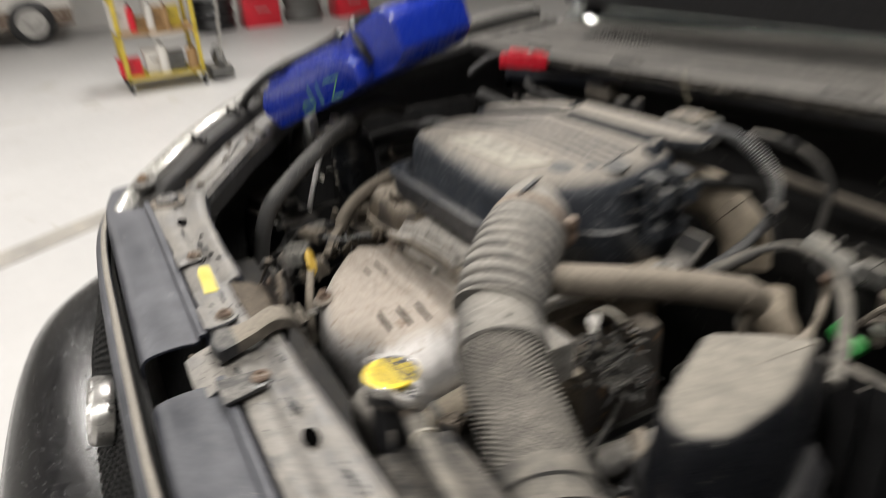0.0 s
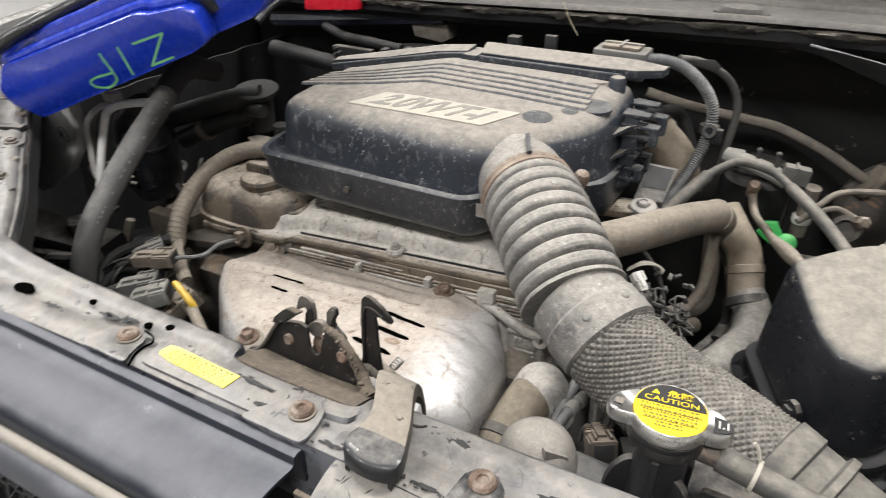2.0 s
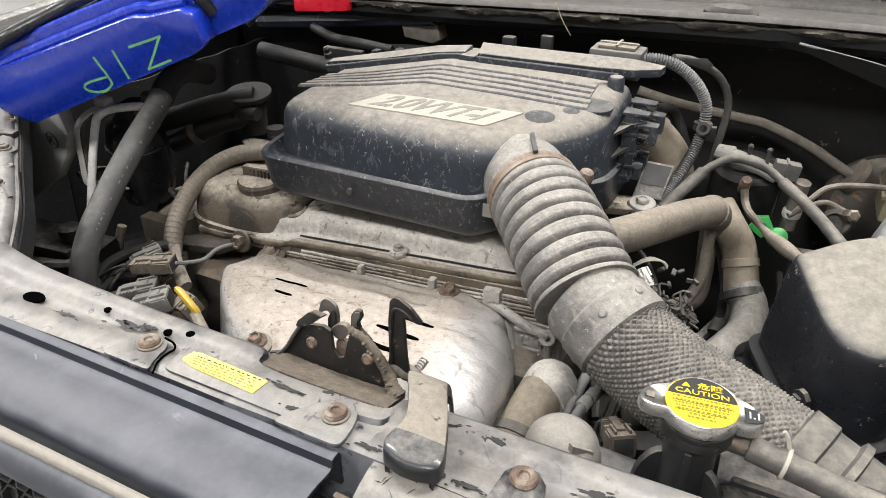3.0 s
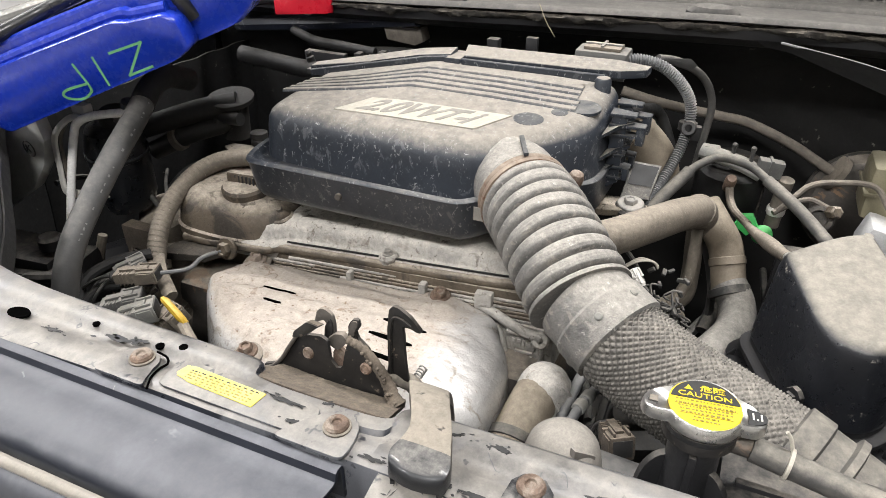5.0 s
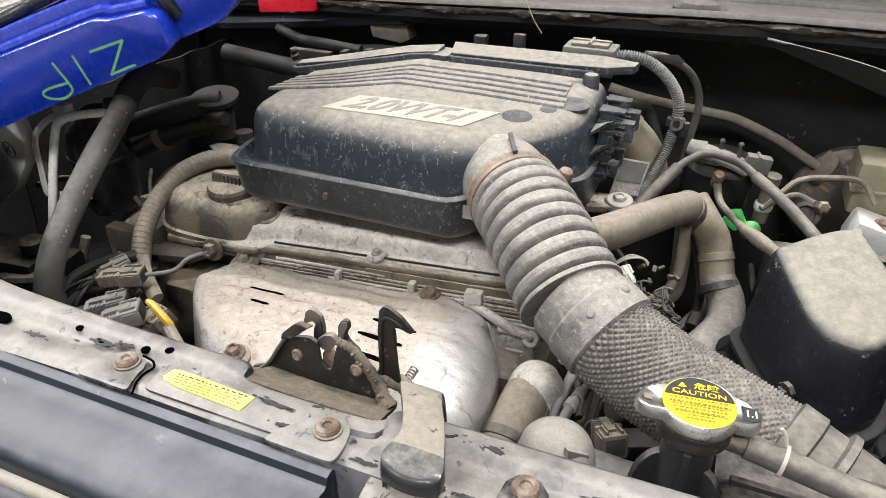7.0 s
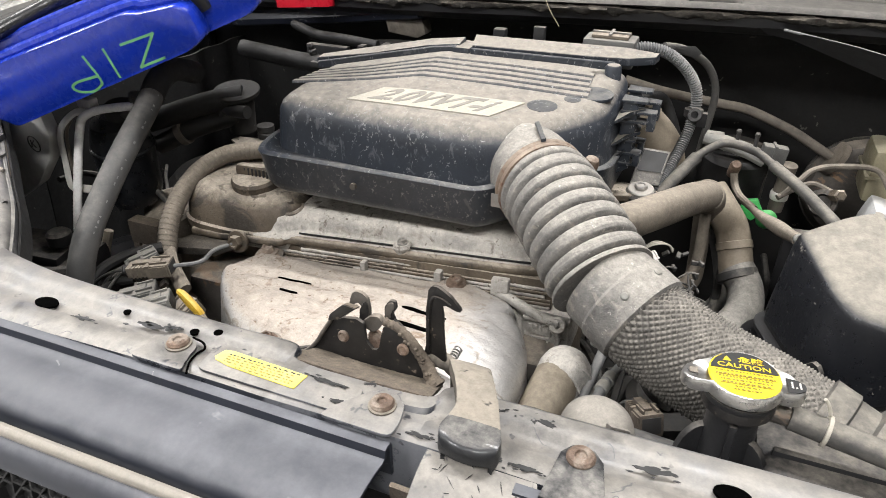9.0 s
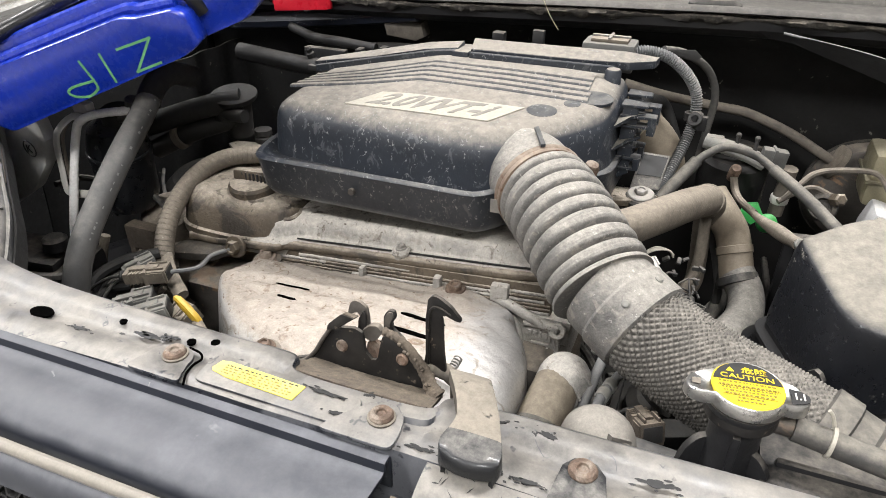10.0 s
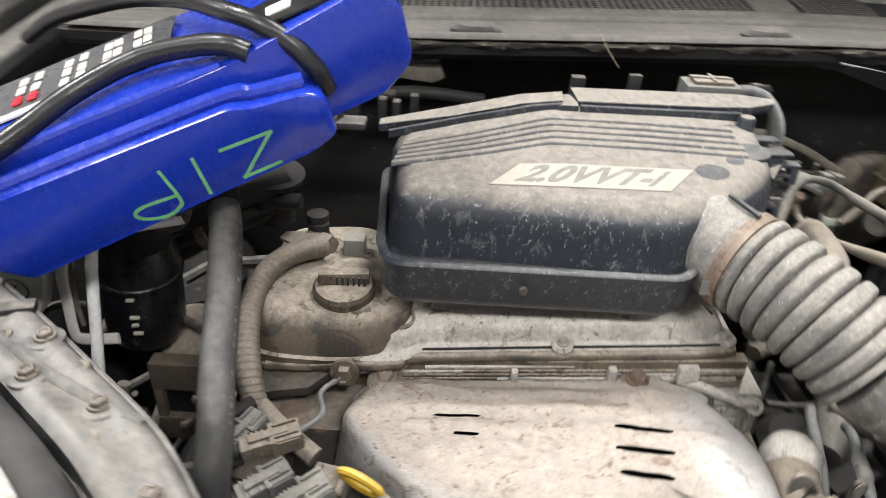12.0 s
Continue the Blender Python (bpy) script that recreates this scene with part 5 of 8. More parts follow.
    cap = part("oil_cap", lathe([(0.031, 0.0), (0.034, 0.004), (0.034, 0.014), (0.031, 0.018), (0.020, 0.019)], (-0.352, 0.402, 0.862), (0, -0.12, 1), 36), M_ALU_BROWN, vc, "dusty round oil filler cap")
    part("cap_grip", block((-0.380, 0.396, 0.878), (-0.324, 0.412, 0.893), 0.004, Euler((-0.1, 0, 0.12)).to_matrix()), M_ALU_BROWN, cap, "ridged grip of the filler cap")
    for k in range(9):
        part("grip_rib", block((-0.378 + k * 0.006, 0.3945, 0.880), (-0.3755 + k * 0.006, 0.397, 0.891), 0.0008), M_BLACK, cap)
    # bosses and bolts along the cover
    for x, y in ((-0.112, 0.366), (0.062, 0.376)):
        r = 0.0105
        part("boss", tilt(lathe([(r, -0.030), (r, 0.000), (r * 1.15, 0.001), (r * 1.15, 0.004), (r * 0.9, 0.007), (r * 0.55, 0.0075), (r * 0.5, 0.003)], (x, y, 0.829), (0, -0.1, 1), 20)), M_ALU, vc, "cast bolt boss")
        part("bolt", tilt(bolt((x, y - 0.0005, 0.836), 0.0055, (0, -0.1, 1), 0.006, 1.3)), M_STEEL, vc)
    part("bolt_pocket", lathe([(0.019, -0.02), (0.018, 0.0), (0.015, 0.002), (0.013, -0.003)], (-0.290, 0.388, 0.848), (0, -0.2, 1), 22), M_ALU_BROWN, vc, "cast bolt pocket")
    part("bolt", bolt((-0.290, 0.388, 0.848), 0.006, (0, -0.2, 1), 0.012), M_STEEL_DIRTY, vc, "bolt in a cast pocket")
    part("bolt", bolt((-0.342, 0.332, 0.812), 0.010, (0, -1, 0.25), 0.012), M_ALU_BROWN, vc, "large hexagon bolt")
    for x, w, h in ((0.012, 0.022, 0.022), (-0.062, 0.010, 0.02), (-0.165, 0.008, 0.018)):
        part("lug", tilt(block((x, 0.346, 0.792), (x + w, 0.366, 0.792 + h), 0.003)), M_ALU, vc, "cast lug")
    # cast rail below the flange with rows of small teeth
    part("rail", tilt(block((-0.30, 0.356, 0.752), (0.085, 0.372, 0.8175), 0.002)), M_ALU_BROWN, eng, "cast rail under the valve cover")
    random.seed(3)
    for r in range(7):
        x = -0.296
        while x < 0.076:
            end = min(0.084, x + random.uniform(0.06, 0.14))
            pts = [Vector((x + (end - x) * k / 70, 0.3557, 0.8050 - r * 0.0052)) for k in range(71)]
            part("rail_rib", tilt(tube(pts, lambda s_, a, q=x + r: 0.0021 * (1 + 0.28 * noise.noise((q * 31 + s_ * 26, a, r * 3.1)) + 0.45 * noise.noise((q * 17 + s_ * 90, a * 2, r * 5.3))), 8, 0)), M_ALU if random.random() < 0.6 else M_ALU_BROWN, eng, "", 60)
            x = end + random.uniform(-0.001, 0.0015)
    # ribbed casting and small bosses beyond the shield's rounded end
    part("casting", block((0.030, 0.350, 0.68), (0.112, 0.42, 0.800), 0.008), M_ALU, eng, "chalky cast end of the head")
    for k in range(6):
        part("casting_rib", block((0.066, 0.3465, 0.731 + k * 0.006), (0.088, 0.352, 0.7345 + k * 0.006), 0.001), M_ALU, eng)
    part("casting_pad", block((0.060, 0.347, 0.766), (0.090, 0.352, 0.786), 0.003), M_ALU, eng)
    for k, (x, w_) in enumerate(((0.0625, 0.004), (0.0685, 0.005), (0.0755, 0.003), (0.0805, 0.006))):
        part("cast_mark", block((x, 0.3455, 0.771), (x + w_, 0.3475, 0.781), 0.0008), M_ALU, eng)
    part("casting_rim", tube([(0.056, 0.346, 0.790), (0.093, 0.345, 0.789), (0.099, 0.345, 0.765), (0.097, 0.346, 0.730)], 0.0035, 10, 6), M_ALU, eng, "raised cast rim")
    part("casting_web", tube([(0.036, 0.349, 0.79), (0.047, 0.346, 0.775), (0.052, 0.345, 0.74), (0.052, 0.347, 0.70)], 0.008, 12, 6), M_ALU, eng, "rounded cast web")
    part("casting_arm", tube([(0.02, 0.352, 0.812), (0.05, 0.345, 0.806), (0.075, 0.342, 0.798), (0.098, 0.342, 0.793)], 0.0062, 12, 6), M_ALU, eng, "rounded cast arm")
    part("boss", lathe([(0.010, -0.02), (0.010, 0.002), (0.0085, 0.0035), (0.004, 0.0035), (0.0032, 0.000)], (0.098, 0.340, 0.792), (0.1, -0.8, 0.5), 22), M_ALU, eng, "cast eye")
    # thermostat housing: pale dome with two ribs
    dome = part("thermostat_dome", lathe([(0.030, -0.05), (0.030, -0.004), (0.028, 0.008), (0.022, 0.018), (0.013, 0.024), (0.004, 0.026)], (0.121, 0.285, 0.775), (-0.15, -0.30, 0.94), 30), M_ALU, eng, "pale cast thermostat dome")
    axis = Vector((-0.15, -0.30, 0.94)).normalized()
    for ang in (195, 235, 275, 315, 355):
        d = Vector((math.cos(radians(ang)), math.sin(radians(ang)), 0))
        d = (d - axis * d.dot(axis)).normalized()
        c = Vector((0.121, 0.285, 0.775))
        part("rib", plate([c + d * 0.029 + axis * -0.020, c + d * 0.0335 + axis * -0.020, c + d * 0.0325 + axis * 0.000, c + d * 0.027 + axis * 0.0125, c + d * 0.023 + axis * 0.0155], 0.0028, d.cross(axis), 0.0006), M_ALU, dome, "short cast fin")

    # heat shield over the exhaust manifold
    def shield_z(x, y):
        z = 0.818 + 0.03 * (x + 0.04) - 0.15 * max(0, y - 0.265) - 0.10 * max(0, 0.20 - y)
        z += 0.0018 * math.sin(y * 215 + 5 * noise.noise((x * 9, y * 9, 4))) * max(0, min(1, (0.03 - x) / 0.1)) * max(0, min(1, (y - 0.23) / 0.05))
        z += 0.009 * math.exp(-(((x + 0.031) / 0.030) ** 2 + ((y - 0.345) / 0.024) ** 2))
        z -= 1.3 * max(0, x - 0.02) ** 1.5
        z -= 0.012 * math.exp(-(((x + 0.012) / 0.022) ** 2 + ((y - 0.17) / 0.035) ** 2))
        return z + 0.002 * noise.noise((x * 22, y * 22, 0)) + 0.0016 * noise.noise((x * 45, y * 95, 3))
    plan = [(-0.345, 0.295), (-0.325, 0.335), (-0.29, 0.351), (-0.05, 0.355), (0.0, 0.359), (0.045, 0.343), (0.076, 0.300), (0.089, 0.240), (0.078, 0.170), (0.034, 0.140), (-0.006, 0.180), (-0.048, 0.142), (-0.10, 0.136), (-0.19, 0.158), (-0.26, 0.196), (-0.315, 0.250)]
    loop = resample(rounded([Vector(p) for p in plan[::-1]], 0.03, 5), 240)

    def roll(p):
        """Radius of the rolled edge: tight along the head, wide at the front."""
        if p.y > 0.335:
            return 0.008
        return 0.026 + 0.026 * min(1, max(0, (0.27 - p.y) / 0.08)) if p.x < 0.05 else 0.024
    rings = []
    for d, drop in ((0.022, 0.20), (0.016, 0.13), (0.008, 0.075)):
        wide = lambda p: 0.3 + 0.7 * min(1, max(0, (-0.2 - p.x) / 0.1))
        rings.append([Vector((q.x, q.y, shield_z(p.x, p.y) - drop * (0.2 if p.y > 0.335 else 1))) for p in loop for q in (p + (p - Vector((-0.13, 0.25))).normalized() * (d * wide(p)),)])
    for a in (0, 15, 30, 45, 60, 75, 90):
        sn, cs = math.sin(radians(a)), math.cos(radians(a))
        ring = []
        for p, q in zip(loop, inset(loop, 1.0)):
            r = roll(p)
            q = p + (q - p) * (r * (1 - cs))
            ring.append(Vector((q.x, q.y, shield_z(q.x, q.y) - r * (1 - sn))))
        rings.append(ring)
    flat = rings[-1]
    mid = Vector((-0.13, 0.25))
    for k in [1 - j / 36 for j in range(1, 36)]:
        rings.append([Vector((mid.x + (p.x - mid.x) * k, mid.y + (p.y - mid.y) * k, shield_z(mid.x + (p.x - mid.x) * k, mid.y + (p.y - mid.y) * k))) for p in flat])
    bm = bmesh.new()
    ring_faces(bm, rings)
    sh = part("heat_shield", bm, M_SHIELD, eng, "pale dusty heat shield with brown pitting", 60)
    # vent slots as thin black strips that paint their inner shade
    for x, y, w, turn in ((-0.222, 0.284, 0.046, 0.06), (-0.213, 0.257, 0.024, 0.06), (-0.041, 0.270, 0.056, -0.07), (-0.045, 0.243, 0.055, -0.07), (-0.049, 0.214, 0.050, -0.04)):
        t = 0.0015 if x < -0.2 else 0.0026

        def strip(u, v):
            a, b = (u - 0.5) * w, (v - 0.5) * 2 * t * math.sqrt(max(0.02, 1 - (2 * u - 1) ** 4))
            px, py = x + a * math.cos(turn) - b * math.sin(turn), y + a * math.sin(turn) + b * math.cos(turn)
            return px, py, shield_z(px, py) + 0.0017
        part("slot", sheet(strip, 14, 3, 0.002), M_HOLE, sh, "black patch for the shade in a vent slot", 60)
    random.seed(12)
    for x, y, z, r in ((-0.031, 0.346, 0.811, 0.0085), (-0.185, 0.172, 0.803, 0.008), (-0.30, 0.340, 0.797, 0.009)):
        part("shield_washer", lathe([(r * 2.2, -0.003), (r * 2.2, 0.0), (r * 1.7, 0.003), (r * 1.2, 0.0035)], (x, y, z), (0, -0.2, 1), 24), M_STEEL_DIRTY, sh, "wide pressed washer")
        part("shield_bolt", bolt((x, y, z + 0.004), r, (0, -0.2, 1), 0.010, 1.5), M_RUST, sh, "rusty bolt on a wide washer")
    # right end of the head: thermostat housing and cast ribs
    part("housing", block((0.045, 0.31, 0.64), (0.115, 0.44, 0.745), 0.014), M_ALU_BROWN, eng, "cast housing at the end of the head")
    for k in range(7):
        part("housing_rib", block((0.05, 0.302, 0.67 + k * 0.010), (0.10, 0.312, 0.675 + k * 0.010), 0.001), M_ALU_BROWN, eng)
    # engine mount bracket with its large bolt
    br = part("mount_bracket", plate([(0.10, 0.50, 0.880), (0.135, 0.512, 0.880), (0.165, 0.518, 0.880), (0.172, 0.54, 0.880), (0.15, 0.556, 0.880), (0.09, 0.545, 0.880)], 0.010, (0, 0, 1), 0.003), M_ALU_BROWN, eng, "rusty bracket arm")
    part("bolt", bolt((0.151, 0.530, 0.893), 0.0085, (0, -0.15, 1), 0.008, 2.0), M_STEEL, br, "flanged bolt on a rubber bush")
    part("bush", lathe([(0.020, -0.016), (0.021, -0.006), (0.021, 0.0), (0.018, 0.003)], (0.151, 0.530, 0.888), (0, -0.1, 1), 28), M_BLACK, br)
    part("lug", plate([(0.134, 0.548, 0.888), (0.170, 0.554, 0.888), (0.176, 0.582, 0.926), (0.140, 0.577, 0.929)], 0.010, (0.1, -0.75, 0.65), 0.003), M_BELLOWS, br, "grey square lug")
    part("lug_face", plate([Vector(p) + Vector((0.1, -0.75, 0.65)).normalized() * 0.0098 for p in ((0.1395, 0.5585, 0.9035), (0.1695, 0.563, 0.9025), (0.1735, 0.578, 0.9240), (0.1425, 0.574, 0.9265))], 0.0008, (0.1, -0.75, 0.65)), M_INK, br)


engine()


# ---- radiator neck and cap ----
def radiator():
    rad = thing("radiator", (0.27, 0.10, 0.5), "dark radiator with a yellow-labelled pressure cap", "radiator")
    part("core", block((-0.36, 0.055, 0.36), (0.40, 0.085, 0.77), 0.006), M_DARK, rad, "dark radiator core")
    part("tank", block((-0.38, 0.05, 0.76), (0.42, 0.115, 0.815), 0.012), M_DARK, rad, "black upper radiator tank")
    c = Vector((0.270, 0.094, 0.967))
    neck = part("neck", lathe([(0.030, -0.165), (0.028, -0.092), (0.0185, -0.080), (0.0170, -0.020), (0.0215, -0.013), (0.024, -0.008), (0.024, -0.004)], c, (0, 0, 1), 32), M_BLACK, rad, "black filler neck")
    for ang in (200, 335, 65):
        d = Vector((math.cos(radians(ang)), math.sin(radians(ang)), 0))
        arc = [c + d * (0.016 + 0.018 * math.sin(t)) + Vector((0, 0, -0.075 + 0.036 * math.cos(t))) for t in np.linspace(0, math.pi / 2, 8)]
        part("neck_rib", plate([c + d * 0.014 + Vector((0, 0, -0.09))] + arc + [c + d * 0.034 + Vector((0, 0, -0.09))], 0.006, d.cross(Vector((0, 0, 1))), 0.001), M_BLACK, neck)
    part("neck_seam", block(c + Vector((-0.0025, -0.0205, -0.085)), c + Vector((0.0025, -0.0155, -0.022)), 0.001), M_BLACK, neck)
    part("under_cap", lathe([(0.020, -0.016), (0.0238, -0.0155), (0.0238, -0.008), (0.0225, -0.004), (0.022, -0.002)], c, (0, 0, 1), 36), M_LATCH, neck, "dark ring under the cap")
    # cap with two ears
    ear = Vector((0.993, 0.115, 0)).normalized()
    side = Vector((-ear.y, ear.x, 0))
    ring = []
    for k in range(72):
        a = 2 * math.pi * k / 72
        e = abs(math.cos(a))
        r = 0.0252 + 0.0140 * max(0, (e - 0.86) / 0.14) ** 1.3
        ring.append((a, r))
    prof = [(0.90, -0.0085), (0.98, -0.0078), (1.0, -0.0062), (1.0, -0.0022), (0.975, 0.0012), (0.93, 0.0022), (0.90, 0.0014), (0.86, 0.0012)]
    bm = bmesh.new()
    ring_faces(bm, [[c + (ear * math.cos(a) + side * math.sin(a)) * ((r if f > 0.92 else min(r, 0.0249)) * f) + Vector((0, 0, h + 0.006 - 0.004 * max(0, (r - 0.0252) / 0.0140))) for a, r in ring] for f, h in prof])
    cap = part("cap", bm, M_BRIGHT, rad, "bright metal pressure cap with two ears", 45)
    lab = part("cap_label", lathe([(0.0229, 0.006), (0.0229, 0.0078), (0.0224, 0.0082), (0.002, 0.0082)], c, (0, 0, 1), 48), M_YELLOW, cap, "round yellow warning label")
    top = c + Vector((0, 0, 0.0084))
    # reading direction: along the ears, top of the label away from the car's front
    rd = Vector((0.990, 0.140, 0)).normalized()
    ru = Vector((-rd.y, rd.x, 0))
    W = lambda x, y, z=0.0: top + rd * (x * 0.90) + ru * (y * 0.90) + Vector((0, 0, z))
    arc = [W(0.0243 * math.cos(a), 0.0243 * math.sin(a)) for a in np.linspace(radians(8), radians(172), 24)]
    part("label_band", plate(arc, 0.0003), M_INK, lab, "black band of the label", 0)
    part("warning_triangle", plate([W(-0.0145, 0.0125, 0.0004), W(-0.0085, 0.0125, 0.0004), W(-0.0115, 0.0175, 0.0004)], 0.0002), M_YELLOW, lab, "", 0)
    lettering("\u5371\u967a", 0.0072, lambda x, y, z: W(x * 1.25 + 0.0055, y + 0.0150, 0.0005 + z), 0.0001, M_YELLOW, lab, "lettering", bold=0.0001)
    lettering("CAUTION", 0.0070, lambda x, y, z: W(x, y + 0.0073, 0.0005 + z), 0.0001, M_YELLOW, lab, "lettering", 0, 1.2)
    for row, half in ((0.0012, 0.0205), (-0.0025, 0.0205), (-0.0055, 0.019), (-0.0085, 0.018), (-0.0115, 0.017), (-0.0152, 0.0085), (-0.0185, 0.0095)):
        x = -half
        while x < half:
            w = random.uniform(0.001, 0.003)
            part("print", plate([W(x, row - 0.0007, 0.0001), W(min(x + w, half), row - 0.0007, 0.0001), W(min(x + w, half), row + 0.0007, 0.0001), W(x, row + 0.0007, 0.0001)], 0.0002), M_INK_BROWN, lab, "", 0)
            x += w + random.uniform(0.0006, 0.0012)
    for y in (-0.0040, -0.0132):
        part("rule", plate([W(-0.0215, y, 0.0001), W(0.0215, y, 0.0001), W(0.0215, y + 0.0004, 0.0001), W(-0.0215, y + 0.0004, 0.0001)] if y > -0.01 else [W(-0.0185, y, 0.0001), W(0.0185, y, 0.0001), W(0.0185, y + 0.0004, 0.0001), W(-0.0185, y + 0.0004, 0.0001)], 0.0002), M_INK_BROWN, lab, "", 0)
    pad = [c + ear * a + side * b + Vector((0, 0, 0.0046)) for a, b in ((0.0262, -0.0075), (0.0340, -0.0058), (0.0378, -0.0030), (0.0384, 0.0), (0.0378, 0.0030), (0.0340, 0.0058), (0.0262, 0.0075), (0.0272, 0.0))]
    part("ear_inlay", plate(pad, 0.0008), M_INK, cap, "black inlay on the ear", 0)
    lettering("1.1", 0.0082, lambda x, y, z: c + ear * (0.0322 + x * 0.85) + side * y + Vector((0, 0, 0.0057 + z)), 0.0002, M_WHITE, cap, "lettering", bold=0.0002)
    part("ear_mark", plate([c - ear * a + side * b + Vector((0, 0, 0.0046)) for a, b in ((0.0290, -0.003), (0.0345, -0.0025), (0.0345, 0.0025), (0.0290, 0.003))], 0.0007), M_STEEL_DIRTY, cap, "small stamped mark on the ear", 0)
    part("end_tank", block((0.288, 0.058, 0.78), (0.47, 0.136, 0.916), 0.014), M_BLACK, rad, "black end of the radiator tank")
    part("tank_rib", block((0.30, 0.090, 0.905), (0.47, 0.096, 0.920), 0.002), M_BLACK, rad)
    # overflow nipple and hose
    part("nipple", tube([c + Vector((0.02, 0.003, -0.020)), c + Vector((0.036, 0.003, -0.021)), c + Vector((0.050, 0.002, -0.022))], 0.0065, 14, 4), M_STEEL_DIRTY, rad, "metal overflow nipple")


radiator()


def hose(name, pts, r, material, label, n=16, per=8, category="hose", ribs=0, extra=()):
    h = thing(name, pts[0], label, category)
    rad = r if not ribs else (lambda s, a: r * (0.88 + 0.12 * math.sin(s * ribs * 2 * math.pi)))
    part("tube", tube(pts, rad, n, per if not ribs else max(per, int(ribs * 6 / max(1, len(pts) - 1)))), material, h)
    for at, axis, rr, m in extra:
        part("clip", lathe([(rr * 0.9, -0.006), (rr, -0.005), (rr, 0.005), (rr * 0.9, 0.006)], at, axis, 24), m, h, "hose clip")
    return h


hose("overflow_hose", [(0.304, 0.097, 0.947), (0.345, 0.092, 0.943), (0.395, 0.088, 0.937), (0.47, 0.086, 0.925), (0.56, 0.09, 0.90)], 0.0088, M_HOSE, "grey dusty overflow hose with a pale clip")
band = bpy.data.objects["overflow_hose"]
part("clip", lathe([(0.0096, -0.0014), (0.0108, -0.0012), (0.0108, 0.0012), (0.0096, 0.0014)], (0.3265, 0.0945, 0.945), (0.97, -0.12, -0.1), 24), M_LABEL, band, "pale wire clip")
part("clip_tail", tube([(0.3265, 0.0985, 0.9555), (0.324, 0.100, 0.962), (0.321, 0.100, 0.966)], 0.0013, 7, 4), M_LABEL, band, "bent end of the clip")
hose("radiator_hose", [(0.20, 0.13, 0.83), (0.30, 0.135, 0.82), (0.42, 0.12, 0.84), (0.60, 0.10, 0.86)], 0.028, M_HOSE_GREY, "wide dusty radiator hose under the cap")
# coolant crossover hose from the engine across the bay
hose("coolant_hose", [(0.10, 0.345, 0.912), (0.150, 0.385, 0.918), (0.185, 0.445, 0.912), (0.212, 0.52, 0.895), (0.232, 0.575, 0.878), (0.237, 0.598, 0.862), (0.236, 0.608, 0.845)], 0.0205, M_HOSE_TAN, "tan dusty coolant hose bending down at its end", 20,
     extra=[((0.232, 0.577, 0.877), (0.2, 0.7, -0.6), 0.0222, M_HOSE_TAN), ((0.118, 0.358, 0.914), (0.7, 0.6, 0.1), 0.0226, M_RUST)])
# small water outlets by the radiator
hose("upper_hose", [(0.116, 0.274, 0.770), (0.114, 0.255, 0.767), (0.112, 0.235, 0.762), (0.110, 0.215, 0.755), (0.108, 0.195, 0.743), (0.107, 0.17, 0.735)], 0.0255, M_DUCT, "thick tan dusty coolant hose", 26, extra=[((0.110, 0.217, 0.756), (0.05, 0.85, 0.4), 0.0275, M_HOSE)])
hose("metal_pipe", [(0.160, 0.345, 0.792), (0.157, 0.330, 0.787), (0.153, 0.300, 0.779), (0.149, 0.270, 0.768), (0.146, 0.245, 0.75)], 0.0058, M_CORR, "pale grey metal pipe under the duct", 12)
hose("metal_pipe", [(0.192, 0.325, 0.785), (0.183, 0.300, 0.797), (0.171, 0.260, 0.799), (0.167, 0.240, 0.800), (0.160, 0.20, 0.79)], 0.0052, M_CORR, "pale grey metal pipe under the duct", 12, extra=[((0.172, 0.263, 0.799), (0.2, 0.9, 0), 0.0072, M_CONN_PALE), ((0.168, 0.246, 0.800), (0.2, 0.9, 0), 0.0072, M_CONN_PALE)])
ball = thing("coolant_cover", (0.178, 0.115, 0.85), "round dusty grey plastic cover by the radiator", "cover")
part("dome", lathe([(0.030, -0.06), (0.032, -0.01), (0.029, 0.006), (0.021, 0.016), (0.010, 0.021), (0.003, 0.022)], (0.180, 0.112, 0.872), (0.05, -0.25, 1), 32), M_BALL, ball)
part("rib", plate([(0.188, 0.098, 0.880), (0.192, 0.095, 0.880), (0.206, 0.108, 0.868), (0.202, 0.111, 0.868)], 0.016, (0, 0, 1), 0.001), M_BALL, ball)


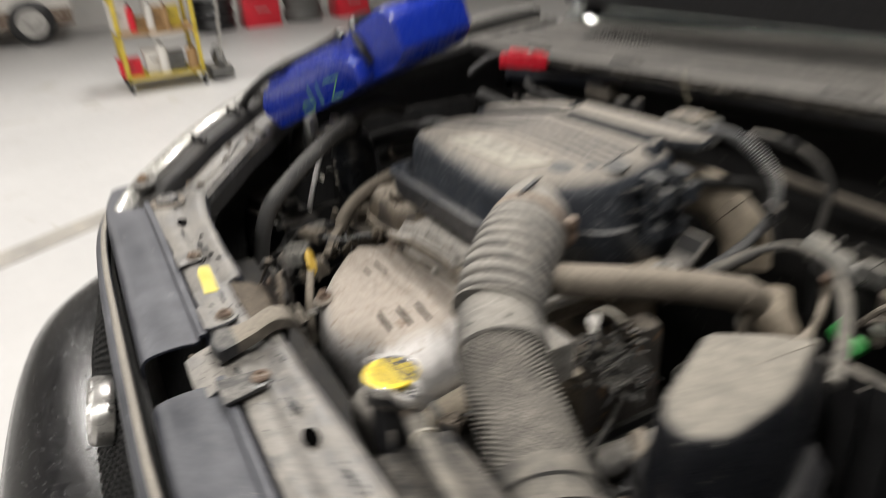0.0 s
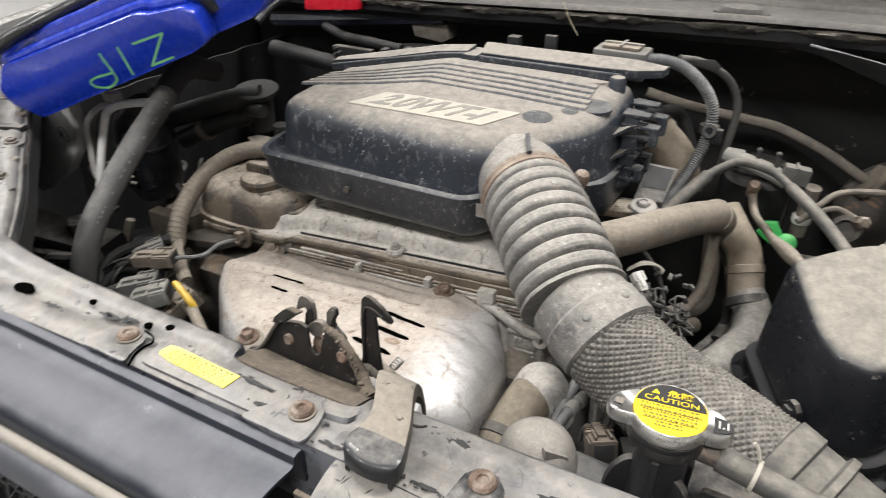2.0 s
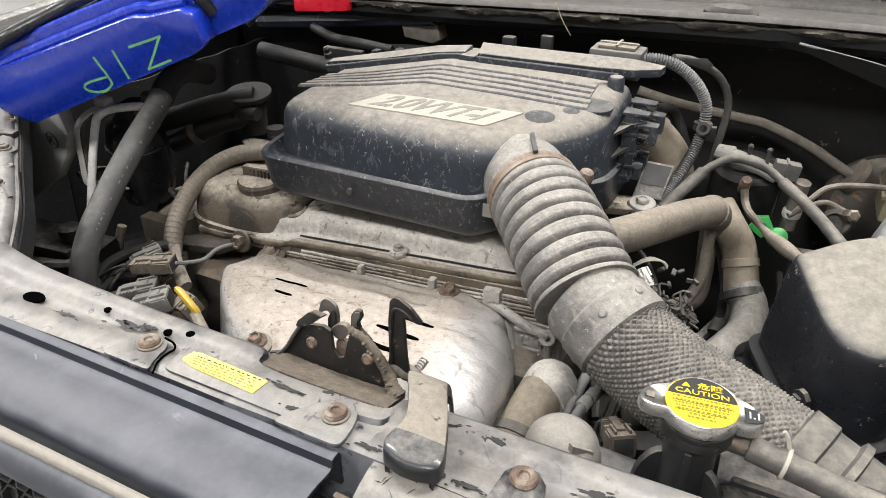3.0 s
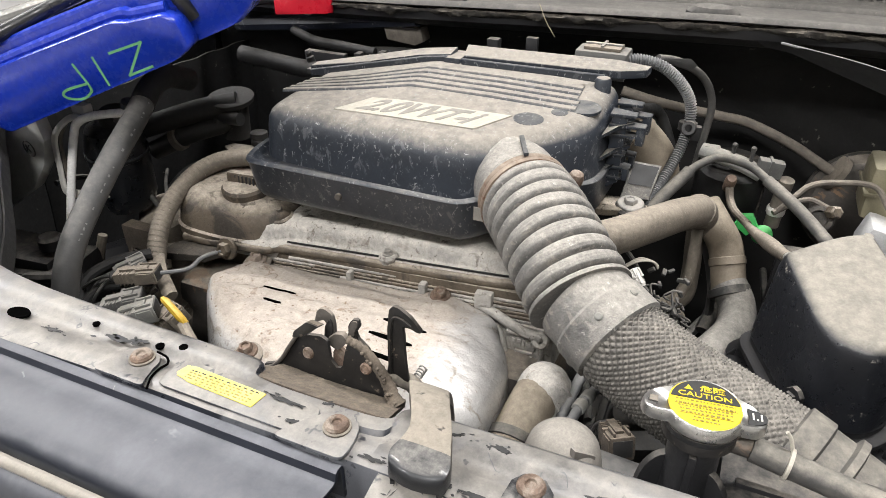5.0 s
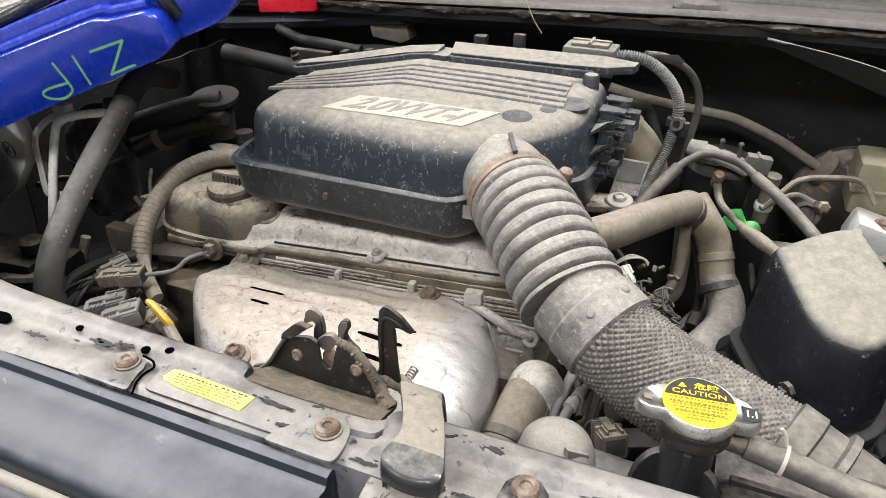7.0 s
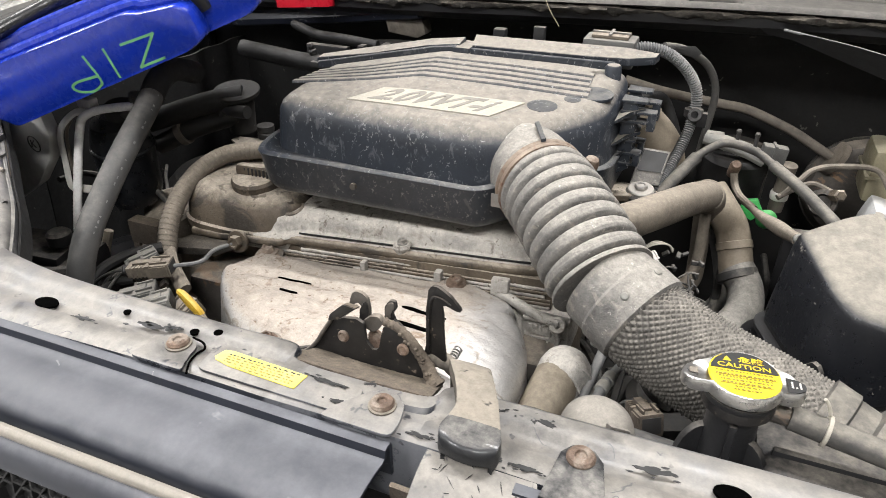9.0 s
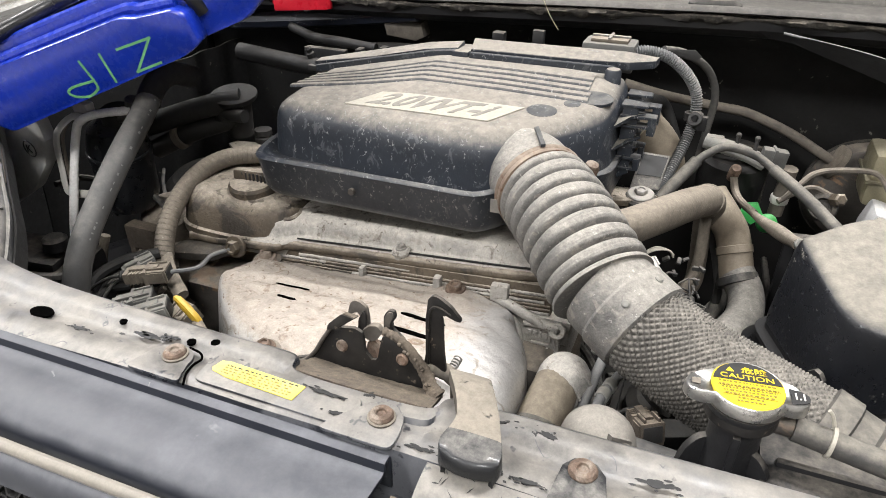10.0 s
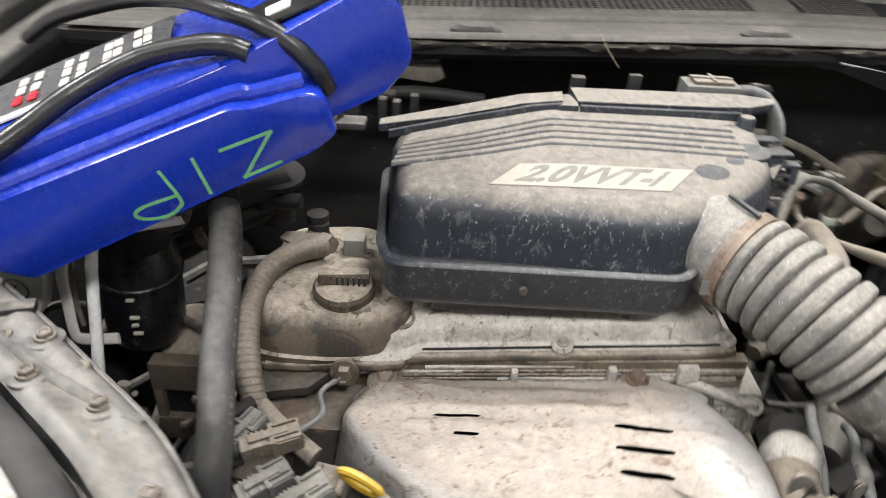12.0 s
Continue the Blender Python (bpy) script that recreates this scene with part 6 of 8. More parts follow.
# ---- fuse box ----
def fuse_box():
    f = thing("fuse_box", (0.42, 0.40, 0.72), "black fuse box with a dusty domed cover", "fuse box")
    plan = [(0.312, 0.410), (0.348, 0.316), (0.372, 0.288), (0.412, 0.284), (0.442, 0.318), (0.442, 0.395), (0.408, 0.478), (0.366, 0.458)]
    loop = resample(rounded([Vector(p) for p in plan], [0.014, 0.03, 0.03, 0.04, 0.035, 0.025, 0.014, 0.02], 6), 90)

    def top(p):
        return 0.912 + 0.21 * (p.y - 0.30)
    rings = [[Vector((p.x, p.y, 0.826)) for p in inset(loop, -0.001)], [Vector((p.x, p.y, 0.836)) for p in inset(loop, -0.001)]]
    rings.append([Vector((p.x, p.y, top(p) - 0.02)) for p in inset(loop, 0.006)])
    for a in (15, 35, 55, 75, 90):
        s, c = math.sin(radians(a)), math.cos(radians(a))
        rings.append([Vector((p.x, p.y, top(p) - 0.012 * (1 - s))) for p in inset(loop, 0.008 + 0.012 * (1 - c))])
    last = inset(loop, 0.02)
    mid = sum(last, Vector((0, 0))) / len(last)
    for k in (0.66, 0.33, 0.05):
        rings.append([Vector((mid.x + (p.x - mid.x) * k, mid.y + (p.y - mid.y) * k, top(mid + (p - mid) * k) + 0.004 * (1 - k))) for p in last])
    bm = bmesh.new()
    ring_faces(bm, rings)
    lid = part("cover", bm, M_FUSE, f, "black cover, pale with dust on top", 45)
    bm = bmesh.new()
    ring_faces(bm, [[Vector((p.x, p.y, z)) for p in inset(loop, d)] for d, z in ((0.03, 0.62), (0.025, 0.622), (0.010, 0.79), (0.002, 0.806), (0.0, 0.812), (0.0, 0.825))])
    part("base", bm, M_SEAL, f, "black lower half", 45)
    # dark seam round the lower edge, a snap clip with its catch, and a rusty stud at the corner
    bm = bmesh.new()
    ring_faces(bm, [[Vector((p.x, p.y, z)) for p in inset(loop, d)] for d, z in ((0.0, 0.808), (-0.009, 0.809), (-0.010, 0.816), (-0.007, 0.8185), (0.0, 0.8185))])
    part("rim", bm, M_SEAL, f, "black rim under the cover", 45)
    bm = bmesh.new()
    ring_faces(bm, [[Vector((p.x, p.y, z)) for p in inset(loop, d)] for d, z in ((-0.004, 0.782), (-0.019, 0.783), (-0.021, 0.789), (-0.021, 0.797), (-0.018, 0.799), (-0.006, 0.798))])
    part("carrier", bm, M_CABLE, f, "glossy black carrier under the box", 45)
    for k in range(9):
        p, q = inset(loop, -0.0205)[4 + k * 5], inset(loop, -0.012)[4 + k * 5]
        part("carrier_rib", plate([(p.x, p.y, 0.780), (p.x, p.y, 0.798), (q.x, q.y, 0.808), (q.x, q.y, 0.780)], 0.003, (p.y - q.y, q.x - p.x, 0), 0.0005), M_CABLE, f)
    clip = part("clip", plate([(0.350, 0.300, 0.822), (0.362, 0.288, 0.822), (0.362, 0.288, 0.850), (0.358, 0.291, 0.856), (0.354, 0.296, 0.856), (0.350, 0.300, 0.850)], 0.006, (-0.7, -0.7, 0), 0.001), M_BLACK, f, "black snap clip")
    part("catch", block((0.3475, 0.2865, 0.842), (0.3565, 0.2955, 0.850), 0.001, Euler((0, 0, 0.78)).to_matrix()), M_WIRE, clip, "dusty catch of the clip")
    part("stud", bolt((0.376, 0.263, 0.822), 0.006, (0, -0.2, 1), 0.010, 1.5), M_RUST, f, "rusty stud beside the box")


fuse_box()


# ---- bonnet latch ----
def latch():
    l = thing("bonnet_latch", (0.02, 0.06, 0.9), "oily black bonnet latch behind the crossmember", "bonnet latch")
    part("tray", sheet(lambda u, v: (-0.048 + 0.122 * u + 0.006 * v * (1 - 2 * u), 0.0235 + 0.038 * v - 0.002 * math.sin(math.pi * u), 0.946 - 0.021 * v + 0.001 * noise.noise((u * 20, v * 6, 0))), 30, 8, 0.003), M_TRAY, l, "brown dusty pressed tray")
    Y = lambda x, z, d=0.0: Vector((x, 0.060 + 0.22 * (z - 0.92) + d, z))
    def leaf(name, points, d, thick, material, label, r=0.0015, axis=(0, 1, 0)):
        return part(name, plate(rounded([Y(x, z, d) for x, z in points], r, 3), thick, axis, 0.0006), material, l, label)
    leaf("plate", [(-0.058, 0.898), (-0.0605, 0.9202), (-0.0478, 0.9246), (-0.0395, 0.9336), (-0.0342, 0.9443), (-0.0276, 0.9551), (-0.0087, 0.9586), (-0.0019, 0.9564), (0.0016, 0.9418), (0.0073, 0.9354), (0.0125, 0.9381), (0.0137, 0.9488), (0.0152, 0.9582), (0.0255, 0.9595), (0.0348, 0.9556), (0.0444, 0.9467), (0.0542, 0.9353), (0.0600, 0.9217), (0.060, 0.898)], 0, 0.003, M_LATCH, "black notched latch plate")
    # flap folded forward along the edge, with a curled horn behind it
    leaf("flap", [(-0.0275, 0.9560), (-0.0262, 0.9612), (-0.0155, 0.9715), (-0.0040, 0.9705), (-0.0100, 0.9660), (-0.0185, 0.9585)], -0.001, 0.009, M_LATCH, "folded flap of the plate", axis=(0, -1, 0.35))
    leaf("flap_skin", [(-0.0258, 0.9622), (-0.0152, 0.9724), (-0.0042, 0.9712), (-0.0105, 0.9672), (-0.0180, 0.9608)], -0.0025, 0.006, M_TRAY, "dusty top of the flap", axis=(0, -1, 0.35))
    leaf("horn", [(-0.0205, 0.960), (-0.0185, 0.9715), (-0.0150, 0.9745), (-0.0100, 0.9740), (-0.0044, 0.9709), (-0.0018, 0.9632), (-0.0003, 0.950), (-0.0085, 0.950), (-0.0085, 0.9620), (-0.0115, 0.9660), (-0.0150, 0.9640)], 0.010, 0.003, M_STEEL_DIRTY, "dusty curled horn")
    leaf("horn_edge", [(-0.0095, 0.952), (-0.0092, 0.9620), (-0.0060, 0.9690), (-0.0035, 0.9660), (-0.0015, 0.952)], 0.0075, 0.0025, M_LATCH, "black inner face of the horn")
    leaf("catch", [(-0.0045, 0.9553), (0.0020, 0.9605), (0.0085, 0.9618), (0.0125, 0.9574), (0.0097, 0.9517), (0.0046, 0.9478), (-0.0023, 0.95)], 0.0045, 0.005, M_STEEL_DIRTY, "dusty striker catch")
    leaf("catch_tongue", [(-0.0014, 0.9300), (-0.0014, 0.9431), (0.0040, 0.9470), (0.0095, 0.9440), (0.0115, 0.9300)], 0.009, 0.003, M_RUST, "rusty catch in the notch")
    leaf("ear", [(0.0141, 0.9528), (0.0137, 0.9718), (0.0160, 0.9760), (0.0185, 0.9778), (0.0223, 0.9776), (0.0238, 0.9717), (0.0206, 0.9690), (0.0215, 0.9634), (0.0329, 0.9559), (0.0321, 0.9498)], 0.004, 0.003, M_LATCH, "upright ear of the plate")
    leaf("ear_skin", [(0.0150, 0.9640), (0.0147, 0.9716), (0.0168, 0.9755), (0.0190, 0.9768), (0.0215, 0.9764), (0.0222, 0.9722), (0.0192, 0.9692), (0.0198, 0.9640)], 0.0030, 0.0012, M_STEEL_DIRTY, "dusty face of the ear")
    part("roll", tube([Y(-0.062, 0.918, -0.003), Y(-0.050, 0.9235, -0.0035), Y(-0.041, 0.933, -0.003), Y(-0.035, 0.944, -0.003), Y(-0.028, 0.956, -0.002)], 0.0016, 8, 5), M_STEEL_DIRTY, l, "pale rolled rim")
    for x, z in ((-0.0185, 0.9417), (0.0331, 0.9437)):
        part("pivot", lathe([(0.0052, -0.002), (0.0050, 0.0008), (0.0036, 0.0022), (0.0032, 0.0014), (0.001, 0.0016)], Y(x, z), (0, -1, 0.25), 18), M_RUST, l, "rusty pivot rivet")
    strip = [Y(0.0165, 0.9640, -0.002), Y(0.024, 0.9638, -0.003), Y(0.0352, 0.9600, -0.004), Y(0.0461, 0.9509, -0.005), Y(0.0558, 0.9407, -0.006), Y(0.0614, 0.9344, -0.009), Y(0.0680, 0.9308, -0.012)]
    part("edge_strip", tube(strip, lambda s_, a: 0.0032 + 0.0034 * s_ ** 2 + 0.0013 * noise.noise((s_ * 22, a * 2, 0)) + 0.0007 * noise.noise((s_ * 60, a * 4, 5)), 12, 12, flat=0.5), M_TRAY, l, "crusted rolled edge of the latch")
    random.seed(41)
    for k in range(14):
        p = Vector(strip[2 + k % 4]).lerp(Vector(strip[3 + k % 4]), random.random()) + Vector((random.uniform(-0.004, 0.004), -0.003, random.uniform(-0.002, 0.004)))
        part("crumb", lathe([(0.0004, -0.001), (0.0016, -0.0006), (0.0013, 0.0008), (0.0003, 0.0012)], p, (random.uniform(-1, 1), -0.5, 1), 7), M_TRAY, l)
    part("hook", plate(rounded([Vector((x, 0.068, z)) for x, z in [(0.0485, 0.940), (0.0511, 0.9516), (0.0514, 0.9844), (0.0535, 1.0025), (0.0563, 1.0064), (0.0610, 1.0063), (0.0704, 1.0004), (0.0787, 0.9907), (0.0780, 0.9886), (0.0740, 0.9894), (0.0658, 0.9925), (0.0634, 0.9905), (0.0646, 0.9827), (0.0647, 0.9687), (0.0655, 0.9542), (0.0675, 0.940)]], 0.0014, 3), 0.003, (0.1, 1, 0), 0.0008), M_LATCH, l, "black safety hook with a pointed tip")
    part("hook_ridge", tube([(0.0535, 0.0672, 0.945), (0.0545, 0.0672, 0.985), (0.0575, 0.0672, 0.997), (0.064, 0.0672, 0.9975), (0.071, 0.0672, 0.9935)], 0.0012, 6, 5), M_LATCH, l, "pressed ridge of the hook")
    spring = [(0.068 + 0.0030 * math.cos(k * 0.6), 0.082 + k * 0.0003, 0.9345 + 0.0030 * math.sin(k * 0.6)) for k in range(42)]
    part("spring", tube(spring, 0.0008, 6, 0), M_STEEL, l, "coiled return spring")
    part("hook_base", tube([(0.046, 0.068, 0.936), (0.056, 0.069, 0.940), (0.067, 0.072, 0.936), (0.076, 0.074, 0.928)], lambda s_, a: 0.0065 + 0.0015 * noise.noise((s_ * 9, a * 2, 2)), 10, 6, flat=0.6), M_TONGUE, l, "dusty foot of the hook")
    # flat tongue that lies forward over the crossmember, its sides folded down and its tip worn black
    rows = [(0.071, 0.104, 0.070, 0.925), (0.073, 0.105, 0.064, 0.945), (0.076, 0.107, 0.054, 0.958), (0.083, 0.113, 0.040, 0.965), (0.090, 0.119, 0.028, 0.966), (0.096, 0.125, 0.016, 0.965), (0.099, 0.129, 0.006, 0.9645), (0.098, 0.133, -0.004, 0.964), (0.096, 0.136, -0.013, 0.9635), (0.098, 0.136, -0.020, 0.962), (0.101, 0.134, -0.0235, 0.958), (0.101, 0.134, -0.024, 0.951)]

    def tongue(part_rows):
        cuts = [(-0.02, -0.012), (-0.012, -0.004), (0.0, -0.0008), (0.06, 0.0), (0.3, 0.0004), (0.5, 0.0006), (0.7, 0.0004), (0.94, 0.0), (1.0, -0.0008), (1.012, -0.004), (1.02, -0.012)]
        return [[(a + (b - a) * k, y - 0.004 * (1 - (2 * k - 1) ** 2) * (1 if y < -0.015 else 0), z + dz) for a, b, y, z in part_rows] for k, dz in cuts]
    panel("tongue", tongue(rows[:8]), 0.003, M_TONGUE, l, "dusty tongue of the latch", 4, 35)
    panel("tongue_tip", tongue(rows[7:]), 0.003, M_WORN, l, "worn black tip of the tongue", 4, 35)
    # flat scratched plate ahead of the crossmember, and the upright below it
    apron = part("front_plate", sheet(lambda u, v: (0.090 + 0.072 * u + 0.01 * v * u, -0.0195 - 0.032 * v, 0.9445 - 0.010 * v ** 2), 14, 8, -0.003), M_MEMBER, l, "scratched dusty plate in front of the latch")
    random.seed(14)
    for k in range(13):
        x, y = random.uniform(0.096, 0.160), random.uniform(-0.046, -0.022)
        a, ln, wd = random.choice((0.3, 0.5, -1.1, -0.9, 1.2)) + random.uniform(-0.25, 0.25), random.uniform(0.003, 0.010), random.uniform(0.0002, 0.0005)
        d, m = Vector((math.cos(a), math.sin(a))) * ln / 2, Vector((-math.sin(a), math.cos(a))) * wd
        c = Vector((x, y))
        top = lambda p: Vector((p.x, p.y, 0.9448 - 0.010 * ((-0.0195 - p.y) / 0.032) ** 2))
        part("scratch", plate([top(c - d), top(c - m), top(c + d), top(c + m)], 0.0002), M_INK, apron, "", 0)
    part("brace", plate([(0.075, -0.046, 0.932), (0.165, -0.048, 0.932), (0.150, -0.055, 0.70), (0.085, -0.055, 0.70)], 0.004, (0, 1, 0.1), 0.001), M_TRAY, l, "dusty upright brace below the latch")


latch()
tab = thing("support_bracket", (0.182, 0.0, 0.945), "black bracket bolted to the crossmember", "bracket")
part("bracket", plate([(0.166, -0.034, 0.948), (0.170, 0.004, 0.9485), (0.176, 0.012, 0.9485), (0.190, 0.012, 0.9485), (0.197, 0.004, 0.9485), (0.205, -0.034, 0.948)], 0.004, (0, 0, 1), 0.001), M_WORN, tab, "black bracket plate")
part("bolt", pan_bolt((0.183, 0.003, 0.9525), 0.0092), M_RUST, tab, "rusty pan-head bolt")


# ---- jump starter case ----
def case():
    o = Vector((-0.586, 0.249, 0.967))
    u, w, n = Vector((0.8784, 0.2845, 0.3841)), Vector((-0.3317, -0.2157, 0.9184)), Vector((-0.3441, 0.9341, 0.0951))
    c = thing("jump_starter", o, "glossy blue plastic jump starter case with a black cable", "jump starter")
    Q = lambda a, b, d: o + u * a + w * b + n * d
    front = [(-0.031, 0.053), (-0.029, 0.032), (0.0, 0.0), (0.262, 0.0), (0.284, 0.006), (0.287, 0.040), (0.276, 0.051), (0.232, 0.059), (0.215, 0.066), (0.02, 0.0755), (-0.004, 0.0765)]
    loop = [Vector(p) for p in front]

    def section(d, s, lift=0.0):
        mid = Vector((0.13, 0.035))
        return [Q(mid.x + (p.x - mid.x) * s, mid.y + (p.y - mid.y) * s + lift, d) for p in rounded(loop, 0.006, 3)]
    bm = bmesh.new()
    ring_faces(bm, [section(0.0, 0.97), section(0.0015, 0.99), section(0.005, 1.0), section(0.032, 1.0), section(0.036, 0.97)])
    shell = part("side_panel", bm, M_BLUE, c, "blue side panel with handwritten green letters", 40)
    body = [(-0.05, 0.05), (-0.045, 0.012), (-0.01, 0.004), (0.34, 0.004), (0.372, 0.022), (0.378, 0.075), (0.36, 0.098), (0.225, 0.086), (0.02, 0.092), (-0.03, 0.088)]
    loop2 = [Vector(p) for p in body]

    def sec2(d, s):
        mid = Vector((0.15, 0.045))
        return [Q(mid.x + (p.x - mid.x) * s, mid.y + (p.y - mid.y) * s, d) for p in rounded(loop2, 0.01, 3)]
    bm = bmesh.new()
    ring_faces(bm, [sec2(0.034, 0.97), sec2(0.036, 0.99), sec2(0.042, 1.0), sec2(0.20, 1.0), sec2(0.206, 0.99), sec2(0.208, 0.97)])
    main = part("body", bm, M_BLUE, c, "blue main body", 40)
    # stepped shoulders along the top of the panel
    part("shoulder", tube([Q(0.0, 0.078, 0.020), Q(0.1, 0.0745, 0.020), Q(0.213, 0.069, 0.020), Q(0.235, 0.062, 0.020), Q(0.276, 0.054, 0.020)], 0.007, 10, 6), M_BLUE, shell, "rounded shoulder of the panel")
    part("shoulder", tube([Q(-0.02, 0.090, 0.040), Q(0.1, 0.089, 0.040), Q(0.22, 0.083, 0.040)], 0.006, 10, 6), M_BLUE, main, "rounded shoulder of the body")
    # control label on the upper side
    lbl = part("label", plate([Q(-0.01, 0.0935, 0.117), Q(0.178, 0.0905, 0.109), Q(0.186, 0.0905, 0.195), Q(-0.01, 0.0935, 0.202)], 0.0015, tuple(w)), M_DECAL, main, "dark grey instruction label", 0)
    part("label_edge", plate([Q(-0.014, 0.0937, 0.106), Q(0.186, 0.0906, 0.097), Q(0.186, 0.0906, 0.1085), Q(-0.014, 0.0937, 0.1175)], 0.0018, tuple(w)), M_WHITE, lbl, "white edge of the label", 0)
    random.seed(6)
    for a in (0.03, 0.045, 0.075, 0.09, 0.115, 0.125, 0.145, 0.155):
        for b in range(3):
            d = 0.122 + 0.022 * b + random.uniform(0, 0.004)
            part("print", plate([Q(a, 0.0962 - a * 0.02, d), Q(a + 0.008, 0.096 - a * 0.02, d), Q(a + 0.008, 0.096 - a * 0.02, d + 0.016), Q(a, 0.0962 - a * 0.02, d + 0.016)], 0.0012, tuple(w)), M_WHITE if b or a > 0.05 else M_RED, lbl, "", 0)
    part("display", plate([Q(0.262, 0.092, 0.055), Q(0.305, 0.0935, 0.050), Q(0.322, 0.094, 0.075), Q(0.30, 0.0935, 0.11), Q(0.26, 0.092, 0.105)], 0.004, tuple(w), 0.001), M_CABLE, main, "black rounded display window")
    part("display_panel", plate([Q(0.270, 0.093, 0.066), Q(0.292, 0.0938, 0.064), Q(0.296, 0.0938, 0.084), Q(0.272, 0.093, 0.086)], 0.0045, tuple(w)), M_WHITE, main)
    part("switch_plate", plate([Q(0.305, 0.0935, 0.048), Q(0.345, 0.0955, 0.046), Q(0.347, 0.0955, 0.062), Q(0.307, 0.0935, 0.064)], 0.003, tuple(w)), M_CABLE, main, "black switch plate")
    part("vent", plate([Q(0.345, 0.095, 0.10), Q(0.365, 0.0965, 0.10), Q(0.365, 0.0965, 0.15), Q(0.345, 0.095, 0.15)], 0.003, tuple(w)), M_INK, main, "dark opening in the case")
    # handwritten letters
    for name, strokes in (("letter_z", [[(0.191, 0.037), (0.234, 0.034), (0.197, 0.006), (0.229, 0.005)]]), ("letter_i", [[(0.168, 0.040), (0.165, 0.006)]]),
                          ("letter_p", [[(0.140, 0.042), (0.141, 0.012), (0.135, 0.005), (0.122, 0.003), (0.107, 0.009), (0.103, 0.016), (0.112, 0.0195), (0.138, 0.017)]])):
        bm = bmesh.new()
        for s in strokes:
            if len(s) > 4:
                s = [(p.x, p.y) for p in spline([Vector((a, b, 0)) for a, b in s], 4)]
            for step, (p, q) in enumerate(zip(s, s[1:])):
                p, q = Vector(p), Vector(q)
                lie = -0.0003 - 0.00015 * (step % 2)
                d = (q - p).normalized()
                m = Vector((-d.y, d.x)) * 0.0015
                p, q = p - d * 0.0015, q + d * 0.0015
                plate([Q(*(p - m), lie), Q(*(q - m), lie), Q(*(q + m), lie), Q(*(p + m), lie)], 0.0003, tuple(n), 0, bm)
        part(name, bm, M_GREEN_INK, shell, "green handwritten letter", 0)
    # cables
    part("cable", tube([Q(-0.12, 0.070, 0.0), Q(-0.05, 0.090, 0.008), Q(0.02, 0.100, 0.020), Q(0.06, 0.102, 0.042), Q(0.102, 0.102, 0.075), Q(0.158, 0.102, 0.085), Q(0.206, 0.101, 0.062), Q(0.232, 0.097, 0.044), Q(0.246, 0.086, 0.038)], 0.009, 14, 8), M_CABLE, c, "thick black cable along the case")
    part("cable", tube([Q(-0.02, 0.074, 0.42), Q(0.040, 0.098, 0.345), Q(0.095, 0.108, 0.285), Q(0.152, 0.113, 0.225), Q(0.205, 0.114, 0.150), Q(0.238, 0.111, 0.085), Q(0.262, 0.100, 0.054), Q(0.279, 0.080, 0.038), Q(0.289, 0.055, 0.031), Q(0.291, 0.030, 0.036)], 0.0085, 14, 8), M_CABLE, c, "thick black cable hanging over the case")


case()
clampthing = thing("jumper_clamp", (-0.46, 0.73, 1.03), "red plastic jumper clamp lying behind the case", "jumper clamp")
AX, SD = Vector((0.78, 0.60, -0.06)).normalized(), Vector((-0.60, 0.78, 0.0)).normalized()
K = lambda a, b, h: Vector((-0.466, 0.752, 1.046)) + AX * (a * 0.75) + SD * (b * 0.75) + Vector((0, 0, h * 0.9))
for side_ in (-1, 1):
    jaw = part("jaw", plate(rounded([K(a, side_ * b, -0.014) for a, b in [(-0.075, 0.030), (-0.03, 0.020), (0.0, 0.006), (0.045, 0.004), (0.060, 0.010), (0.050, 0.024), (0.01, 0.026), (-0.03, 0.034), (-0.075, 0.046)]], 0.006, 3), 0.026, (0, 0, 1), 0.004), M_RED, clampthing, "red clamp half")
    for k in range(5):
        part("tooth", block(K(0.012 + k * 0.008, side_ * 0.003, -0.012) - Vector((0.002, 0.002, 0)), K(0.012 + k * 0.008, side_ * 0.003, 0.010) + Vector((0.002, 0.002, 0)), 0.0008), M_STEEL, jaw)
part("pivot", lathe([(0.006, -0.018), (0.006, 0.016), (0.003, 0.018)], K(0.0, 0.0, 0.0), (0, 0, 1), 16), M_STEEL, clampthing, "steel pivot pin")
part("cable", tube([K(-0.07, 0.038, 0.0), K(-0.11, 0.045, -0.004), K(-0.15, 0.04, -0.02), K(-0.19, 0.02, -0.05)], 0.0075, 12, 6), M_CABLE, clampthing, "black cable of the clamp")


# ---- hoses, wires and units on the wing side ----
PS_LINE = [(-0.458, 0.360, 1.002), (-0.444, 0.319, 0.983), (-0.433, 0.266, 0.955), (-0.425, 0.210, 0.916), (-0.418, 0.170, 0.884), (-0.420, 0.147, 0.838), (-0.428, 0.130, 0.76)]
psh = hose("power_steering_hose", PS_LINE, 0.0148, M_HOSE_GREY, "grey rubber hose with faint white print", 20)
part("upper_end", tube([(-0.452, 0.345, 0.995), (-0.460, 0.365, 1.004), (-0.468, 0.39, 1.010), (-0.474, 0.42, 1.008), (-0.48, 0.46, 0.992)], 0.0158, 16, 6), M_HOSE_DARK, psh, "oily black upper end")
pts = spline(PS_LINE, 24)
side = Vector((0.90, -0.42, 0.10)).normalized()
random.seed(21)
k = 8
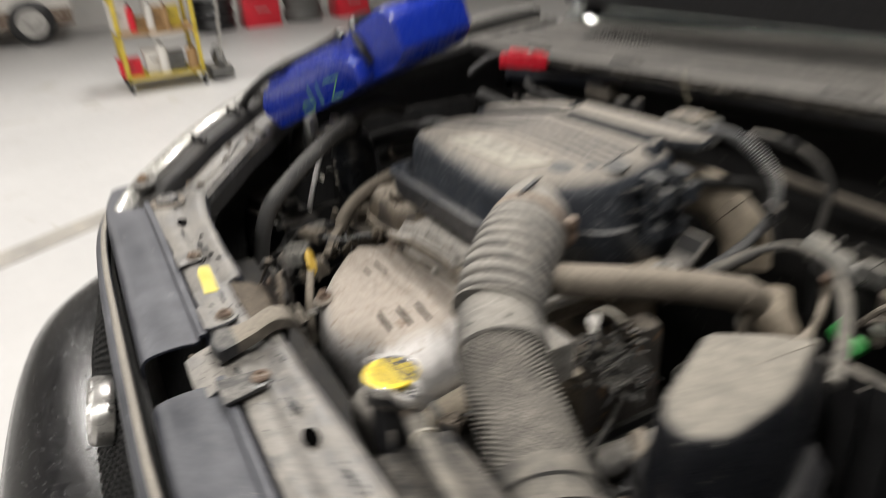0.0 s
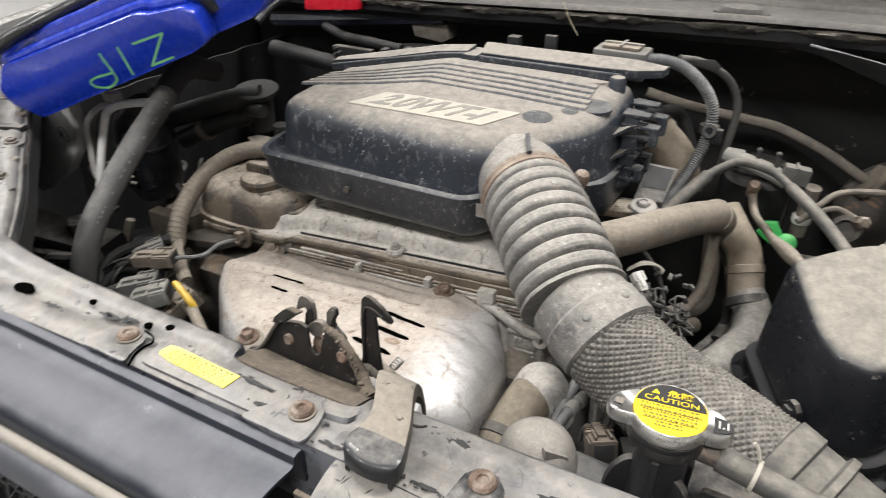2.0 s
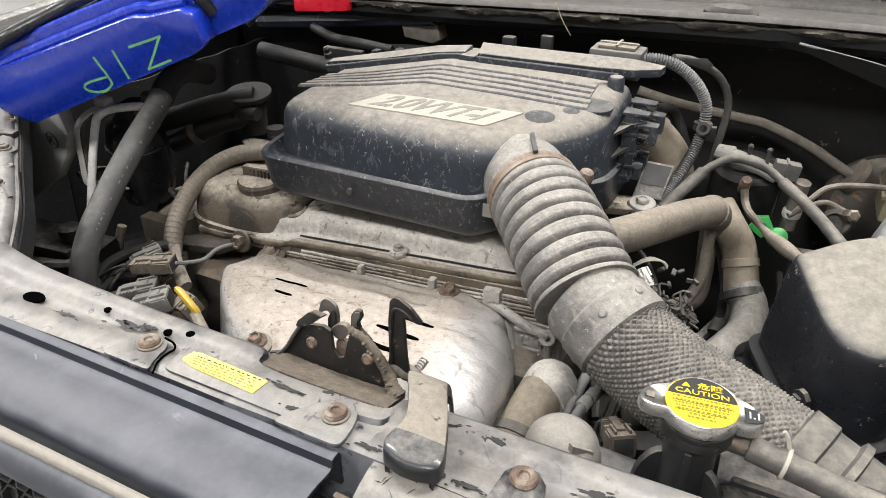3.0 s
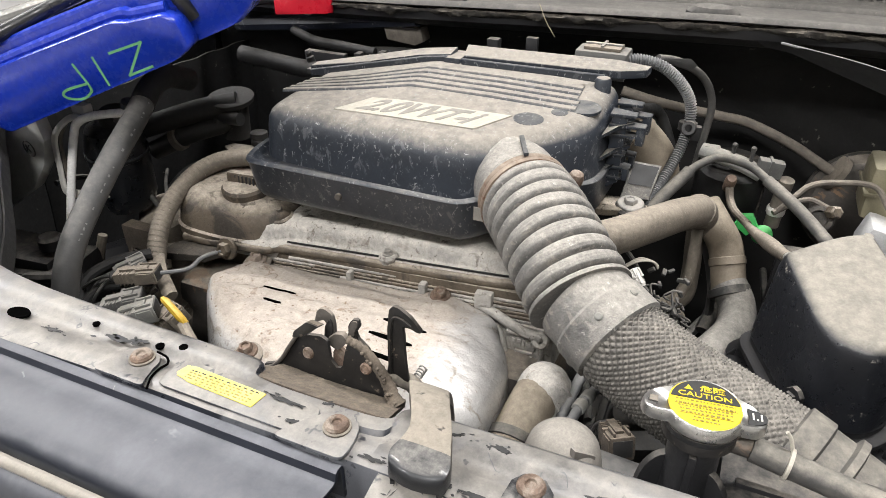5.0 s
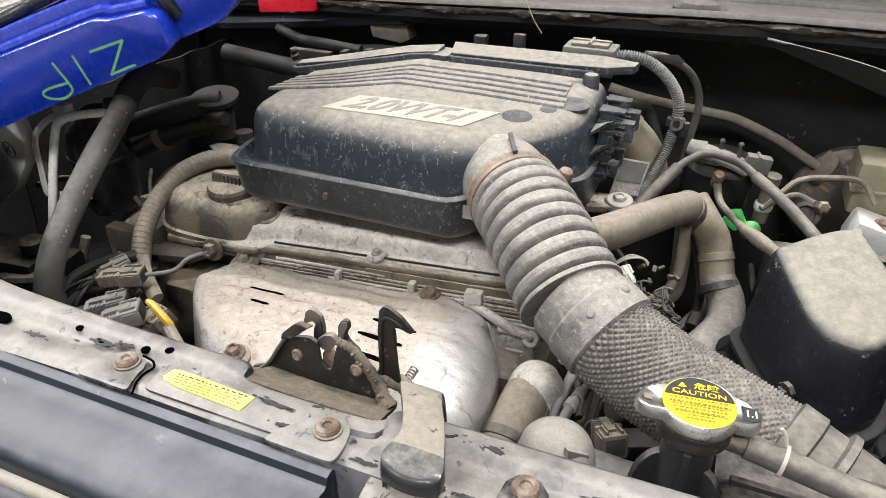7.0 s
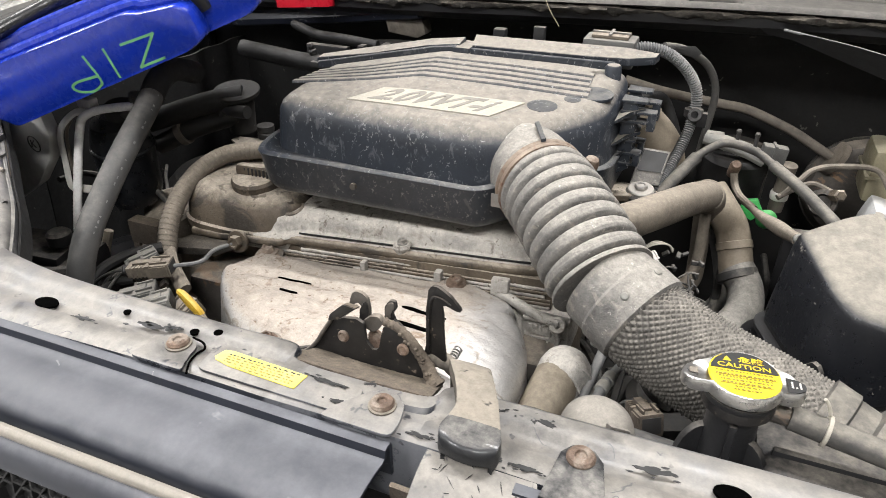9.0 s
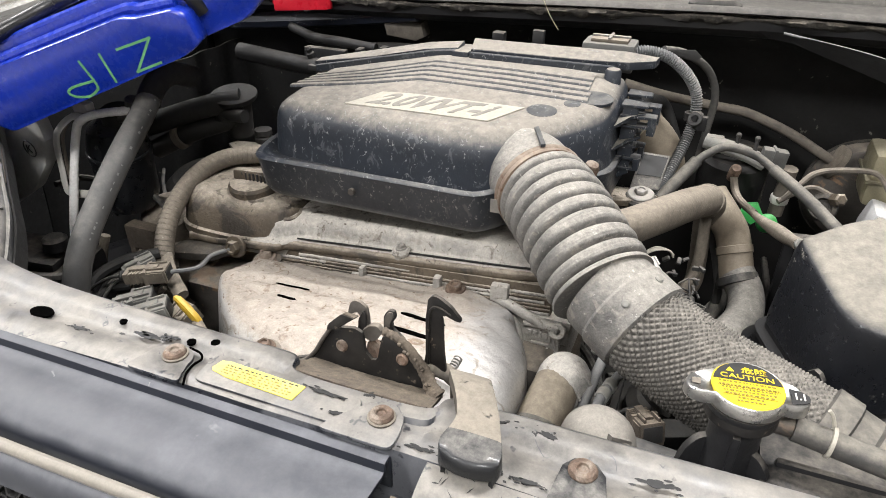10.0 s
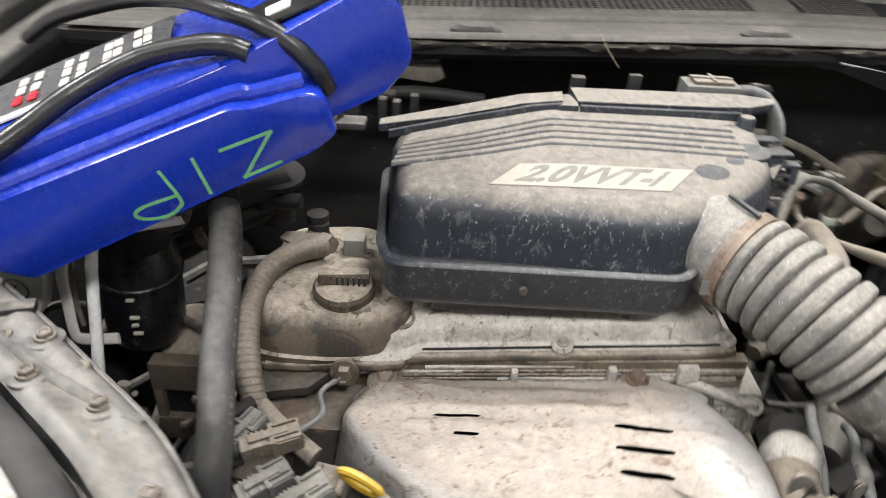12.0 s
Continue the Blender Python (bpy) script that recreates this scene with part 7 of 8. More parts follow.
while k < 96:
    p, d = pts[k], (pts[k + 1] - pts[k]).normalized()
    n = (side - d * side.dot(d)).normalized()
    m = d.cross(n) * random.uniform(0.0006, 0.0014)
    h = d * random.uniform(0.0006, 0.0022)
    part("print", plate([p + n * 0.0147 - h - m, p + n * 0.0147 + h - m, p + n * 0.0147 + h + m, p + n * 0.0147 - h + m], 0.0003, n), M_PRINT, psh, "", 0)
    k += random.choice((3, 3, 4, 9))
conduit = hose("wiring_conduit", [(-0.385, 0.47, 0.885), (-0.425, 0.44, 0.884), (-0.446, 0.40, 0.872), (-0.446, 0.35, 0.852), (-0.436, 0.31, 0.828), (-0.425, 0.285, 0.800)], 0.0124, M_HOSE_TAN, "tan tape-wrapped wiring conduit", 14, per=40)
wrap = spline([(-0.385, 0.47, 0.885), (-0.425, 0.44, 0.884), (-0.446, 0.40, 0.872), (-0.446, 0.35, 0.852), (-0.436, 0.31, 0.828), (-0.425, 0.285, 0.800)], 40)
part("wrap", tube(wrap, lambda s_, a: 0.0126 + 0.0008 * ((s_ * 34 + a / 6.283) % 1.0), 18, 0), M_HOSE_TAN, conduit, "wound tan tape")
for a, b, c in (((-0.43, 0.29, 0.808), (-0.415, 0.275, 0.792), (-0.385, 0.255, 0.785)), ((-0.42, 0.285, 0.804), (-0.395, 0.262, 0.80), (-0.355, 0.235, 0.79)), ((-0.425, 0.29, 0.80), (-0.43, 0.26, 0.795), (-0.44, 0.23, 0.80))):
    part("branch", tube([a, b, c], 0.010, 10, 6, flat=0.7), M_HOSE_TAN, conduit, "taped branch of the loom")
hose("steel_rod", [(-0.50, 0.36, 0.972), (-0.555, 0.350, 0.962), (-0.578, 0.342, 0.952), (-0.586, 0.336, 0.936), (-0.582, 0.31, 0.88), (-0.578, 0.28, 0.80), (-0.575, 0.26, 0.72)], 0.0058, M_ROD, "bright bent steel rod", 12, category="rod")
yoke = thing("bracket_loop", (-0.60, 0.34, 0.85), "pale bent bracket beside the steel rod", "bracket")
part("loop", tube([(-0.575, 0.344, 0.956), (-0.595, 0.344, 0.955), (-0.607, 0.330, 0.942), (-0.610, 0.321, 0.925), (-0.611, 0.318, 0.885), (-0.610, 0.315, 0.860), (-0.602, 0.313, 0.853), (-0.564, 0.312, 0.857)], 0.0062, 8, 5, flat=0.45), M_WHITE, yoke)
part("loop_edge", tube([(-0.600, 0.340, 0.948), (-0.602, 0.326, 0.930), (-0.604, 0.322, 0.888), (-0.600, 0.318, 0.866)], 0.0025, 8, 5), M_HOSE_TAN, yoke, "dirty inner edge of the loop")
hose("heater_hose", [(-0.60, 0.44, 0.90), (-0.55, 0.45, 0.918), (-0.50, 0.465, 0.936), (-0.462, 0.482, 0.947), (-0.432, 0.50, 0.952)], 0.0165, M_HOSE_DARK, "dark grimy heater hose")
hose("heater_hose", [(-0.565, 0.45, 0.872), (-0.547, 0.455, 0.881), (-0.525, 0.460, 0.893), (-0.49, 0.475, 0.908), (-0.44, 0.51, 0.922)], 0.015, M_GREY_DARK, "dark grimy heater hose", extra=[((-0.523, 0.461, 0.894), (0.8, 0.2, 0.45), 0.0185, M_PIPE)])
fl = thing("brake_valve", (-0.46, 0.54, 0.9), "dark round valve body on a dusty flange", "valve")
# body and flange take near-black materials in place of the shadow over them
part("body", lathe([(0.020, -0.06), (0.022, -0.02), (0.022, 0.004), (0.010, 0.006)], (-0.450, 0.510, 0.952), (0, 0, 1), 28), M_BULK, fl, "round body, shade put into its colour")
part("flange", lathe([(0.025, -0.008), (0.033, -0.004), (0.0345, 0.0), (0.0345, 0.003), (0.030, 0.005)], (-0.447, 0.504, 0.955), (0.05, -0.15, 1), 30), M_HOSE_DARK, fl, "dusty round flange, shade in its dark colour")
part("outlet", tube([(-0.458, 0.485, 0.936), (-0.440, 0.480, 0.934), (-0.412, 0.478, 0.936)], 0.0095, 12, 4), M_GREY_DARK, fl, "short dusty pipe")
part("outlet_elbow", lathe([(0.011, -0.016), (0.0115, 0.0), (0.010, 0.010)], (-0.456, 0.486, 0.938), (0, 0.1, 1), 16), M_GREY_DARK, fl)
cam_sensor = thing("cam_sensor", (-0.398, 0.497, 0.865), "dusty sensor with a flat bracket on the valve cover", "sensor")
part("base", lathe([(0.026, -0.012), (0.024, 0.0), (0.015, 0.014), (0.012, 0.020)], (-0.398, 0.497, 0.868), (0, 0, 1), 7), M_ALU_BROWN, cam_sensor, "tan dusty base")
part("body", lathe([(0.013, 0.0), (0.013, 0.014), (0.011, 0.016), (0.013, 0.018), (0.013, 0.026), (0.008, 0.028)], (-0.398, 0.497, 0.886), (0, 0, 1), 18), M_GREY_DARK, cam_sensor, "dark ringed body")
part("bracket", plate([(-0.436, 0.462, 0.893), (-0.412, 0.448, 0.890), (-0.384, 0.456, 0.888), (-0.378, 0.484, 0.887), (-0.398, 0.490, 0.889), (-0.432, 0.478, 0.892)], 0.004, (0, 0, 1), 0.001), M_TONGUE, cam_sensor, "flat dusty bracket")
part("plug", block((-0.366, 0.478, 0.862), (-0.340, 0.500, 0.888), 0.004), M_CONN_PALE, cam_sensor, "pale dusty plug")
# dark reservoir behind the rod
res = thing("steering_reservoir", (-0.57, 0.38, 0.85), "dark plastic reservoir behind the steel rod", "reservoir")
part("body", lathe([(0.035, -0.10), (0.042, -0.08), (0.043, 0.0), (0.036, 0.03), (0.02, 0.04)], (-0.566, 0.382, 0.905), (0.1, -0.1, 1), 28), M_BOTTLE, res)
part("cap", lathe([(0.022, 0.0), (0.023, 0.016), (0.018, 0.020)], (-0.548, 0.378, 0.945), (0.1, -0.1, 1), 20), M_DARK, res)
for z, w in ((0.842, 0.010), (0.852, 0.007), (0.862, 0.010), (0.884, 0.008)):
    part("mark", block((-0.563, 0.3365, z), (-0.563 + w, 0.3400, z + 0.003), 0.0006, Euler((0, 0, 0.1)).to_matrix()), M_LABEL, res, "pale level mark")
part("band", lathe([(0.0435, -0.003), (0.0448, -0.002), (0.0448, 0.002), (0.0435, 0.003)], (-0.566, 0.382, 0.897), (0.1, -0.1, 1), 28), M_BOTTLE, res)
part("spout", tube([(-0.535, 0.37, 0.955), (-0.51, 0.368, 0.965), (-0.50, 0.365, 0.985)], 0.010, 10, 4), M_WIRE, res)
part("cap_block", block((-0.60, 0.352, 0.958), (-0.575, 0.368, 0.972), 0.003), M_WHITE, res, "small white tag")
lower = thing("washer_tank", (-0.56, 0.24, 0.72), "black plastic tank low beside the wing", "tank")
part("body", block((-0.70, 0.18, 0.66), (-0.52, 0.27, 0.795), 0.012, Euler((0, 0, 0.25)).to_matrix()), M_BLACK, lower, "black tank body")
part("lid", block((-0.69, 0.19, 0.795), (-0.545, 0.255, 0.815), 0.006, Euler((0, 0.12, 0.25)).to_matrix()), M_BLACK, lower, "black tank lid")
part("knob", lathe([(0.016, 0), (0.016, 0.014), (0.012, 0.018)], (-0.555, 0.235, 0.815), (0, 0, 1), 16), M_BLACK, lower)
lamp_back = thing("headlamp_back", (-0.70, 0.24, 0.80), "grey moulded back of the headlamp housing", "headlamp")
part("shell", plate([(-0.84, 0.355, 0.955), (-0.70, 0.335, 0.975), (-0.640, 0.322, 0.955), (-0.624, 0.315, 0.925), (-0.632, 0.310, 0.889), (-0.660, 0.302, 0.850), (-0.74, 0.302, 0.80), (-0.86, 0.32, 0.80)], 0.02, (0.1, 1, 0.1), 0.006), M_HEADLAMP, lamp_back, "grey plastic shell")
mark_x, mark_z = Vector((1, -0.1, 0)).normalized(), Vector((0, -0.1, 1)).normalized()
part("mark", tube([Vector((-0.650, 0.3085, 0.913)) + mark_x * (0.0118 * math.cos(a)) + mark_z * (0.0118 * math.sin(a)) for a in np.linspace(0, 2 * math.pi, 33)], 0.0009, 6, 0), M_INK, lamp_back, "round moulded mark")
lettering("K", 0.016, lambda x, y, z: Vector((-0.650 + x, 0.3075 - z, 0.913 + y)), 0.0004, M_INK, lamp_back, "lettering")


# ---- loom connectors and the dipstick ----
def connector(name, at, aim, size, material, label, wires=2):
    """A plug with its stepped body, ribs and wires; aim: the way that the wires leave."""
    t = thing(name, at, label, "connector")
    q = Vector(aim).to_track_quat("Y", "Z").to_matrix()
    w, l, h = size
    o = Vector(at)

    def b(lo, hi, bev=0.0015):
        lo, hi = Vector(lo), Vector(hi)
        c = o + q @ ((lo + hi) / 2)
        return block(c - (hi - lo) / 2, c + (hi - lo) / 2, bev, q)
    part("shell", b((-w / 2, -l / 2, -h / 2), (w / 2, 0.0, h / 2)), material, t)
    part("plug", b((-w * 0.4, 0.0, -h * 0.4), (w * 0.4, l / 2, h * 0.4)), material, t)
    part("collar", b((-w * 0.56, -l * 0.08, -h * 0.56), (w * 0.56, l * 0.02, h * 0.56), 0.001), material, t)
    part("mouth", b((-w * 0.40, -l * 0.512, -h * 0.36), (w * 0.40, -l * 0.49, h * 0.36), 0.0004), M_GREY_DARK, t)
    for k in range(4):
        part("grip", b((-w * 0.42, l * (0.10 + 0.085 * k), -h * 0.46), (w * 0.42, l * (0.135 + 0.085 * k), h * 0.46), 0.0005), material, t)
    for s in (-1, 1):
        part("rail", b((s * w * 0.30 - 0.0011, -l * 0.46, h * 0.5), (s * w * 0.30 + 0.0011, -l * 0.06, h * 0.66), 0.0005), material, t)
    part("grommet", lathe([(h * 0.36, l * 0.49), (h * 0.40, l * 0.52), (h * 0.36, l * 0.55), (h * 0.40, l * 0.58), (h * 0.34, l * 0.62), (h * 0.1, l * 0.63)], o, q @ Vector((0, 1, 0)), 16), M_GREY_DARK, t)
    part("lock", b((-w * 0.18, -l * 0.3, h * 0.45), (w * 0.18, l * 0.35, h * 0.62), 0.0008), material, t)
    for s in (-1, 1):
        part("rib", b((s * w * 0.5 - 0.0012, -l * 0.45, -h * 0.4), (s * w * 0.5 + 0.0012, -l * 0.05, h * 0.4), 0.0005), material, t)
    for k in range(wires):
        x = (k - (wires - 1) / 2) * w * 0.6 / max(1, wires - 1) if wires > 1 else 0
        p = o + q @ Vector((x, l * 0.45, 0))
        part("wire", tube([p, p + q @ Vector((0, l * 0.4, 0)), p + q @ Vector((x * 0.4, l * 0.9, -0.012)), p + q @ Vector((0, l * 1.2, -0.03))], 0.0022, 7, 5), M_WIRE, t)
    return t


connector("connector", (0.212, 0.180, 0.836), (-0.5, 0.8, -0.3), (0.022, 0.036, 0.022), M_TRAY, "brown dusty plug beside the filler neck", 1)
connector("connector", (-0.392, 0.225, 0.820), (-0.85, -0.35, -0.1), (0.024, 0.055, 0.018), M_HOSE_TAN, "tan dusty plug on the loom", 1)
connector("connector", (-0.392, 0.195, 0.797), (-0.75, -0.55, -0.15), (0.026, 0.05, 0.02), M_GREY_CONN, "grey dusty plug with bare wires", 4)
connector("connector", (-0.352, 0.180, 0.802), (-0.75, -0.55, -0.2), (0.028, 0.046, 0.022), M_CONN_PALE, "pale grey square plug", 4)
connector("connector", (-0.42, 0.24, 0.815), (-0.5, -0.8, -0.2), (0.022, 0.04, 0.018), M_GREY_CONN, "grey dusty plug with bare wires", 3)
connector("connector", (-0.34, 0.205, 0.775), (-0.2, -0.9, -0.4), (0.030, 0.05, 0.026), M_HOSE_TAN, "tan dusty plug on the loom", 2)
hose("ground_wire", [(-0.37, 0.235, 0.822), (-0.355, 0.27, 0.812), (-0.362, 0.305, 0.808), (-0.345, 0.325, 0.812)], 0.0029, M_CORR, "thin dusty wire bolted to the cover", 8, category="wire")
hose("loom_wire", [(-0.43, 0.175, 0.76), (-0.462, 0.19, 0.785), (-0.468, 0.215, 0.803), (-0.45, 0.25, 0.812), (-0.425, 0.28, 0.812)], 0.008, M_HOSE_DARK, "black taped loom branch", 10, category="wire")
hose("loom_wire", [(-0.40, 0.15, 0.74), (-0.445, 0.165, 0.77), (-0.445, 0.20, 0.795), (-0.42, 0.22, 0.80)], 0.006, M_HOSE_DARK, "black taped loom branch", 10, category="wire")
dip = thing("dipstick", (-0.30, 0.18, 0.78), "dipstick with an aged yellow ring handle", "dipstick")
ring = [Vector((-0.305, 0.193, 0.810)) + Vector((0.86, -0.2, -0.45)) * (0.019 * math.cos(a)) + Vector((0.38, -0.45, 0.80)) * (0.0115 * math.sin(a)) for a in np.linspace(0, 2 * math.pi, 25)]
part("ring", tube(ring, 0.0042, 8, 0, flat=1.5), M_YELLOW_RING, dip, "aged yellow ring")
part("stem", tube([(-0.290, 0.186, 0.802), (-0.270, 0.176, 0.790), (-0.235, 0.160, 0.765), (-0.20, 0.15, 0.72)], 0.007, 10, 5), M_HOSE_TAN, dip, "dusty dipstick tube")
# accessory drive seen low beside the engine
alt = thing("alternator", (-0.40, 0.30, 0.62), "tan dirty alternator low beside the engine", "alternator")
part("body", lathe([(0.05, -0.09), (0.062, -0.08), (0.064, -0.01), (0.058, 0.0), (0.03, 0.004)], (-0.45, 0.33, 0.73), (-0.3, -0.6, 0.75), 32), M_HOSE_TAN, alt, "dirty ribbed body")
for k in range(8):
    a = k * math.pi / 4
    part("fin", block(Vector((-0.47, 0.30, 0.757)) + Vector((0.035 * math.cos(a), 0.03 * math.sin(a), 0.02 * math.sin(a))) - Vector((0.004, 0.012, 0.003)), Vector((-0.47, 0.30, 0.757)) + Vector((0.035 * math.cos(a), 0.03 * math.sin(a), 0.02 * math.sin(a))) + Vector((0.004, 0.012, 0.003)), 0.001, Euler((0.6, 0, a)).to_matrix()), M_ALU_BROWN, alt)
part("bracket", plate([(-0.455, 0.315, 0.788), (-0.38, 0.325, 0.795), (-0.36, 0.345, 0.80), (-0.41, 0.352, 0.80), (-0.45, 0.345, 0.79)], 0.012, (0, 0, -1), 0.003), M_GRIME, alt, "oily cast bracket")
part("terminal", block((-0.475, 0.275, 0.755), (-0.44, 0.30, 0.785), 0.004), M_BLACK, alt)

# clutter in the shade between the box and the bulkhead
for pts, r, m, lab in (([(-0.58, 0.70, 0.96), (-0.52, 0.70, 0.955), (-0.46, 0.70, 0.95), (-0.40, 0.68, 0.955)], 0.015, M_HOSE_DARK, "wide dark breather hose"),
                       ([(-0.52, 0.78, 0.99), (-0.455, 0.75, 0.985), (-0.40, 0.74, 0.985), (-0.33, 0.74, 0.98)], 0.008, M_HOSE_DARK, "thin dark hose along the bulkhead"),
                       ([(-0.50, 0.80, 0.97), (-0.40, 0.78, 0.965), (-0.30, 0.79, 0.97), (-0.2, 0.80, 0.96)], 0.010, M_HOSE_DARK, "thin dark hose along the bulkhead")):
    hose("breather_hose", pts, r, m, lab)
brk = thing("coil_bracket", (-0.33, 0.70, 0.94), "dark bracket with clips behind the filter box", "bracket")
for x, z in ((-0.345, 0.985), (-0.325, 0.982), (-0.30, 0.992)):
    part("clip", block((x - 0.006, 0.705, 0.94), (x + 0.005, 0.722, z), 0.002), M_BLACK, brk)
part("plate", block((-0.46, 0.72, 0.93), (-0.38, 0.735, 0.975), 0.003), M_BLACK, brk)
part("lip", block((-0.42, 0.665, 0.952), (-0.365, 0.70, 0.962), 0.003), M_WIRE, brk)
part("nipple", lathe([(0.007, 0), (0.007, 0.01), (0.005, 0.012), (0.006, 0.018), (0.004, 0.022)], (-0.425, 0.69, 0.965), (-0.2, -0.2, 1), 12), M_BLACK, brk)
# fine dark web of parts low in the bay
random.seed(33)
loom = thing("wiring_loom", (0, 0.45, 0.7), "dark tangled wiring low in the bay", "wiring", "", "stuff")
bm = bmesh.new()
for k in range(46):
    side = k % 2
    c = Vector((random.uniform(-0.68, -0.44), random.uniform(0.14, 0.62), random.uniform(0.60, 0.80))) if side else Vector((random.uniform(0.14, 0.40), random.uniform(0.40, 0.70), random.uniform(0.54, 0.66)))
    pts = [c]
    d = Vector((random.uniform(-1, 1), random.uniform(-1, 1), random.uniform(-0.5, 0.5))).normalized()
    for j in range(4):
        d = (d + Vector((random.uniform(-0.6, 0.6), random.uniform(-0.6, 0.6), random.uniform(-0.5, 0.4)))).normalized()
        pts.append(pts[-1] + d * 0.045)
    tube(pts, random.uniform(0.003, 0.009), 8, 4, bm)
part("strand", bm, M_WIRE, loom, "", 40, "stuff")

# ---- hoses, wires and units on the fuse box side ----
arch = hose("sensor_conduit", [(0.100, 0.632, 1.043), (0.122, 0.640, 1.045), (0.151, 0.650, 1.036), (0.178, 0.662, 1.011), (0.193, 0.668, 0.980), (0.192, 0.660, 0.940), (0.183, 0.630, 0.908), (0.169, 0.580, 0.880), (0.159, 0.520, 0.865)], 0.0080, M_CORR, "grey corrugated cable conduit in an arch", 12, ribs=96, extra=[((0.193, 0.666, 0.957), (0.0, 0.1, 1), 0.0125, M_BLACK)])
part("clip_eye", lathe([(0.009, -0.003), (0.0105, 0.0), (0.009, 0.003), (0.005, 0.003), (0.0045, -0.003)], (0.196, 0.654, 0.958), (-0.2, -0.9, 0.4), 22), M_BLACK, arch, "round eye of the clip")
part("clip_leg", block((0.199, 0.652, 0.942), (0.212, 0.662, 0.962), 0.002), M_BLACK, arch)
sheath = hose("cable_sheath", [(0.140, 0.668, 1.042), (0.160, 0.690, 1.036), (0.178, 0.712, 1.024), (0.196, 0.730, 1.008), (0.210, 0.740, 0.985), (0.216, 0.742, 0.958), (0.213, 0.738, 0.910), (0.210, 0.735, 0.870)], 0.0054, M_HOSE, "grey taped cable sheath", 12)
part("tape_end", plate([(0.150, 0.676, 1.041), (0.176, 0.706, 1.036), (0.186, 0.712, 1.026), (0.178, 0.706, 1.020), (0.152, 0.680, 1.033)], 0.004, (0.6, -0.6, 0.3), 0.001), M_HOSE_GREY, sheath, "loose flap of tape")
hose("brake_pipe", [(0.08, 0.79, 0.955), (0.130, 0.80, 0.942), (0.180, 0.825, 0.928), (0.232, 0.84, 0.919), (0.272, 0.85, 0.911), (0.336, 0.85, 0.888), (0.383, 0.85, 0.864), (0.412, 0.85, 0.849)], 0.0076, M_PIPE, "long grey rubber pipe to the bulkhead", 14, extra=[((0.408, 0.85, 0.852), (0.8, 0.1, -0.5), 0.028, M_HOSE_TAN)])
hose("throttle_duct", [(0.06, 0.61, 0.965), (0.10, 0.65, 0.952), (0.128, 0.665, 0.930), (0.155, 0.670, 0.900), (0.17, 0.66, 0.86)], 0.032, M_DUCT, "tan throttle duct behind the filter box", 24, extra=[((0.125, 0.664, 0.932), (0.7, 0.2, -0.6), 0.0345, M_DUCT)])
hose("vent_hose", [(0.12, 0.60, 0.985), (0.145, 0.69, 0.965), (0.165, 0.70, 0.93), (0.185, 0.69, 0.88)], 0.008, M_HOSE_DARK, "thin dark hose beside the duct")
hose("vacuum_hose", [(0.150, 0.530, 0.845), (0.163, 0.55, 0.859), (0.184, 0.58, 0.887), (0.209, 0.62, 0.912)], 0.0085, M_HOSE, "grey vacuum hose rising to an arch")
hose("vacuum_hose", [(0.205, 0.615, 0.910), (0.222, 0.635, 0.920), (0.244, 0.65, 0.926), (0.282, 0.66, 0.916), (0.310, 0.645, 0.904)], 0.0055, M_HOSE, "thin arched vacuum hose")
hose("vacuum_hose", [(0.306, 0.648, 0.905), (0.330, 0.625, 0.897), (0.355, 0.59, 0.890), (0.385, 0.54, 0.880), (0.40, 0.51, 0.872)], 0.0075, M_HOSE, "dusty vacuum hose dropping to the fuse box")
hose("radiator_branch_hose", [(0.236, 0.63, 0.862), (0.255, 0.612, 0.845), (0.272, 0.610, 0.822), (0.282, 0.600, 0.797), (0.291, 0.580, 0.768)], 0.0225, M_DUCT, "brown hose bending down beside the fuse box", 20, extra=[((0.281, 0.601, 0.80), (0.3, -0.5, -0.8), 0.0240, M_DUCT)])
hose("radiator_branch_hose", [(0.290, 0.582, 0.775), (0.305, 0.560, 0.758), (0.305, 0.52, 0.748), (0.29, 0.485, 0.740), (0.262, 0.44, 0.725), (0.22, 0.38, 0.69)], 0.0235, M_BELLOWS, "grey elbow hose below the brown one", 20, extra=[((0.292, 0.576, 0.768), (0.4, -0.6, -0.7), 0.0275, M_WIRE)])
hose("bypass_hose", [(0.231, 0.62, 0.85), (0.235, 0.62, 0.80), (0.238, 0.62, 0.760), (0.235, 0.61, 0.722), (0.20, 0.58, 0.71)], 0.0125, M_HOSE_TAN, "grey bypass hose hanging down", 14)
hose("bypass_hose", [(0.249, 0.66, 0.80), (0.267, 0.65, 0.757), (0.279, 0.62, 0.719), (0.272, 0.58, 0.693)], 0.011, M_HOSE, "thin grey bypass hose", 14)
hose("bypass_hose", [(0.236, 0.59, 0.700), (0.215, 0.555, 0.712), (0.185, 0.53, 0.715)], 0.011, M_HOSE_TAN, "short pale hose stub", 14)
hose("bypass_hose", [(0.40, 0.33, 0.70), (0.33, 0.36, 0.705), (0.28, 0.39, 0.72), (0.235, 0.42, 0.73)], 0.013, M_HOSE_TAN, "grey bypass hose hanging down", 14)
hose("bypass_hose", [(0.234, 0.590, 0.872), (0.237, 0.580, 0.82), (0.236, 0.565, 0.775), (0.222, 0.545, 0.745)], 0.0075, M_HOSE_TAN, "thin grey bypass hose", 12)
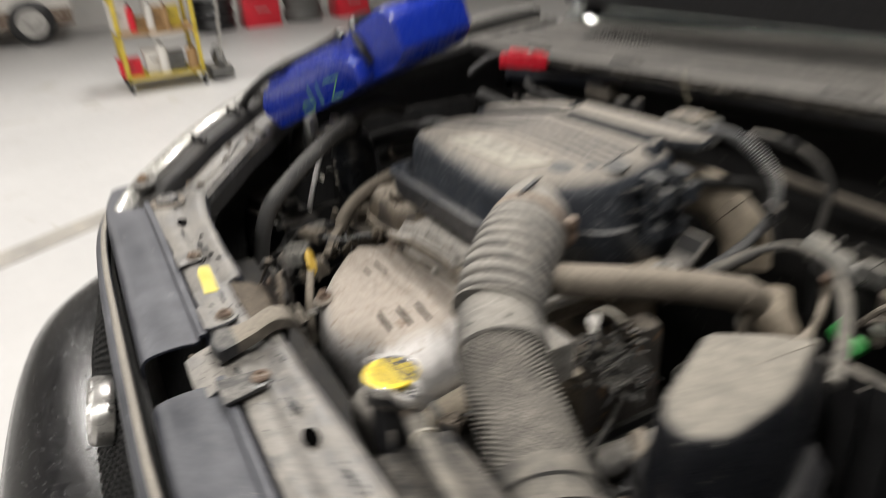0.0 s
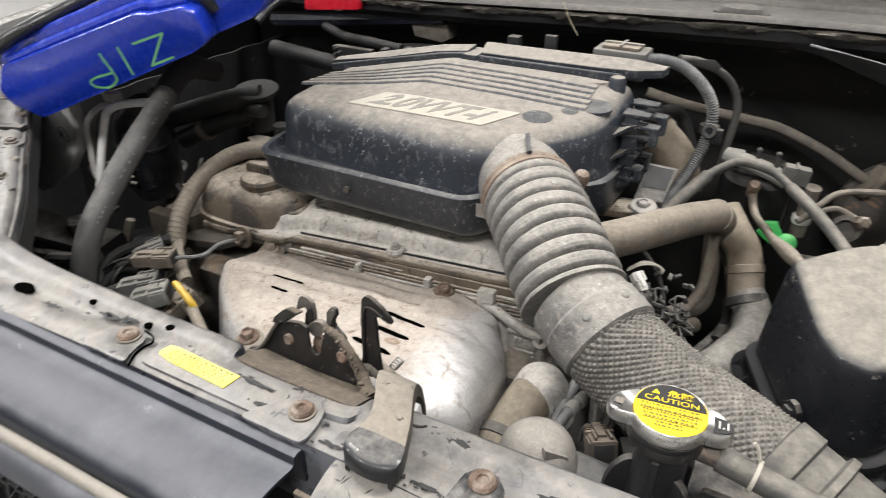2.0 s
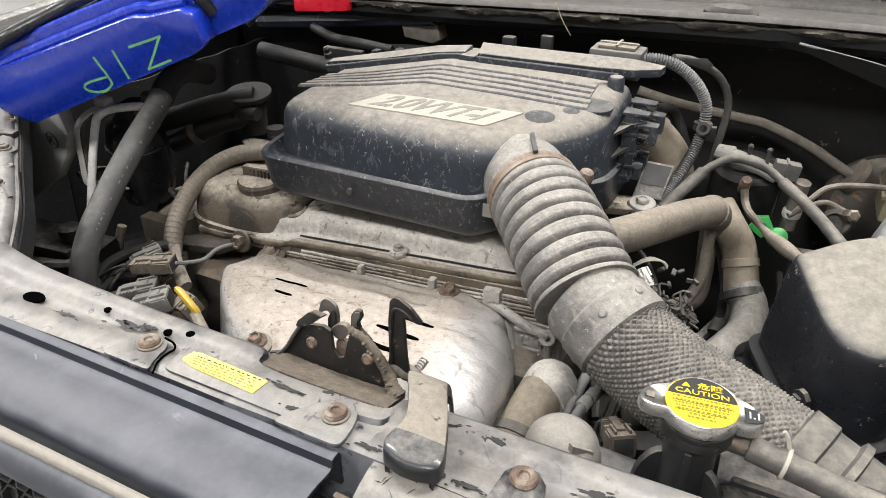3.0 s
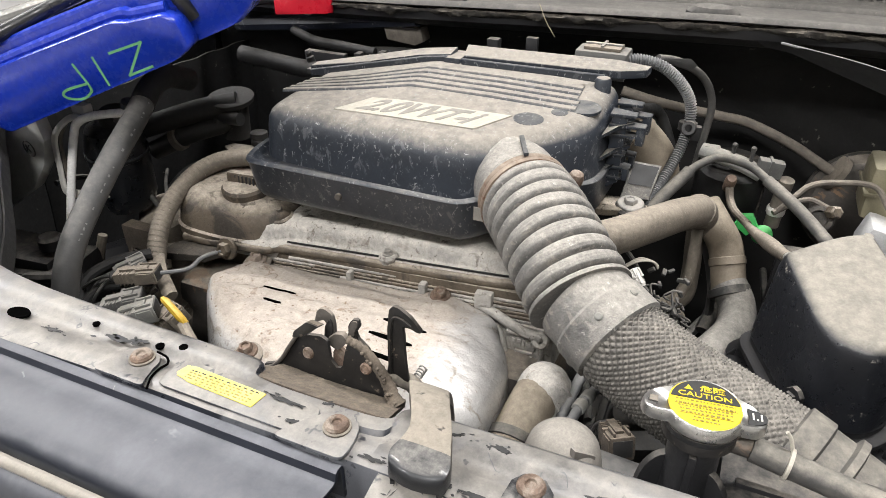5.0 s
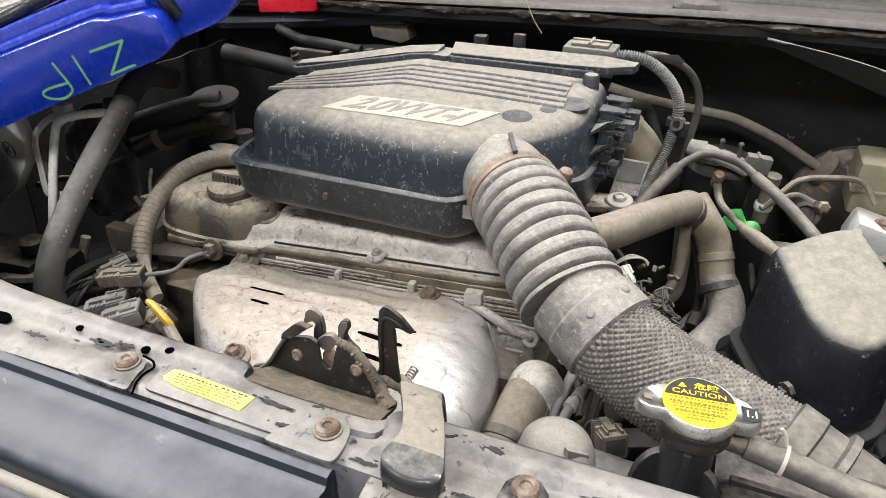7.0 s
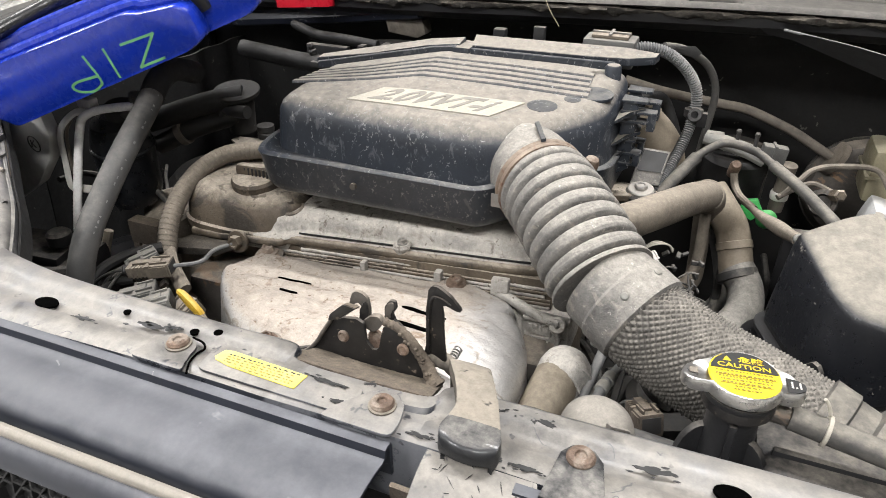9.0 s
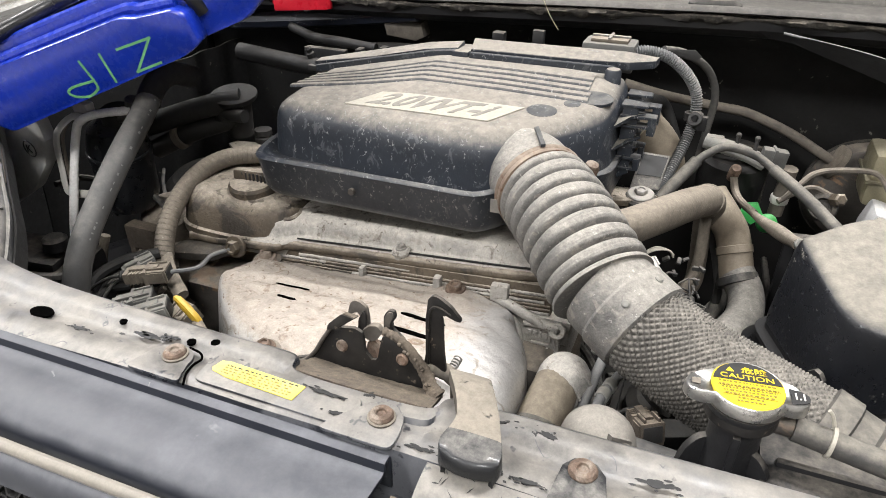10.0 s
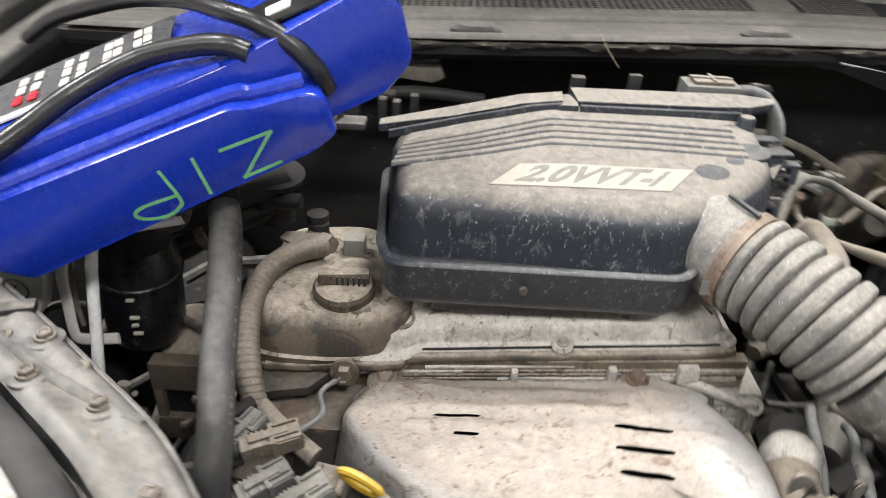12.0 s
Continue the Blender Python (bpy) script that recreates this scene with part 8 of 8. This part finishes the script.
starter_wire = hose("starter_cable", [(0.262, 0.70, 0.870), (0.268, 0.69, 0.850), (0.278, 0.67, 0.842), (0.296, 0.635, 0.843)], 0.0055, M_HOSE_TAN, "pale cable with a swelling boot", 10, category="cable")
part("boot", tube([(0.290, 0.645, 0.842), (0.304, 0.612, 0.846), (0.318, 0.58, 0.852), (0.333, 0.53, 0.866), (0.340, 0.505, 0.874)], lambda s, a: 0.0045 + 0.0048 * math.sin(min(1, s * 1.15) * math.pi * 0.72) ** 2, 14, 6), M_HOSE_TAN, starter_wire, "dusty rubber boot")
part("boot_end", lathe([(0.0062, -0.003), (0.0062, 0.003), (0.005, 0.004)], (0.340, 0.505, 0.875), (0.3, -0.8, 0.4), 14), M_CONN_PALE, starter_wire, "pale boot end")
tagthing = thing("green_cap", (0.318, 0.715, 0.80), "bright green plastic cap on a dark fitting", "cap")
part("cap", lathe([(0.013, -0.008), (0.014, 0.0), (0.012, 0.008), (0.007, 0.011)], (0.320, 0.684, 0.808), (0.2, -0.7, 0.6), 22), M_GREEN, tagthing, "round green cap")
part("tab", plate([(0.280, 0.687, 0.812), (0.300, 0.684, 0.800), (0.314, 0.684, 0.815), (0.303, 0.690, 0.832), (0.287, 0.691, 0.828)], 0.008, (0, 1, 0.2), 0.003), M_GREEN, tagthing, "green tab")
part("fitting", tube([(0.330, 0.715, 0.81), (0.332, 0.715, 0.85), (0.334, 0.71, 0.885)], 0.0105, 12, 4), M_PIPE, tagthing, "dark fitting")
part("ties", lathe([(0.0118, -0.006), (0.0128, -0.004), (0.0128, 0.004), (0.0118, 0.006)], (0.331, 0.715, 0.835), (0, 0, 1), 14), M_WHITE, tagthing, "white band")
vsv = thing("vacuum_valves", (0.26, 0.72, 0.85), "grey dusty vacuum valves on a metal rail", "valve unit")
part("rail", tube([(0.215, 0.722, 0.905), (0.245, 0.715, 0.902), (0.275, 0.712, 0.896), (0.300, 0.712, 0.886)], 0.0115, 12, 5, flat=0.8), M_CONN_PALE, vsv, "dusty rail")
part("top", block((0.218, 0.716, 0.902), (0.240, 0.730, 0.914), 0.003), M_CONN_PALE, vsv, "pale cast block")
part("valve", block((0.292, 0.702, 0.886), (0.326, 0.720, 0.910), 0.003, Euler((0, 0.1, 0.15)).to_matrix()), M_GREY_CONN, vsv, "dark grey valve body")
part("valve_rib", block((0.306, 0.6995, 0.886), (0.310, 0.722, 0.912), 0.001, Euler((0, 0.1, 0.15)).to_matrix()), M_GREY_CONN, vsv)
for x, y in ((0.258, 0.716), (0.283, 0.712)):
    part("nipple", lathe([(0.0028, -0.01), (0.0028, 0.006), (0.0038, 0.007), (0.0038, 0.010), (0.0022, 0.012)], (x, y, 0.913), (0, 0, 1), 12), M_WIRE, vsv)
can = part("canister", lathe([(0.045, -0.10), (0.050, -0.08), (0.050, 0.0), (0.044, 0.008), (0.02, 0.012)], (0.262, 0.752, 0.875), (0, -0.12, 1), 30), M_GREY_DARK, vsv, "dark round canister")
part("stem", lathe([(0.008, -0.01), (0.008, 0.014), (0.006, 0.018)], (0.262, 0.702, 0.868), (0.1, -0.6, 0.8), 14), M_RUST, vsv, "rusty stem")
part("bracket", block((0.22, 0.735, 0.79), (0.31, 0.745, 0.90), 0.003), M_GRIME, vsv, "dark bracket")
hose("thin_pipe", [(0.33, 0.67, 0.855), (0.345, 0.672, 0.878), (0.362, 0.685, 0.893), (0.394, 0.70, 0.897), (0.44, 0.715, 0.893), (0.462, 0.70, 0.87)], 0.004, M_PIPE, "thin grey steel pipe", 8)
hose("thin_pipe", [(0.325, 0.675, 0.848), (0.345, 0.69, 0.858), (0.367, 0.70, 0.866), (0.392, 0.69, 0.862)], 0.004, M_PIPE, "thin grey steel pipe", 8)
nut = thing("pipe_union", (0.385, 0.685, 0.845), "dirty hexagon union with a rubber ring", "pipe fitting")
part("ring", lathe([(0.019, -0.006), (0.020, 0.0), (0.018, 0.006), (0.012, 0.007), (0.011, 0.0)], (0.383, 0.685, 0.846), (-0.1, -0.8, 0.5), 22), M_GRIME, nut)
part("nut", lathe([(0.009, -0.004), (0.009, 0.012), (0.006, 0.014)], (0.396, 0.683, 0.861), (0.3, -0.8, 0.4), 6), M_ALU_BROWN, nut)
bowl = thing("brake_reservoir", (0.45, 0.76, 0.85), "yellowed translucent brake fluid reservoir", "reservoir")
part("tank", block((0.435, 0.73, 0.835), (0.55, 0.81, 0.915), 0.012), M_CLEAR, bowl, "yellowed tank")
part("neck", lathe([(0.030, 0.0), (0.030, 0.035), (0.033, 0.037), (0.033, 0.06), (0.028, 0.064)], (0.50, 0.77, 0.908), (0, 0, 1), 28), M_CLEAR, bowl, "tank neck")
part("seam", block((0.432, 0.727, 0.872), (0.553, 0.813, 0.877), 0.002), M_CLEAR, bowl)
mc = thing("master_cylinder", (0.47, 0.69, 0.80), "pale cast brake cylinder with a mounting ear", "brake cylinder")
part("body", block((0.435, 0.66, 0.80), (0.56, 0.72, 0.845), 0.010, Euler((0, 0.25, 0)).to_matrix()), M_PALE, mc)
part("ear", lathe([(0.022, -0.006), (0.022, 0.006), (0.008, 0.006), (0.007, -0.006)], (0.452, 0.655, 0.808), (-0.2, -0.8, 0.6), 24), M_PALE, mc, "round mounting ear")
part("bolt", bolt((0.475, 0.68, 0.852), 0.008, (0, -0.2, 1)), M_RUST, mc, "rusty bolt")
battery = thing("battery_tray", (0.42, 0.60, 0.70), "black plastic wall beside the battery", "tray")
part("wall", block((0.335, 0.60, 0.66), (0.56, 0.61, 0.835), 0.004, Euler((0, 0, 0.12)).to_matrix()), M_BLACK, battery)
turned = Euler((0, 0, 0.12)).to_matrix()
part("rim", block((0.333, 0.596, 0.833), (0.562, 0.614, 0.841), 0.002, turned), M_BLACK, battery, "rolled upper rim")
for k in range(6):
    part("rib", block((0.350 + k * 0.037, 0.5915 + 0.0046 * k - 0.013, 0.67), (0.356 + k * 0.037, 0.6005 + 0.0046 * k - 0.010, 0.83), 0.001), M_BLACK, battery)
# white plug and loose wires under the duct
plug = connector("connector", (0.188, 0.382, 0.878), (0.6, -0.5, -0.6), (0.012, 0.022, 0.010), M_WHITE, "white plug with cream wires under the duct", 3)
for k in range(3):
    part("wire", tube([(0.172, 0.388 + k * 0.003, 0.884), (0.186, 0.391 + k * 0.004, 0.894), (0.200, 0.400 + k * 0.004, 0.892 - k * 0.002), (0.206, 0.408 + k * 0.003, 0.880)], 0.001, 6, 5), M_LABEL, plug, "cream wire")
random.seed(17)
tangle = thing("wire_tangle", (0.22, 0.40, 0.82), "dark taped wires and clips below the coolant hose", "wiring", "", "stuff")
bm = bmesh.new()
for k in range(80):
    c = Vector((random.uniform(0.178, 0.245), random.uniform(0.365, 0.435), random.uniform(0.80, 0.872)))
    d = Vector((random.uniform(-0.6, 0.6), random.uniform(-0.5, 0.5), random.uniform(-1, 0.2))).normalized()
    if k % 2:
        bend = Vector((random.uniform(-0.012, 0.012), random.uniform(-0.012, 0.012), 0.004))
        tube([c, c + d * 0.009 + bend, c + d * 0.018 - bend, c + d * 0.027], random.uniform(0.0009, 0.002), 7, 4, bm)
    else:
        block(c - Vector((0.0025, 0.0018, 0.0045)), c + Vector((0.0025, 0.0018, 0.0045)), 0.0006, Euler((random.random() * 3, random.random() * 3, random.random() * 3)).to_matrix(), bm, 1)
part("strand", bm, M_WIRE, tangle, "", 40, "stuff")
gear = thing("gearbox", (0.24, 0.42, 0.5), "dark cast gearbox low beside the engine", "gearbox")
# gearbox colour includes the shade low in the bay
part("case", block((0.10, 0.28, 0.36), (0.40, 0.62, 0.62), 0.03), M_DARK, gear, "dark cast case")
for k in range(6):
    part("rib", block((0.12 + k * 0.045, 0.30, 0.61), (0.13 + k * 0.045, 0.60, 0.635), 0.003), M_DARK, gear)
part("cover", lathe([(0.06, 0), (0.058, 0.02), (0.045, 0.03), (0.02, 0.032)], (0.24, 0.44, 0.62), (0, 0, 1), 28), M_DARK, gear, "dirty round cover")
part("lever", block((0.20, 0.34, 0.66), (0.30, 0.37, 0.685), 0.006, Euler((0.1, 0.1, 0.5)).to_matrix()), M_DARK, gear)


# ---- workshop clutter in the distance ----
def cart():
    c = thing("tool_cart", (-6.60, 0.65, 0), "yellow steel cart loaded with workshop odds and ends", "cart")
    x0, x1, y0, y1 = -7.0, -6.45, 0.36, 1.04
    for x in (x0, x1):
        for y in (y0, y1):
            part("post", block((x - 0.02, y - 0.02, 0.1), (x + 0.02, y + 0.02, 0.95), 0.004), M_CARTYELLOW, c)
            part("wheel", lathe([(0.05, -0.02), (0.06, -0.015), (0.06, 0.015), (0.05, 0.02)], (x, y, 0.06), (0, 1, 0), 18), M_CABLE, c, "black castor")
    for z in (0.12, 0.52, 0.92):
        part("shelf", block((x0 - 0.02, y0 - 0.02, z), (x1 + 0.02, y1 + 0.02, z + 0.03), 0.004), M_CARTYELLOW if z < 0.3 else M_WOOD, c, "shelf of the cart")


cart()
random.seed(5)
for y, z, s, m, nm, lab in ((0.40, 0.15, (0.2, 0.2, 0.16), M_RED, "red_box", "red metal box on the cart"), (0.62, 0.15, (0.16, 0.16, 0.22), M_WHITE, "tub", "white plastic tub on the cart"), (0.82, 0.15, (0.18, 0.16, 0.18), M_GREY_CONN, "crate", "grey plastic crate on the cart"),
                           (0.40, 0.55, (0.16, 0.16, 0.26), M_WHITE, "tub", "white plastic tub on the cart"), (0.58, 0.55, (0.14, 0.12, 0.12), M_WOOD, "parts_box", "brown cardboard box on the cart"), (0.72, 0.55, (0.14, 0.12, 0.2), M_WOOD, "parts_box", "brown cardboard box on the cart"), (0.88, 0.55, (0.12, 0.12, 0.2), M_CARTYELLOW, "canister", "yellow canister on the cart"),
                           (0.45, 0.95, (0.16, 0.2, 0.14), M_RED, "red_box", "red metal box on the cart"), (0.75, 0.95, (0.2, 0.25, 0.12), M_BLUE, "crate", "blue plastic crate on the cart")):
    t = thing(nm, (-6.60, y, z), lab, nm.replace("_", " "))
    part("body", block((-6.60 - s[0] / 2, y - s[1] / 2, z), (-6.60 + s[0] / 2, y + s[1] / 2, z + s[2] * 0.86), 0.012), m, t)
    part("lid", block((-6.60 - s[0] / 2 - 0.006, y - s[1] / 2 - 0.006, z + s[2] * 0.86), (-6.60 + s[0] / 2 + 0.006, y + s[1] / 2 + 0.006, z + s[2]), 0.006), m, t)
    part("handle", tube([(-6.60 + s[0] / 2, y - 0.03, z + s[2] * 0.6), (-6.60 + s[0] / 2 + 0.03, y, z + s[2] * 0.6), (-6.60 + s[0] / 2, y + 0.03, z + s[2] * 0.6)], 0.006, 6, 4), M_CABLE, t)
for y, z, tall, r, m, lab in ((0.41, 0.95, 0.34, 0.05, M_WHITE, "white plastic oil bottle on the cart"), (0.56, 0.95, 0.26, 0.035, M_RED, "red spray can on the cart"), (0.64, 0.95, 0.24, 0.033, M_CARTYELLOW, "yellow spray can on the cart"), (0.90, 0.95, 0.28, 0.04, M_CABLE, "black spray can on the cart"), (0.98, 0.95, 0.22, 0.035, M_CARTYELLOW, "yellow spray can on the cart"),
                             (0.50, 0.55, 0.25, 0.032, M_RED, "red spray can on the cart"), (0.66, 0.55, 0.28, 0.035, M_WHITE, "white plastic oil bottle on the cart"), (0.80, 0.55, 0.24, 0.032, M_WOOD, "brown spray can on the cart"), (0.97, 0.15, 0.24, 0.05, M_WOOD, "brown tin on the cart"), (0.70, 0.15, 0.30, 0.05, M_WHITE, "white plastic oil bottle on the cart")):
    can_ = thing("bottle" if "bottle" in lab else "tin", (-6.50, y, z), lab, "bottle" if "bottle" in lab else "tin")
    part("body", lathe([(r * 0.96, 0.0), (r, 0.01), (r, tall * 0.78), (r * 0.7, tall * 0.86), (r * 0.4, tall * 0.9)], (-6.50, y, z), (0, 0, 1), 18), m, can_)
    part("cap", lathe([(r * 0.42, tall * 0.88), (r * 0.42, tall * 0.99), (r * 0.3, tall)], (-6.50, y, z), (0, 0, 1), 14), M_CABLE, can_)
jack = thing("floor_jack", (-6.65, 1.25, 0), "grey steel floor jack beside the cart", "floor jack")
part("frame", block((-6.85, 1.12, 0.03), (-6.45, 1.34, 0.14), 0.02), M_GREY_CONN, jack)
part("arm", block((-6.75, 1.19, 0.12), (-6.45, 1.27, 0.3), 0.02, Euler((0, -0.4, 0)).to_matrix()), M_GREY_CONN, jack)
part("handle", tube([(-6.45, 1.23, 0.2), (-6.35, 1.25, 0.6), (-6.30, 1.26, 1.0)], 0.016, 8, 3), M_STEEL, jack)


def far_vehicle():
    v = thing("parked_van", (-11.6, -1.0, 0), "white van parked far across the workshop", "van")
    bm = block((-13.0 + 0.35, -3.6, 0.32), (-11.4, 0.15, 1.9), 0.12, None, None, 3)
    part("body", bm, M_WHITE, v, "white body")
    part("sill", block((-11.46, -3.5, 0.26), (-11.36, 0.1, 0.5), 0.02), M_RUST, v, "brown sill")
    for y in (-2.9, -0.45):
        w = part("wheel", lathe([(0.25, -0.1), (0.31, -0.08), (0.32, 0.0), (0.31, 0.08), (0.25, 0.1)], (-11.42, y, 0.32), (1, 0, 0), 28), M_CABLE, v, "black tyre")
        part("rim", lathe([(0.2, 0.05), (0.2, 0.11), (0.1, 0.10), (0.03, 0.12)], (-11.42, y, 0.32), (1, 0, 0), 24), M_STEEL, w)
    part("window", block((-11.405, -3.0, 1.2), (-11.39, -0.4, 1.7), 0.03), M_CABLE, v, "dark side window")


far_vehicle()
for y, m, h, lab, nm in ((2.0, M_CABLE, 0.5, "stack of black tyres by the wall", "tyre_stack"), (2.7, M_RED, 0.9, "red steel tool chest by the wall", "tool_chest"), (3.4, M_GREY_CONN, 0.7, "grey steel drum by the wall", "drum"), (4.2, M_RED, 0.8, "red steel tool chest by the wall", "tool_chest"), (1.3, M_WHITE, 0.8, "white steel cabinet by the wall", "cabinet")):
    t = thing(nm, (-10.6, y, 0), lab, nm.replace("_", " "))
    if nm in ("tyre_stack", "drum"):
        for k in range(3):
            z = k * h / 3
            part("tyre" if nm == "tyre_stack" else "section", lathe([(0.2, 0), (0.28, 0.01), (0.31, h / 6), (0.28, h / 3 - 0.01), (0.2, h / 3)], (-10.6, y, z), (0, 0, 1), 26), m, t)
    else:
        part("body", block((-10.85, y - 0.28, 0.0), (-10.4, y + 0.28, h), 0.02), m, t)
        for k in range(3):
            part("drawer", block((-10.4, y - 0.25, 0.1 + k * (h - 0.15) / 3), (-10.385, y + 0.25, 0.07 + (k + 1) * (h - 0.15) / 3), 0.005), m, t)
            part("handle", block((-10.385, y - 0.1, 0.05 + (k + 0.75) * (h - 0.15) / 3), (-10.365, y + 0.1, 0.08 + (k + 0.75) * (h - 0.15) / 3), 0.005), M_STEEL, t)

unit = thing("idler_bracket", (-0.53, 0.40, 0.72), "tan dirty idler bracket beside the engine", "bracket")
part("boss", lathe([(0.040, -0.05), (0.042, -0.01), (0.040, 0.004), (0.030, 0.010), (0.012, 0.012)], (-0.535, 0.415, 0.785), (0.1, -0.35, 0.9), 30), M_HOSE_TAN, unit, "round tan boss")
part("arm", block((-0.575, 0.385, 0.66), (-0.495, 0.425, 0.750), 0.010, Euler((0.2, 0.1, 0.2)).to_matrix()), M_STEEL_DIRTY, unit, "dark cast arm")
part("rim", tube([(-0.585, 0.335, 0.775), (-0.592, 0.325, 0.74), (-0.588, 0.315, 0.70), (-0.57, 0.31, 0.675)], 0.007, 10, 6), M_HOSE_TAN, unit, "tan cast rim")
part("rim", tube([(-0.50, 0.335, 0.770), (-0.495, 0.325, 0.735), (-0.50, 0.315, 0.70)], 0.006, 10, 6), M_HOSE_TAN, unit, "tan cast rim")
part("window_back", block((-0.563, 0.366, 0.695), (-0.515, 0.380, 0.780), 0.003), M_BOTTLE, unit, "dark square window")
for lo, hi in (((-0.568, 0.356, 0.748), (-0.511, 0.378, 0.786)), ((-0.568, 0.357, 0.694), (-0.557, 0.379, 0.752)), ((-0.521, 0.357, 0.694), (-0.511, 0.379, 0.752)), ((-0.568, 0.355, 0.672), (-0.513, 0.379, 0.706))):
    part("window_bar", block(lo, hi, 0.003), M_TRAY, unit, "tan dirty frame bar")

booster = thing("brake_booster", (0.45, 0.85, 0.72), "dark dusty brake booster on the bulkhead", "brake booster")
part("drum", lathe([(0.07, -0.02), (0.082, -0.01), (0.085, 0.005), (0.075, 0.02), (0.05, 0.03), (0.03, 0.032)], (0.46, 0.862, 0.80), (0.0, -1, 0.1), 40), M_STEEL_DIRTY, booster, "pressed black drum")
part("seam", lathe([(0.083, -0.004), (0.088, -0.003), (0.088, 0.003), (0.083, 0.004)], (0.46, 0.862, 0.80), (0.0, -1, 0.1), 40), M_GRIME, booster)
